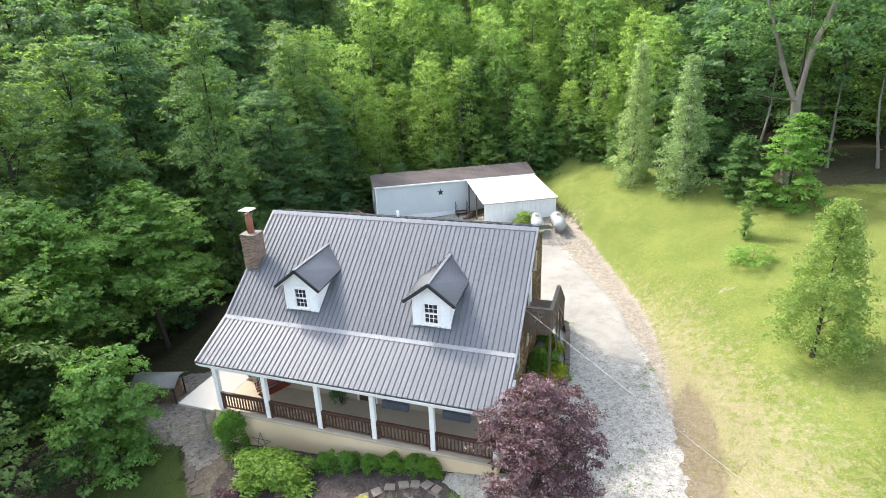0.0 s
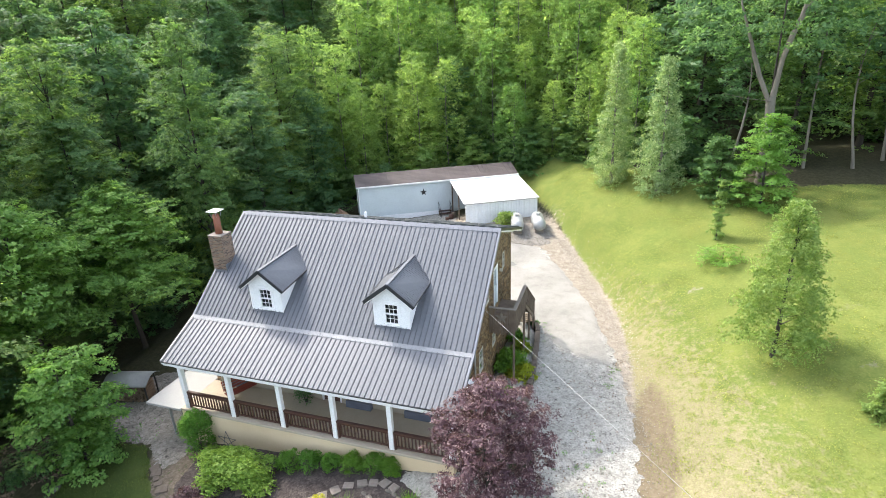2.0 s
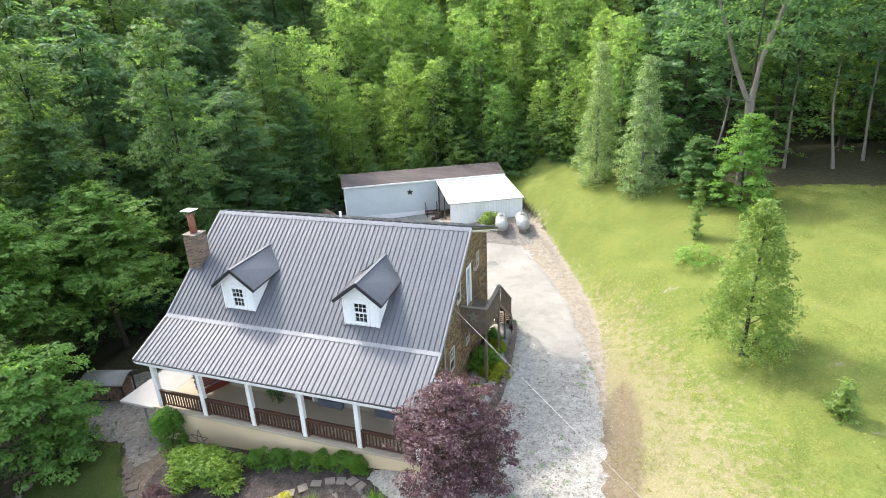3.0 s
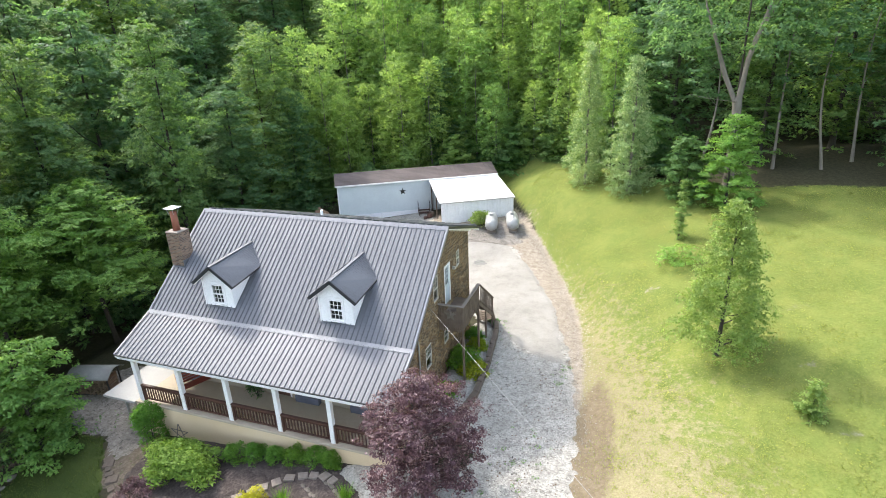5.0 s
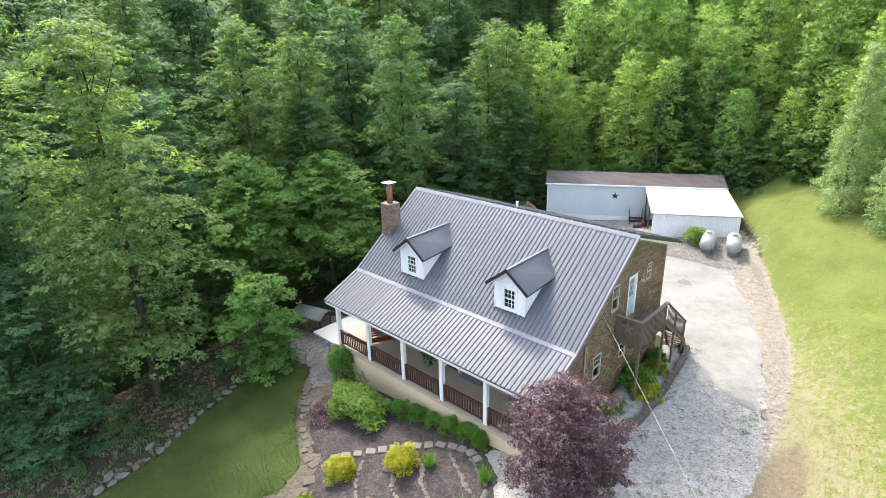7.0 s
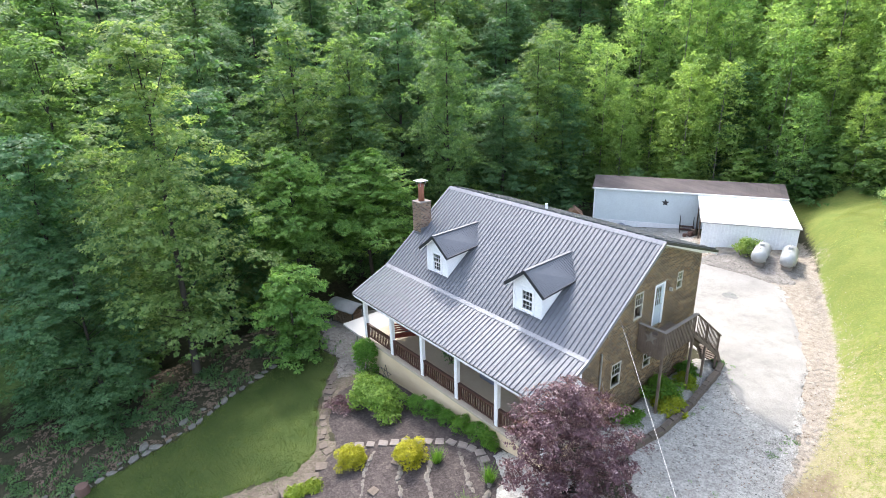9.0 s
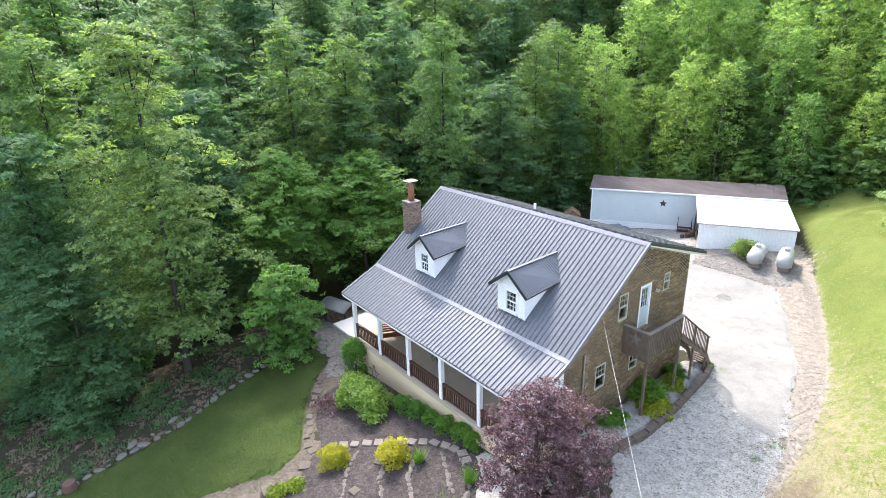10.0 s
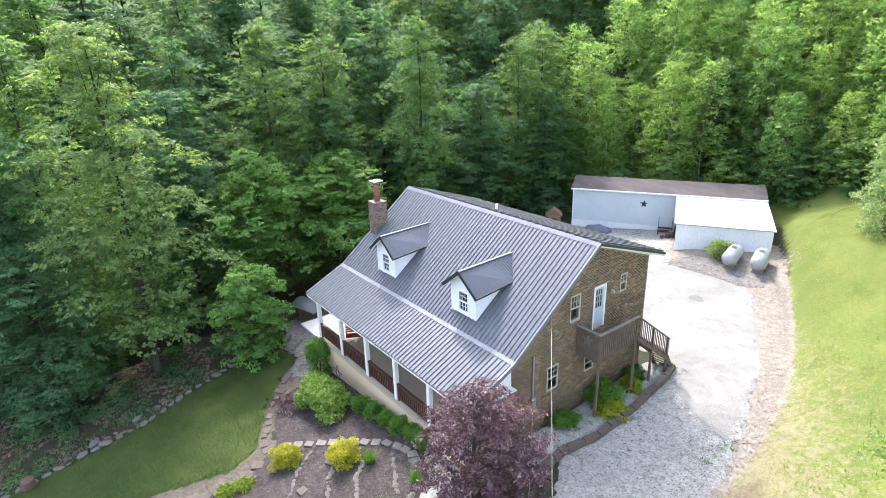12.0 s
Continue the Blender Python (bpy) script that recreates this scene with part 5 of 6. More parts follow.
BLOCKS = [slab_mesh(i + 40) for i in range(3)]
for me in BLOCKS:
    me.materials.append(BROWN_STONE)
ROCKS = [stone_mesh(i) for i in range(6)]
SLABS = [slab_mesh(i) for i in range(4)]
FLAGS = [slab_mesh(i + 60) for i in range(3)]
for me in FLAGS:
    me.materials.append(BROWN_STONE)
PALE_ROCKS = [stone_mesh(i + 20) for i in range(5)]
for me in ROCKS:
    me.materials.append(FIELD_STONE)
for me in PALE_ROCKS:
    me.materials.append(PALE_STONE)
for me in SLABS:
    me.materials.append(STONE)


def along(points, spacing, r):
    """Places along a bent line, about one spacing apart, with its heading."""
    out, carry = [], 0.0
    for (ax, ay), (bx, by) in zip(points, points[1:]):
        d = math.hypot(bx - ax, by - ay)
        s = carry
        while s < d:
            t = s / d
            out.append((ax + (bx - ax) * t, ay + (by - ay) * t, math.atan2(by - ay, bx - ax)))
            s += spacing * r.uniform(0.85, 1.15)
        carry = s - d
    return out


def stone_row(thing_name, piece, label, category, points, meshes, spacing, size, seed, sunk=0.25, turn=0.3):
    r = random.Random(seed)
    owner = thing(thing_name, label, category)
    for x, y, a in along(points, spacing, r):
        s = r.uniform(*size)
        ob = new(piece, r.choice(meshes))
        ob.parent = owner
        ob.matrix_basis = Matrix.LocRotScale((x + r.uniform(-0.05, 0.05), y + r.uniform(-0.05, 0.05), h(x, y) + s * sunk), Euler((r.uniform(-0.1, 0.1), r.uniform(-0.1, 0.1), a + r.uniform(-turn, turn))), (s, s * r.uniform(0.7, 1.0), s * r.uniform(0.7, 1.1)))
    return owner


stone_row("lawn_edging", "stone", "mossy field stones edging the mown lawn", "stone edging", [(-8.0, -23), (-8.2, -21.7), (-8.6, -18.7), (-8.9, -16), (-10.1, -13.2), (-10.8, -10.4)], ROCKS, 0.55, (0.22, 0.62), 3, 0.12, 0.9)
stone_row("lawn_edging", "stone", "mossy field stones edging the mown lawn", "stone edging", [(-9.2, -22.5), (-9.0, -19.5), (-9.4, -17), (-10.3, -14.2)], ROCKS, 1.1, (0.2, 0.65), 9, 0.12, 1.2)
for pts, sd in (([(0.35, -10.75), (0.75, -11.3), (1.2, -11.8), (1.75, -12.2), (2.4, -12.7), (3.2, -13.3)], 4), ([(2.0, -10.4), (2.6, -11.0), (3.4, -11.4), (4.1, -12.1)], 5), ([(2.75, -9.5), (3.3, -10.1), (4.3, -10.6), (5.1, -11.3)], 6), ([(3.35, -8.3), (4.0, -8.7), (4.6, -9.05), (5.3, -9.4)], 7), ([(4.2, -8.0), (5.0, -8.4), (5.8, -8.9), (6.1, -9.9), (6.0, -11.0)], 8)):
    stone_row("terrace_edging", "stone", "pale limestone pieces edging a planted terrace", "stone edging", pts, PALE_ROCKS, 0.21, (0.16, 0.34), sd, 0.2)
stepping = thing("stepping_stones", "curved row of square flat stepping stones in the mulch bed", "stepping stones")
r = random.Random(11)
for x, y, a in along([(-0.95, -11.3), (-0.55, -10.85), (0.25, -10.05), (0.95, -9.35), (1.67, -8.75), (2.42, -8.15), (3.2, -7.85), (3.95, -7.75), (4.6, -7.95)], 0.52, r):
    ob = new("paver", r.choice(SLABS))
    ob.parent = stepping
    ob.matrix_basis = Matrix.LocRotScale((x, y, h(x, y) + 0.07), Euler((0, 0, a + r.uniform(-0.15, 0.15))), (r.uniform(0.33, 0.42), r.uniform(0.33, 0.4), 0.09))
for x, y, a in along([(-6.9, -8.8), (-5.4, -9.9), (-3.6, -11.2), (-2.2, -11.9), (-1.4, -12.1)], 0.55, r):
    ob = new("flagstone", r.choice(FLAGS))
    ob.matrix_basis = Matrix.LocRotScale((x + r.uniform(-0.12, 0.12), y + r.uniform(-0.08, 0.08), h(x, y) + 0.035), Euler((0.03, 0.02, a + r.uniform(-0.3, 0.3))), (r.uniform(0.25, 0.42), r.uniform(0.22, 0.36), 0.09))
    tagged(ob, "brown flat stone half sunk in the soil path", "flagstone", "flagstones")
for x, y, a, sx, sy in ((-0.75, -12.75, 1.0, 0.5, 0.45), (-0.45, -13.35, 1.0, 0.55, 0.5), (-0.4, -14.2, 1.25, 1.2, 0.55), (-0.7, -15.3, 1.3, 0.9, 0.5), (-6.6, -9.0, 0.6, 0.45, 0.4), (-5.6, -9.7, 0.6, 0.5, 0.4), (-1.9, -9.2, 0.4, 0.45, 0.3), (1.6, -10.4, 0.5, 0.4, 0.35), (2.3, -12.0, 0.2, 0.4, 0.35), (-0.9, -8.9, 0.9, 0.5, 0.3)):
    ob = new("flagstone", r.choice(FLAGS))
    ob.matrix_basis = Matrix.LocRotScale((x, y, h(x, y) + 0.065), Euler((0.03, 0.02, a)), (sx, sy, 0.1))
    tagged(ob, "flat grey-brown flagstone lying in the bed", "flagstone", "flagstones")

# block edging of the gable bed
for pts, sd in (([(8.3, -4.9), (8.15, -3.2), (8.45, -1.5), (8.35, 1.2), (8.0, 4.5), (7.7, 5.6)], 13),):
    owner = thing("bed_wall", "low dark block wall round the gable bed", "garden wall")
    rr = random.Random(sd)
    for course in range(2):
        for x, y, a in along(pts, 0.41, rr):
            ob = new("block", rr.choice(BLOCKS))
            ob.parent = owner
            ob.matrix_basis = Matrix.LocRotScale((x, y, h(x, y) + 0.08 + course * 0.17), Euler((0, 0, a + rr.uniform(-0.05, 0.05))), (0.4, 0.26, 0.155))

# pots and odd stones by the lawn
barrel("flower_pot", -8.0, -21.0, 0.3, 0.5, TERRA, "large terracotta pot standing by the stone edging", "pot")

# loose gravel stones along the drive's edge
rng2 = np.random.RandomState(4)
n = 5200
gy_, off = rng2.uniform(-14, 18.5, n), rng2.normal(-0.15, 0.5, n)
gx_ = drive_edge(gy_) + off
tet = np.array([(0.5, 0, 0), (-0.3, 0.45, 0), (-0.3, -0.45, 0), (0, 0, 0.28), (0.1, 0.1, -0.3)])
tri = np.array([(0, 1, 3), (1, 2, 3), (2, 0, 3), (1, 0, 4), (2, 1, 4), (0, 2, 4)])
ang, sz = rng2.uniform(0, 6.28, n), 0.025 + 0.07 * rng2.rand(n) ** 2
c, s = np.cos(ang), np.sin(ang)
P = np.stack([gx_[:, None] + sz[:, None] * (c[:, None] * tet[:, 0] - s[:, None] * tet[:, 1]), gy_[:, None] + sz[:, None] * (s[:, None] * tet[:, 0] + c[:, None] * tet[:, 1]), height(gx_, gy_)[:, None] + 0.03 + sz[:, None] * tet[:, 2]], -1)
F = (np.arange(n)[:, None, None] * 5 + tri[None]).reshape(-1, 3)
tagged(mesh_part("loose_stones", raw_mesh("loose_stones", P.reshape(-1, 3), F), CHIPS), "loose pale stones strewn along the drive's edge", "gravel", kind="stuff")

n = 12000
gx_, gy_ = rng2.uniform(-6, 13, n), rng2.uniform(-14, 21, n)
ok = (inside(DRIVE, gx_, gy_) > -0.9) & ((inside(HARD, gx_, gy_) < 0.25) | (rng2.rand(n) < 0.06)) & (wobble(gx_, gy_, 0.9) + 0.35 * rng2.normal(size=n) > 0.05)
gx_, gy_ = gx_[ok], gy_[ok]
n = len(gx_)
ang, sz = rng2.uniform(0, 6.28, n), rng2.uniform(0.03, 0.1, n)
c, s = np.cos(ang), np.sin(ang)
P = np.stack([gx_[:, None] + sz[:, None] * (c[:, None] * tet[:, 0] - s[:, None] * tet[:, 1]), gy_[:, None] + sz[:, None] * (s[:, None] * tet[:, 0] + c[:, None] * tet[:, 1]), height(gx_, gy_)[:, None] + 0.04 + sz[:, None] * tet[:, 2]], -1)
F = (np.arange(n)[:, None, None] * 5 + tri[None]).reshape(-1, 3)
tagged(mesh_part("drive_debris", raw_mesh("drive_debris", P.reshape(-1, 3), F), LOG), "dead leaves and bark bits strewn over the gravel", "debris", kind="stuff")


# ---- plants ----
def leaves(name, centres, radii, weights, count, size, seed, up=0.8, upper=0.7, narrow=0.5, shell=0.7, tri=False, bunch=1, spread=0.0, hearts=None, rough=0.5):
    """One mesh of many small leaves on the shells of flattened clumps, in bunches that face alike."""
    r = np.random.RandomState(seed)
    total, count = count, count // bunch
    centres, radii = np.asarray(centres, float), np.asarray(radii, float)
    w = np.asarray(weights, float)
    k = r.choice(len(w), count, p=w / w.sum())
    d = r.normal(size=(count, 3))
    d /= np.linalg.norm(d, axis=1)[:, None]
    flip = (d[:, 2] < 0) & (r.rand(count) < upper)
    d[flip, 2] *= -1
    pos = centres[k] + d * radii[k] * (shell + (1.08 - shell) * r.rand(count) ** 0.6)[:, None]
    nrm = 0.55 * d + np.array((0, 0, up)) + rough * r.normal(size=(count, 3))
    if hearts is not None:
        away = pos - np.asarray(hearts, float)[k]
        away /= np.linalg.norm(away, axis=1)[:, None] + 1e-9
        nrm = away + 0.25 * d + np.array((0, 0, up)) + rough * r.normal(size=(count, 3))
    if bunch > 1:
        count = count * bunch
        pos, nrm, d = np.repeat(pos, bunch, 0), np.repeat(nrm, bunch, 0), np.repeat(d, bunch, 0)
        pos = pos + r.normal(size=(count, 3)) * np.array((1, 1, 0.45)) * spread
        nrm = nrm + 0.3 * r.normal(size=(count, 3))
    nrm /= np.linalg.norm(nrm, axis=1)[:, None]
    tan = d * np.array((1, 1, 0.2)) + 0.8 * r.normal(size=(count, 3)) - np.array((0, 0, 0.25))
    tan -= nrm * (tan * nrm).sum(1)[:, None]
    tan /= np.linalg.norm(tan, axis=1)[:, None] + 1e-9
    side = np.cross(nrm, tan)
    ln = (size * r.uniform(0.65, 1.3, count))[:, None]
    wd = ln * narrow * 0.5
    if tri:
        wd = wd * 1.25
        v = np.stack([pos - tan * ln * 0.5 + side * wd, pos - tan * ln * 0.3 - side * wd, pos + tan * ln * 0.6], 1)
        return raw_mesh(name, v.reshape(-1, 3), np.arange(count * 3).reshape(count, 3))
    v = np.stack([pos - tan * ln * 0.5, pos + side * wd + nrm * ln * 0.1, pos + tan * ln * 0.5 - nrm * ln * 0.08, pos - side * wd + nrm * ln * 0.1], 1)
    f = np.arange(count * 4).reshape(count, 4)
    return raw_mesh(name, v.reshape(-1, 3), f)


def trunk_mesh(height_, radius, bend, limbs, seed, seg=8):
    """A tapered, slightly bent trunk with limbs that reach towards the clumps."""
    r = random.Random(seed)
    bm = bmesh.new()

    def tube(points, radii):
        prev = None
        for p, rad in zip(points, radii):
            ring = [bm.verts.new((p[0] + rad * math.cos(k * math.tau / seg), p[1] + rad * math.sin(k * math.tau / seg), p[2])) for k in range(seg)]
            if prev:
                for k in range(seg):
                    bm.faces.new((prev[k], prev[(k + 1) % seg], ring[(k + 1) % seg], ring[k]))
            prev = ring

    ax, ay = r.uniform(-bend, bend), r.uniform(-bend, bend)

    def axis(t):
        return (ax * math.sin(t * 2.6), ay * math.sin(t * 2.1 + 0.4) - ay * math.sin(0.4), t * height_)

    ts = [i / 9 for i in range(10)]
    tube([(axis(t)[0], axis(t)[1], axis(t)[2] - (0.4 if t == 0 else 0)) for t in ts], [radius * (1.35 if t == 0 else 1 - 0.85 * t) for t in ts])
    for t, end in limbs:
        a = axis(t)
        rr = radius * (1 - 0.85 * t) * 0.55
        mid = ((a[0] + end[0]) / 2 + r.uniform(-0.2, 0.2), (a[1] + end[1]) / 2 + r.uniform(-0.2, 0.2), (a[2] * 0.55 + end[2] * 0.45))
        tube([a, mid, end], [rr, rr * 0.65, rr * 0.2])
    me = bpy.data.meshes.new("trunk")
    bm.to_mesh(me)
    bm.free()
    return me


def crown_clumps(seed, ht, radius, base, n, pad, profile, flat=0.42):
    """Clumps over a crown: lower ones wide, upper ones narrow, by the profile, with gaps between."""
    r = random.Random(seed)
    out = []
    for i in range(n):
        t = (i + r.random()) / n
        z = base + (ht - base) * t
        reach = radius * profile(t)
        a = i * 2.399 + r.uniform(-0.5, 0.5)
        d = reach * math.sqrt(r.uniform(0.15, 1.0))
        p = pad * r.uniform(0.7, 1.25) * (0.55 + 0.45 * profile(t))
        out.append((d * math.cos(a), d * math.sin(a), z - 0.12 * d - p * flat, p, p * r.uniform(0.8, 1.1), p * flat * r.uniform(0.8, 1.2)))
    return out


def tree(name, label, seed, ht, radius, base, n, pad, count, size, leaf, bark, profile, trunk_r, limbs=10, flat=0.42, category="tree", group="", narrow=0.5, bend=0.3, up=0.8, tri=False, upper=0.7, bunch=1, spread=0.0):
    cl = crown_clumps(seed, ht, radius, base, n, pad, profile, flat)
    owner = thing(name, label, category, group)
    crown = leaves("crown", [c[:3] for c in cl], [c[3:] for c in cl], [c[3] ** 2 for c in cl], count, size, seed, up=up, narrow=narrow, tri=tri, upper=upper, bunch=bunch, spread=spread)
    r = random.Random(seed + 1)
    picks = r.sample(cl, min(limbs, len(cl)))
    lim = [(max(0.08, min(0.9, (c[2] - 0.25 * math.hypot(c[0], c[1])) / ht * 0.93)), (c[0] * 0.9, c[1] * 0.9, c[2])) for c in picks]
    tr = trunk_mesh(ht * 0.93, trunk_r, bend, lim, seed)
    mesh_part("trunk", tr, bark, owner, smooth=True)
    mesh_part("crown", crown, leaf, owner)
    return owner


def crown_boughs(seed, ht, radius, base, lobes, pad, profile, subs=8, flat=0.4, droop=0.35, core=0.5):
    """Boughs round a crown, each a drooping spray of smaller clumps, with dark gaps between them."""
    r = random.Random(seed)
    out, hearts = [], []
    for i in range(lobes):
        t = ((i + r.random()) / lobes) ** 0.9
        z = base + (ht - base) * t
        reach = radius * profile(t) * r.uniform(0.82, 1.12)
        a = i * 2.399 + r.uniform(-0.35, 0.35)
        size = pad * r.uniform(0.75, 1.3) * (0.5 + 0.5 * profile(t))
        d = max(0.0, reach * r.uniform(core, 1.0) - 0.6 * size)
        ca, sa = math.cos(a), math.sin(a)
        cx, cy, cz = d * ca, d * sa, z - flat * size - 0.1 * d
        for j in range(subs):
            u, v = r.uniform(-0.85, 1.0), r.uniform(-0.75, 0.75)
            q = min(1.0, u * u + v * v)
            lift = flat * size * math.sqrt(1 - 0.9 * q) * r.uniform(0.5, 1.05) - droop * size * max(0, u) ** 2
            s = size * r.uniform(0.26, 0.44) * (1 - 0.3 * q)
            out.append((cx + size * (u * ca - v * sa), cy + size * (u * sa + v * ca), cz + lift, s, s, s * 0.5))
            hearts.append((cx, cy, cz - 0.7 * size))
    return out, hearts


def bough_tree(name, label, seed, ht, radius, base, lobes, pad, count, size, leaf, bark, profile, trunk_r, limbs=12, category="tree", group="", narrow=0.6, bend=0.3, subs=8, flat=0.5, droop=0.28, core=0.5, bunch=5, up=0.45, rough=0.3, tri=True):
    cl, hearts = crown_boughs(seed, ht, radius, base, lobes, pad, profile, subs, flat, droop, core)
    owner = thing(name, label, category, group)
    crown = leaves("crown", [c[:3] for c in cl], [c[3:] for c in cl], [c[3] ** 2 for c in cl], count, size, seed, up=up, narrow=narrow, tri=tri, upper=0.85, bunch=bunch, spread=size * 0.55, hearts=hearts, rough=rough, shell=0.55)
    r = random.Random(seed + 1)
    picks = r.sample(cl, min(limbs, len(cl)))
    lim = [(max(0.08, min(0.9, (c[2] - 0.3 * math.hypot(c[0], c[1])) / ht * 0.93)), (c[0] * 0.9, c[1] * 0.9, c[2])) for c in picks]
    mesh_part("trunk", trunk_mesh(ht * 0.93, trunk_r, bend, lim, seed), bark, owner, smooth=True)
    mesh_part("crown", crown, leaf, owner)
    return owner


def round_top(t):
    return max(0.12, math.sqrt(max(0.0, 1 - ((t - 0.4) / 0.65) ** 2)))


def spire(t):
    return max(0.1, (1 - t) ** 0.75 * (0.55 + 0.45 * min(1, t * 6)))


def pillar(t):
    return max(0.15, math.sin(math.pi * (0.12 + 0.84 * t)) ** 0.7)


def ball(t):
    return max(0.25, math.sqrt(max(0.0, 1 - (2 * t - 1) ** 2)))


def put(owner, x, y, turn=0.0, s=1.0, sz=None, sink=0.1):
    owner.matrix_basis = spot(x, y, turn, s, sz, sink)
    return owner


def spot(x, y, turn=0.0, s=1.0, sz=None, sink=0.1):
    return Matrix.LocRotScale((x, y, h(x, y) - sink), Euler((0, 0, turn)), (s, s, sz or s))


def again(owner, x, y, turn, s, sz, sink=0.1):
    return copy_thing(owner, spot(x, y, turn, s, sz, sink) @ Matrix.Diagonal((1 / owner.scale.x, 1 / owner.scale.y, 1 / owner.scale.z, 1)))


# trees that stand by themselves
put(bough_tree("plum_tree", "round purple-leaved plum tree beside the drive", 31, 5.5, 2.2, 0.75, 60, 0.8, 34000, 0.1, LEAF_PLUM, BARK, ball, 0.13, 14, subs=9, flat=0.6, droop=0.15, core=0.72, bunch=6, up=0.2, rough=0.4, tri=False, narrow=0.5), 8.36, -7.74)
put(bough_tree("lawn_maple", "small dense green tree at the lawn's corner", 32, 6.0, 2.25, 0.7, 46, 1.0, 20000, 0.15, LEAF_LAWN, BARK, lambda t: round_top(t * 0.95), 0.12, 10, subs=9, flat=0.33, droop=0.3, core=0.7, bunch=6, tri=False), -10.45, -9.1)
put(tree("meadow_tree", "young pyramidal green tree standing in the meadow", 33, 7.3, 2.0, 1.35, 125, 0.5, 20000, 0.12, LEAF_MEADOW, BARK, lambda t: 0.92 * (1 - t) ** 0.85 * min(1, 0.6 + t * 3) + 0.14, 0.1, 16, 0.95, bunch=6, spread=0.09, upper=0.6, up=0.25), 18.8, 1.45)
put(bough_tree("sapling", "thin pale green sapling in the meadow", 34, 3.9, 0.75, 0.3, 26, 0.4, 3600, 0.1, LEAF_MEADOW, BARK, spire, 0.04, 6, flat=0.7, droop=-0.4, tri=False), 17.5, 12.1)
put(bough_tree("sapling", "low leafy sapling in the meadow grass", 35, 1.8, 0.7, 0.15, 16, 0.4, 1800, 0.11, LEAF_MEADOW, BARK, spire, 0.03, 4, flat=0.7, droop=-0.4, tri=False), 21.7, -2.0)
put(bough_tree("bramble", "loose bright green bramble in the meadow", 38, 1.2, 1.6, 0.05, 20, 0.7, 1700, 0.12, LEAF_BRIGHT, BARK, ball, 0.02, 4, "bush", flat=0.5, droop=0.1, tri=False), 17.5, 9.3)
put(tree("poplar", "tall slender silvery-leaved tree at the wood's edge", 36, 10.9, 1.75, 0.3, 120, 0.52, 14000, 0.16, LEAF_PALE, PALE_BARK, spire, 0.12, 14, 0.95, bunch=6, spread=0.12, upper=0.6, up=0.2), 10.9, 22.2)
put(tree("poplar", "tall slender silvery-leaved tree at the wood's edge", 37, 9.7, 1.9, 0.3, 120, 0.54, 14000, 0.16, LEAF_PALE, PALE_BARK, spire, 0.12, 14, 0.95, bunch=6, spread=0.12, upper=0.6, up=0.2), 14.2, 19.3)

KINDS, NEAR = [], []
# the last two kinds take brighter leaves, sunlight put into their colour
for k, (ht, rad, base, n, pad, leaf, prof, tr) in enumerate(((17, 5.0, 1.8, 60, 2.0, LEAF, round_top, 0.26), (15, 4.6, 1.4, 54, 1.9, LEAF_DEEP, round_top, 0.24), (18, 4.4, 1.6, 64, 1.8, LEAF, pillar, 0.24), (14, 4.8, 0.6, 50, 2.0, LEAF_DEEP, round_top, 0.22), (17, 5.0, 2.6, 66, 1.9, LEAF_SUNNY, round_top, 0.26), (12, 4.6, 4.6, 42, 1.8, LEAF_LAWN, round_top, 0.22))):
    NEAR.append(bough_tree("forest_tree", "broad leafy tree with layered boughs at the wood's edge", 50 + k, ht, rad, base, int(n * 1.3), pad * 0.92, 40000, 0.165, leaf, BARK, prof, tr * 0.8, 14, group="forest trees", subs=12, core=0.3, bunch=6))
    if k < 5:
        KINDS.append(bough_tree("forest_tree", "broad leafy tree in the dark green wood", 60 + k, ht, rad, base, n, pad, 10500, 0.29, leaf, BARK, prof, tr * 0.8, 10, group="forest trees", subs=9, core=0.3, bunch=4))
TALL = []
for k, (ht, rad, base, n, pad, count, leaf) in enumerate(((19, 3.3, 1.5, 150, 0.95, 9000, LEAF_LIGHT), (16, 3.2, 1.0, 140, 0.95, 8500, LEAF_LIGHT), (20, 3.6, 2.0, 160, 1.0, 9000, LEAF_LIGHT))):
    TALL.append(tree("hillside_tree", "slender sunlit tree on the wooded hillside", 80 + k, ht, rad, base, n, pad, count, 0.27, leaf, PALE_BARK, lambda t: 0.85 * pillar(t) + 0.15, 0.12, 10, 0.8, group="forest trees", bend=0.5, tri=True, upper=0.75, narrow=0.6, bunch=4, spread=0.16, up=0.6))
LOW = []
for k, (ht, rad, n, count, leaf) in enumerate(((4.5, 2.2, 22, 3600, LEAF), (3.2, 2.0, 18, 2800, LEAF_DEEP), (5.5, 2.0, 24, 3600, LEAF_LIGHT))):
    LOW.append(bough_tree("undergrowth_bush", "leafy bush in the wood's undergrowth", 90 + k, ht, rad, 0.2, n, 1.1, count, 0.25, leaf, BARK, round_top, 0.06, 5, "bush", "undergrowth", subs=7, bunch=5))

CLEAR = [(-12.2, -60), (-12.2, -8), (-11.8, -4), (-11.8, 8), (-14.5, 16), (-13.5, 22), (-2, 29.5), (4, 32.5), (8.5, 29.5), (12.5, 25.2), (15.5, 22), (20, 18.5), (27, 18), (60, 14), (60, -60)]
taken = []


def free(x, y, gap):
    return all((x - a) ** 2 + (y - b) ** 2 > gap * gap for a, b in taken)


used = set()


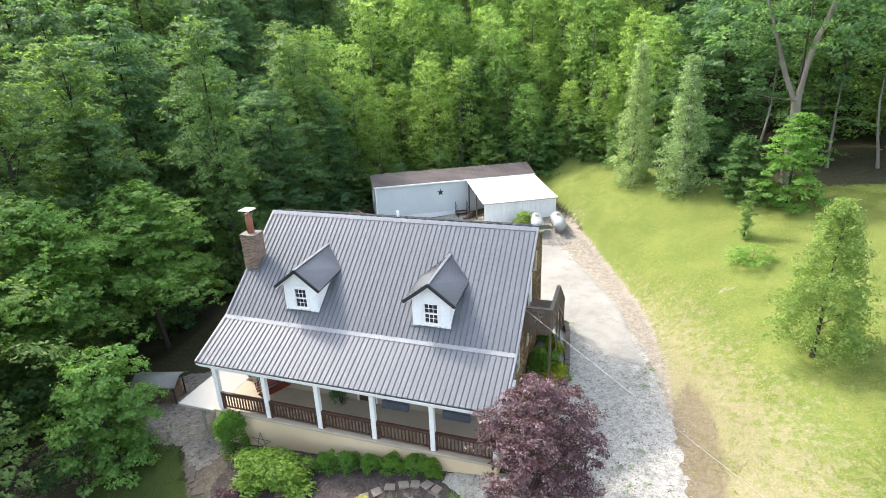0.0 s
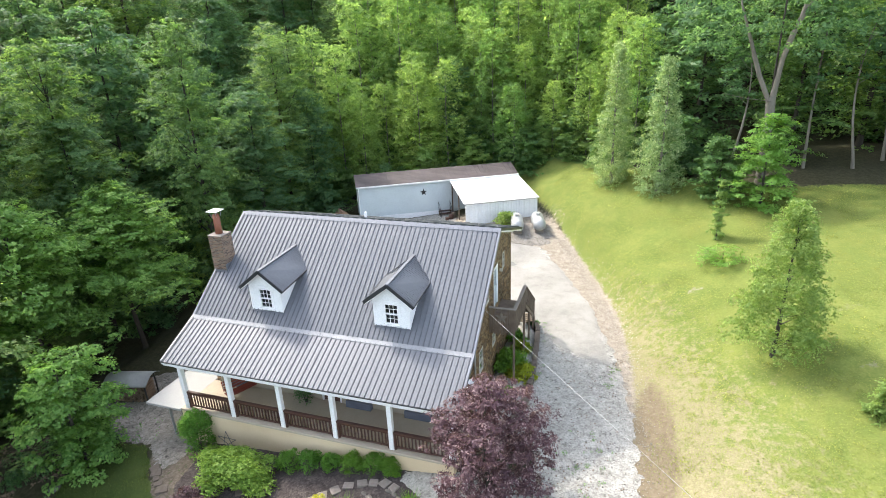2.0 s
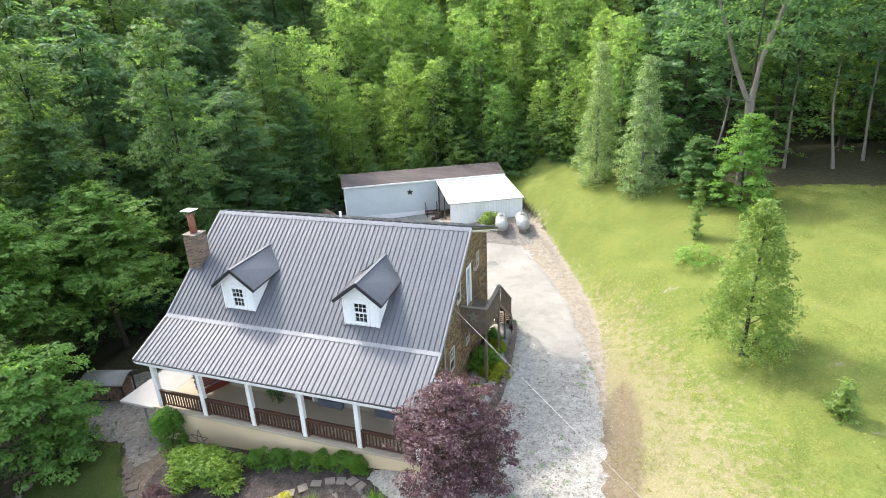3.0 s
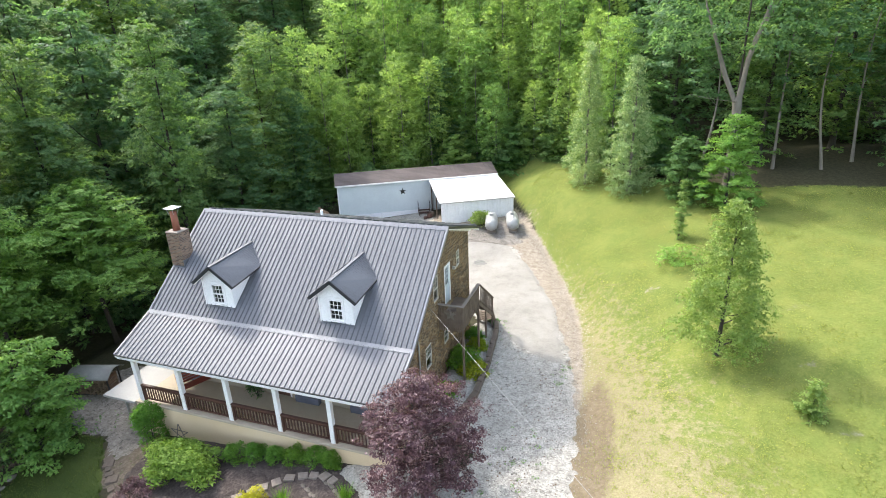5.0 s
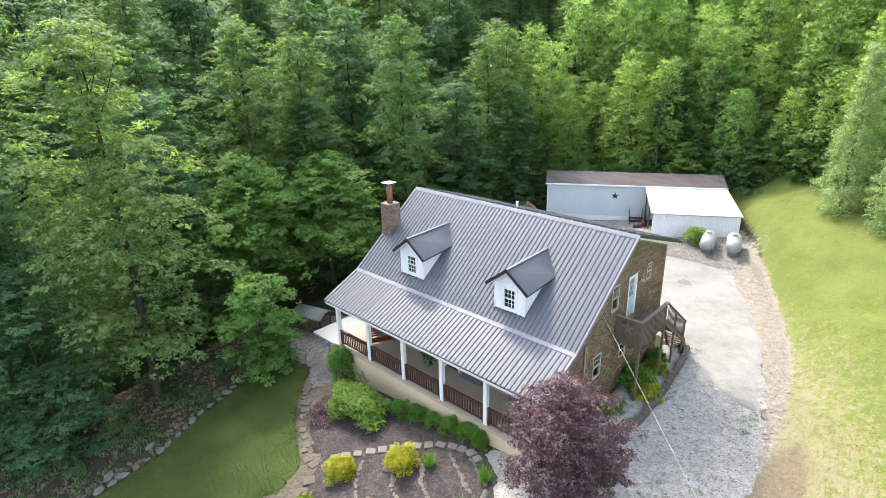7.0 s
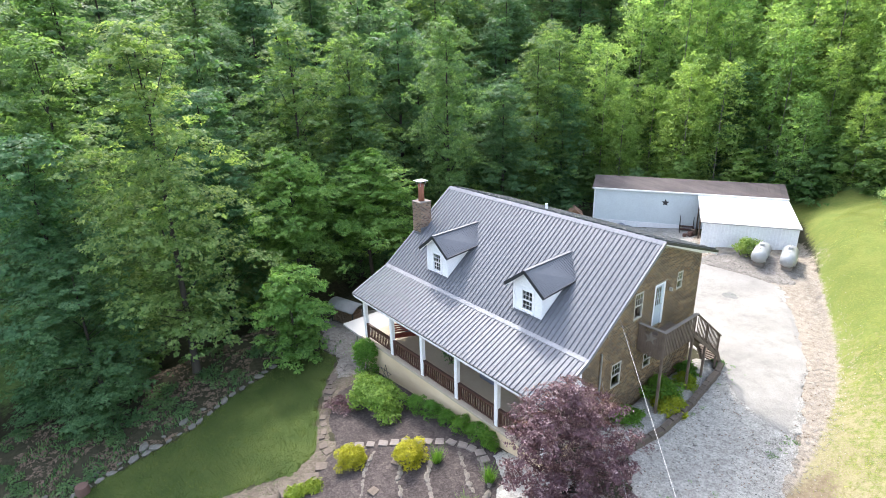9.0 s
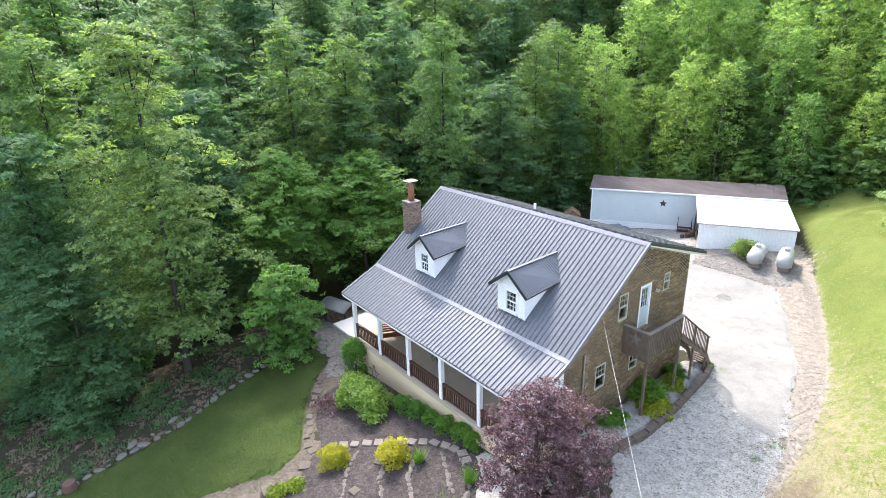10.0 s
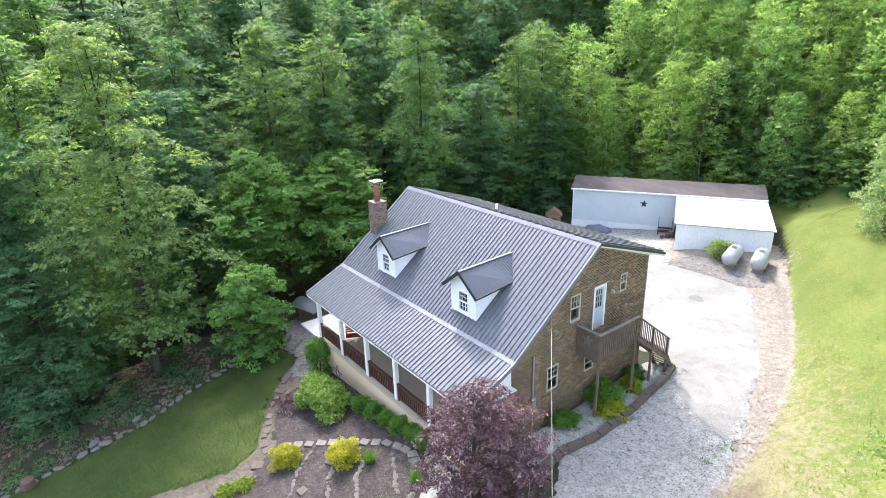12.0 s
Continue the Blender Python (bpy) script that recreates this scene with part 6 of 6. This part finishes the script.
def plant(kinds, x, y, r, lo, hi, lean=(0.9, 1.1)):
    k = r.choice(kinds)
    s = r.uniform(lo, hi)
    q = SHED.inverted() @ Vector((x, y, 0))
    if -2 < q.x < SL + 1 and -4 < q.y < SD + (2.6 if k in LOW else 4.6):
        return
    if k.name not in used:
        used.add(k.name)
        put(k, x, y, r.uniform(0, 6.28), s, s * r.uniform(*lean), 0.2)
    else:
        again(k, x, y, r.uniform(0, 6.28), s, s * r.uniform(*lean), 0.2)
    taken.append((x, y))


r = random.Random(21)
SIZES = [(17, 5.0), (15, 4.6), (18, 4.4), (14, 4.8), (17, 5.0), (12, 4.6)]


def stand(k, x, y, top, rad, turn):
    """A forest tree of a kind, with its top and its spread given."""
    ht, base_r = SIZES[k]
    s, sz = rad / base_r, (top - h(x, y)) / ht
    kind = NEAR[k]
    if kind.name not in used:
        used.add(kind.name)
        put(kind, x, y, turn, s, sz, 0.2)
    else:
        again(kind, x, y, turn, s, sz, 0.2)
    taken.append((x, y))


for k, x, y, top, rad in ((4, -13.9, -14.2, 18.7, 5.2), (1, -16.4, -19.6, 13.6, 4.8), (3, -13.6, -18.9, 8.2, 3.7), (5, -16.9, -5.6, 11.0, 4.4), (5, -16.6, 0.2, 10.2, 4.6), (0, -16.8, 8.2, 19.4, 4.4), (1, -20.6, 1.4, 13.8, 4.6), (2, -21.8, -2.4, 19.2, 4.6), (0, -22.4, 2.6, 18.4, 4.6), (1, -16.6, 14.4, 14.2, 4.4), (3, -16.2, 21.8, 13.5, 3.2), (2, -17.6, 19.6, 17.8, 4.2), (0, -19.2, 24.6, 18.6, 4.6), (1, -20.6, -9.6, 15.0, 4.8), (0, -22.0, -17.5, 18.5, 5.2)):
    stand(k, x, y, top, rad, r.uniform(0, 6.28))
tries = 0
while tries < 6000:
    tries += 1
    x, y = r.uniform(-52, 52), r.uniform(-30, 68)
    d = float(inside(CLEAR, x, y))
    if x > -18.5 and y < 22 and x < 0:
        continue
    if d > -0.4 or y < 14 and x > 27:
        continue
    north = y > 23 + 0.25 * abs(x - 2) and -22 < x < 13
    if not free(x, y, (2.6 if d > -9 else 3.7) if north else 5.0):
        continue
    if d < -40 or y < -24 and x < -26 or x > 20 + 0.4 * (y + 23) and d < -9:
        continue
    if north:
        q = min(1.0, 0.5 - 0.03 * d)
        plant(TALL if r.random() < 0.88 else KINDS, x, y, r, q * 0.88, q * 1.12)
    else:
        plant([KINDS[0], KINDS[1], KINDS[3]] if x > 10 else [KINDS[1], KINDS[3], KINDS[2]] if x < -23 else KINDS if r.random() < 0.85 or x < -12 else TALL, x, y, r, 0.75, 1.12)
for i in range(1300):
    x, y = r.uniform(-34, 36), r.uniform(-28, 45)
    d = float(inside(CLEAR, x, y))
    if (-15 if y > 26 else -8) < d < -0.2 and free(x, y, 1.9) and not (x > -18.5 and y < 11) and x < 16:
        plant(LOW, x, y, r, 0.6, 1.1)

# kinds that the sowing left out stand deep in the wood
for k in NEAR + KINDS + TALL + LOW:
    if k.name not in used:
        plant([k], -31 + 3 * len(used) % 7, 30, r, 0.9, 1.1)

# a thick hem of bushes along the wood's edge behind the trailer and the meadow
for x, y, a in along([(-12.5, 23.5), (-6, 27.2), (0, 30.6), (5.2, 32.4), (8.6, 30.0), (12.2, 26.0), (15.6, 22.6), (18, 19.6), (22.5, 19.4), (30, 19)], 1.7, r):
    x, y = x + r.uniform(-0.6, 0.6), y + r.uniform(0.2, 1.6)
    if x < 1:
        x, y = x - 1.25, y + 2.2
    if free(x, y, 0.9) and x < 17:
        plant([LOW[1]] if x > 15 else [LOW[0], LOW[0], LOW[2], LOW[1]], x, y, r, 0.65, 1.05)

# pale-trunked old tree at the wood's edge, with a bright young tree below it
old = tree("old_tree", "old pale-trunked tree with forking bare limbs", 40, 21, 5.2, 9.5, 75, 1.5, 14000, 0.26, LEAF_DEEP, BARK, round_top, 0.1, 0, 0.4, bend=0.3, bunch=7, spread=0.2)
side = Vector((0.94, 0.34, 0))


def limb_mesh(lines, seg=8):
    """Tapered limbs: each a line of (sideways, forward, height, radius)."""
    bm = bmesh.new()
    for points in lines:
        prev = None
        for a, f, z, rad in points:
            c = side * a + Vector((-0.34, 0.94, 0)) * f
            ring = [bm.verts.new((c.x + rad * math.cos(k * math.tau / seg), c.y + rad * math.sin(k * math.tau / seg), z)) for k in range(seg)]
            if prev:
                for k in range(seg):
                    bm.faces.new((prev[k], prev[(k + 1) % seg], ring[(k + 1) % seg], ring[k]))
            prev = ring
    me = bpy.data.meshes.new("forked_trunk")
    bm.to_mesh(me)
    bm.free()
    return me


mesh_part("forked_trunk", limb_mesh([
    [(0.2, 0, -0.4, 0.36), (0.12, 0.05, 2.5, 0.27), (0.08, 0, 4.2, 0.26), (0, 0, 5.4, 0.29), (-0.02, 0, 5.9, 0.27)],
    [(0.05, 0, 5.5, 0.2), (0.3, 0.1, 8.0, 0.16), (0.75, 0.2, 9.6, 0.13), (2.1, 0.4, 12.0, 0.09), (2.7, 0.5, 15.0, 0.05)],
    [(0, 0, 5.5, 0.17), (0.2, -0.2, 8.2, 0.13), (1.1, -0.3, 11.6, 0.12), (1.2, -0.3, 15.5, 0.05)],
    [(-0.05, 0, 5.4, 0.17), (-0.95, 0.2, 7.3, 0.16), (-1.7, 0.4, 9.4, 0.11), (-2.5, 0.5, 11.4, 0.06), (-3.0, 0.6, 13.5, 0.03)],
    [(0, -0.1, 5.6, 0.13), (-2.3, -0.8, 6.0, 0.09), (-3.9, -1.2, 6.4, 0.04)],
]), PALE_BARK, old, "pale forked trunk and bare limbs", True)
put(old, 20.5, 18.4)
for i, (x, y, ht) in enumerate(((26.4, 20.0, 10.5), (23.6, 20.6, 11.5), (28.4, 21.4, 11.0), (18.9, 21.0, 10.0))):
    put(bough_tree("slender_tree", "thin pale-stemmed young tree in the dark wood", 43 + i, ht, 1.6, 5.5, 16, 0.9, 1600, 0.2, LEAF_DEEP, PALE_BARK, round_top, 0.11, 5, group="slender trees", bend=0.9), x, y)
put(bough_tree("edge_shrub", "leafy green shrub at the wood's edge", 42, 4.4, 1.9, 0.2, 36, 0.85, 9000, 0.17, LEAF, BARK, round_top, 0.07, 6, "bush", subs=8, core=0.6), 17.9, 17.2)
put(bough_tree("bright_sapling", "bright green young tree below the old tree", 41, 6.0, 2.0, 0.2, 46, 0.85, 14000, 0.15, LEAF_BRIGHT, BARK, round_top, 0.09, 8, subs=8, flat=0.4, core=0.6, tri=False), 20.3, 15.6)


# ---- garden plants ----
def bush(name, label, x, y, radius, ht, leaf, count, size, seed, lift=0.0, up=0.4, category="shrub", group="", along_x=1.0):
    rr = random.Random(seed)
    owner = thing(name, label, category, group, at=Matrix.Translation((x, y, h(x, y) + lift)) @ Matrix.Diagonal((along_x, 1, 1, 1)))
    cl = [(0, 0, ht * 0.5, radius * 0.85, radius * 0.85, ht * 0.48)]
    for i in range(26):
        a, e = rr.uniform(0, math.tau), rr.uniform(-0.75, 1.4)
        p, q = rr.uniform(0.55, 1.08), rr.uniform(0.18, 0.42)
        cl.append((radius * p * math.cos(a) * math.cos(e), radius * p * math.sin(a) * math.cos(e), ht * (0.42 + 0.5 * p * math.sin(e)), radius * q, radius * q, ht * q * 0.6))
    mesh_part("foliage", leaves("foliage", [c[:3] for c in cl], [c[3:] for c in cl], [c[3] ** 2 for c in cl], count, size, seed, up, 0.6, bunch=5, spread=size * 0.6), leaf, owner)
    part("stem", rods(*[((0, 0, -0.15), (0.4 * radius * math.cos(a), 0.4 * radius * math.sin(a), ht * 0.6), 0.025, 0.01) for a in (0.3, 2.2, 4.4)], seg=6), BARK, owner)
    return owner


bush("climbing_shrub", "dense upright green shrub against the porch corner", -5.5, -7.45, 0.68, 2.15, LEAF_BOX, 8000, 0.085, 1)
bush("azalea", "large lime-green leafy shrub in the mulch bed", -2.45, -8.65, 1.1, 1.35, LEAF_AZALEA, 11000, 0.11, 2, 0.0, 0.7, along_x=1.5)
for i, (bx, by) in enumerate(((-0.48, -7.72), (0.4, -7.52), (1.38, -7.43), (2.35, -7.36), (3.28, -7.27), (4.0, -7.22))):
    bush("boxwood", "low rounded green boxwood in a row before the porch", bx, by, 0.46 + 0.04 * math.sin(i * 2.3), 0.82 + 0.08 * math.cos(i * 1.7), LEAF_BOX, 4200, 0.06, 10 + i, group="boxwood row")
bush("golden_cypress", "round bright yellow dwarf cypress in the bed", 2.05, -10.05, 0.66, 1.02, LEAF_YELLOW, 11000, 0.055, 20, 0.0, 0.7, group="golden shrubs")
bush("golden_cypress", "round bright yellow dwarf cypress in the bed", 0.15, -11.75, 0.6, 0.85, LEAF_YELLOW, 9500, 0.055, 21, 0.0, 0.7, group="golden shrubs")
bush("lime_ground_cover", "low lime-green edging plant", -0.05, -14.3, 0.4, 0.35, LEAF_LIME, 900, 0.12, 22)
bush("lime_ground_cover", "low lime-green edging plant", 0.15, -13.6, 0.35, 0.3, LEAF_LIME, 800, 0.12, 23)
bush("tank_shrub", "leafy yellow-green shrub beside the lean-to", 2.95, 19.45, 0.78, 1.25, LEAF_MEADOW, 2000, 0.15, 24)
bush("border_shrub", "dark green shrub in the gable bed", 7.2, -2.0, 0.6, 0.9, LEAF_BOX, 3600, 0.1, 25)
bush("border_shrub", "dark green shrub in the gable bed", 7.15, 0.7, 0.8, 1.1, LEAF_BOX, 4500, 0.1, 26)
bush("border_shrub", "yellow-green shrub spilling over the bed wall", 7.75, 0.35, 0.75, 0.7, LEAF_SPIREA, 6000, 0.09, 27)
bush("border_shrub", "yellow-green shrub under the balcony", 7.5, 2.3, 0.5, 0.8, LEAF_SPIREA, 2000, 0.1, 28)
bush("border_shrub", "green shrub under the stair", 7.0, 3.3, 0.45, 0.7, LEAF_BOX, 1000, 0.13, 29)
bush("brown_shrub", "low reddish brown dry shrub in the mulch", -3.9, -10.0, 0.8, 0.5, LEAF_PLUM, 1500, 0.1, 30)


bush("porch_plant", "dark green leafy plant standing against the porch wall", -1.15, -4.98, 0.34, 0.9, LEAF_DEEP, 700, 0.1, 33, FLOOR - h(-1.15, -4.98))
bush("dry_shrub", "low dark green plant at the bed's end", 7.6, 5.3, 0.3, 0.35, LEAF_DEEP, 900, 0.09, 32)


def blades(name, x, y, z, length, seed, material, label, category, spread=0.5, width=0.012, kind="stuff", lean=0.6):
    """Grass blades, one thin folded triangle each."""
    rr = np.random.RandomState(seed)
    n = len(x)
    a = rr.uniform(0, math.tau, n)
    ln = length * rr.uniform(0.5, 1.3, n)
    lx, ly = np.cos(a) * ln * lean * rr.rand(n), np.sin(a) * ln * lean * rr.rand(n)
    wx, wy = -np.sin(a) * width, np.cos(a) * width
    base = np.stack([x, y, z], 1)
    v = np.stack([base + np.stack([wx, wy, -0.02 + 0 * wx], 1), base - np.stack([wx, wy, 0.02 + 0 * wx], 1), base + np.stack([lx, ly, ln], 1)], 1)
    ob = mesh_part(name, raw_mesh(name, v.reshape(-1, 3), np.arange(n * 3).reshape(n, 3)), material)
    return tagged(ob, label, category, kind=kind)


rr = np.random.RandomState(8)
n = 300000
x, y = rr.uniform(6, 34, n), rr.uniform(-14, 31, n)
e = x - drive_edge(y)
ok = (inside(woods_edge, x, y) > 0.1) & (e > 0.35 + 0.8 * rr.rand(n)) & (wobble(x, y, 2.2) + 0.8 * rr.normal(size=n) > -0.35)
x, y = x[ok], y[ok]
blades("meadow_grass", x, y, height(x, y) + 0.015, 0.034, 3, GRASS, "long sunlit yellow-green meadow grass", "grass", width=0.011, lean=4.5)
n = 60000
x, y = rr.uniform(-11, -0.5, n), rr.uniform(-24, -7, n)
ok = inside(LAWN, x, y) > 0.05
x, y = x[ok], y[ok]
blades("lawn_grass", x, y, height(x, y) + 0.05, 0.055, 4, LAWN_BLADE, "short mown lawn grass", "grass", width=0.016)
# leafy weeds in tufts all over the meadow
tufts = [(rr.uniform(8, 33), rr.uniform(-13, 30)) for _ in range(2600)]
tufts = [(a, b) for a, b in tufts if a > float(drive_edge(b)) + 1.6 and float(inside(woods_edge, a, b)) > 0.2 and float(wobble(a, b, 3.1)) > -0.25]
sizes = [rr.uniform(0.14, 0.42) for _ in tufts]
weeds = leaves("meadow_weeds", [(a, b, h(a, b) + 0.02) for a, b in tufts], [(q, q, q * 0.45) for q in sizes], [q * q for q in sizes], 12000, 0.075, 77, up=0.9, upper=1.0, tri=True, narrow=0.5)
tagged(mesh_part("meadow_weeds", weeds, GRASS), "leafy green weeds in tufts over the meadow", "weeds", kind="stuff")
spots = [(rr.normal(11.6, 0.7), rr.uniform(-9.5, -3.0)) for _ in range(44)] + [(rr.normal(12.0, 0.25), rr.normal(1.5, 0.5)) for _ in range(16)] + [(rr.uniform(8.2, 9.0), rr.uniform(-2, 6)) for _ in range(16)]
sizes = [rr.uniform(0.05, 0.13) for _ in spots]
drive_weeds = leaves("drive_weeds", [(a, b, h(a, b) + 0.05) for a, b in spots], [(q, q, q * 0.4) for q in sizes], [q * q for q in sizes], 1300, 0.05, 80, up=0.9, upper=1.0, tri=True, narrow=0.5)
tagged(mesh_part("drive_weeds", drive_weeds, LEAF_DEEP), "small dark weeds growing through the gravel", "weeds", kind="stuff")
fallen = [(rr.uniform(-16, -8.8), rr.uniform(-24, -8)) for _ in range(1500)]
fallen = [(a, b) for a, b in fallen if float(inside(LAWN, a, b)) < -0.25 and float(wobble(a, b, 1.1)) > -0.2]
bits = leaves("leaf_litter", [(a, b, h(a, b) + 0.01) for a, b in fallen], [(0.22, 0.22, 0.02)] * len(fallen), [1.0] * len(fallen), 9000, 0.11, 79, up=1.6, upper=1.0, tri=True, narrow=0.7, shell=0.1)
tagged(mesh_part("leaf_litter", bits, LOG), "dry brown leaves strewn under the trees", "leaf litter", kind="stuff")
# ferns and seedlings on the litter beyond the lawn
ferns = [(rr.uniform(-17, -8.6), rr.uniform(-24, -7)) for _ in range(520)]
ferns = [(a, b) for a, b in ferns if float(inside(LAWN, a, b)) < -0.3 and float(wobble(a, b, 1.5)) > 0.15]
sizes = [rr.uniform(0.15, 0.5) for _ in ferns]
low = leaves("undergrowth", [(a, b, h(a, b) + 0.08) for a, b in ferns], [(q, q, q * 0.5) for q in sizes], [q * q for q in sizes], 14000, 0.11, 78, up=0.9, upper=1.0, tri=True, narrow=0.5)
tagged(mesh_part("undergrowth", low, LEAF_DEEP), "low leafy seedlings on the shaded leaf litter", "undergrowth", kind="stuff")
for cx, cy, sd in ((2.95, -9.25, 5), (5.9, -10.2, 6), (5.4, -8.6, 7)):
    n = 260
    a, d = rr.uniform(0, 6.28, n), 0.16 * np.sqrt(rr.rand(n))
    blades("daylily", cx + d * np.cos(a), cy + d * np.sin(a), np.full(n, h(cx, cy) + 0.05), 0.55, sd, LEAF_BOX, "arching green clump of strap leaves in the bed", "plant", width=0.014, kind="thing", lean=1.0)
# weeds along the lawn's edge and on the litter
n = 9000
x, y = rr.uniform(-14, -8.4, n), rr.uniform(-24, -6, n)
ok = (inside(LAWN, x, y) < -0.1) & (wobble(x, y, 1.2) > 0.1)
x, y = x[ok], y[ok]
blades("weeds", x, y, height(x, y), 0.16, 9, LEAF_DEEP, "dark weeds below the trees", "weeds", width=0.04)



# ---- bricks of the gable wall beside the drive ----
def brick_mesh(w, ht, d):
    """A brick with a slightly rounded face, its back in the wall."""
    e = 0.006
    v = [(0, y, z) for y, z in ((0, 0), (w, 0), (w, ht), (0, ht))] + [(d, y, z) for y, z in ((e, e), (w - e, e), (w - e, ht - e), (e, ht - e))]
    return v, [(4, 5, 6, 7), (0, 1, 5, 4), (1, 2, 6, 5), (2, 3, 7, 6), (3, 0, 4, 7)]


def clear_of_openings(y0, y1, z0, z1):
    return all(y1 < a - 0.002 or y0 > b + 0.002 or z1 < c - 0.002 or z0 > d + 0.002 for a, b, c, d in GABLE_HOLES)


COURSE, LENGTH, JOINT = 0.0762, 0.213, 0.018
rb = random.Random(4)
singles, rest_v, rest_f = [], [], []
shared = {}
for row in range(-2, 112):
    z0, z1 = row * COURSE, (row + 1) * COURSE - JOINT
    y = FRONT_Y - (LENGTH / 2 if row % 2 else 0)
    while y < BACK_Y:
        y0, y1 = max(y, FRONT_Y), min(y + LENGTH - JOINT, BACK_Y)
        y += LENGTH
        pieces = [(y0, y1)]
        for a, b, c, d in GABLE_HOLES:
            if z1 > c and z0 < d and y1 > a and y0 < b:
                pieces = [(y0, a - 0.004), (b + 0.004, y1)]
        for p0, p1 in pieces:
            if p1 - p0 < 0.03 or not clear_of_openings(p0, p1, z0, z1) or z1 > min(under_roof(p0), under_roof(p1)) - 0.04 or z0 < h(6.6, p0) - 0.2:
                continue
            d = rb.choice((0.007, 0.009, 0.011))
            if -2.6 < p0 < 0.2 and 3.6 < z0 < 5.5 and p1 - p0 > 0.19 and len(singles) < 300:
                singles.append((p0, z0, d))
            else:
                v, f = brick_mesh(p1 - p0, z1 - z0, d)
                k = len(rest_v)
                rest_v += [(WALL_X + q[0] - 0.0005, p0 + q[1], z0 + q[2]) for q in v]
                rest_f += [tuple(k + i for i in q) for q in f]
tagged(mesh_part("brickwork", raw_mesh("brickwork", rest_v, rest_f), BRICK, gable), "mixed brown bricks laid in running bond", kind="stuff")
for d in (0.007, 0.009, 0.011):
    v, f = brick_mesh(LENGTH - JOINT, COURSE - JOINT, d)
    shared[d] = raw_mesh("brick", v, f)
    shared[d].materials.append(BRICK)
for p0, z0, d in singles:
    ob = new("brick", shared[d])
    ob.parent = gable
    ob.matrix_basis = Matrix.Translation((WALL_X - 0.0005, p0, z0))
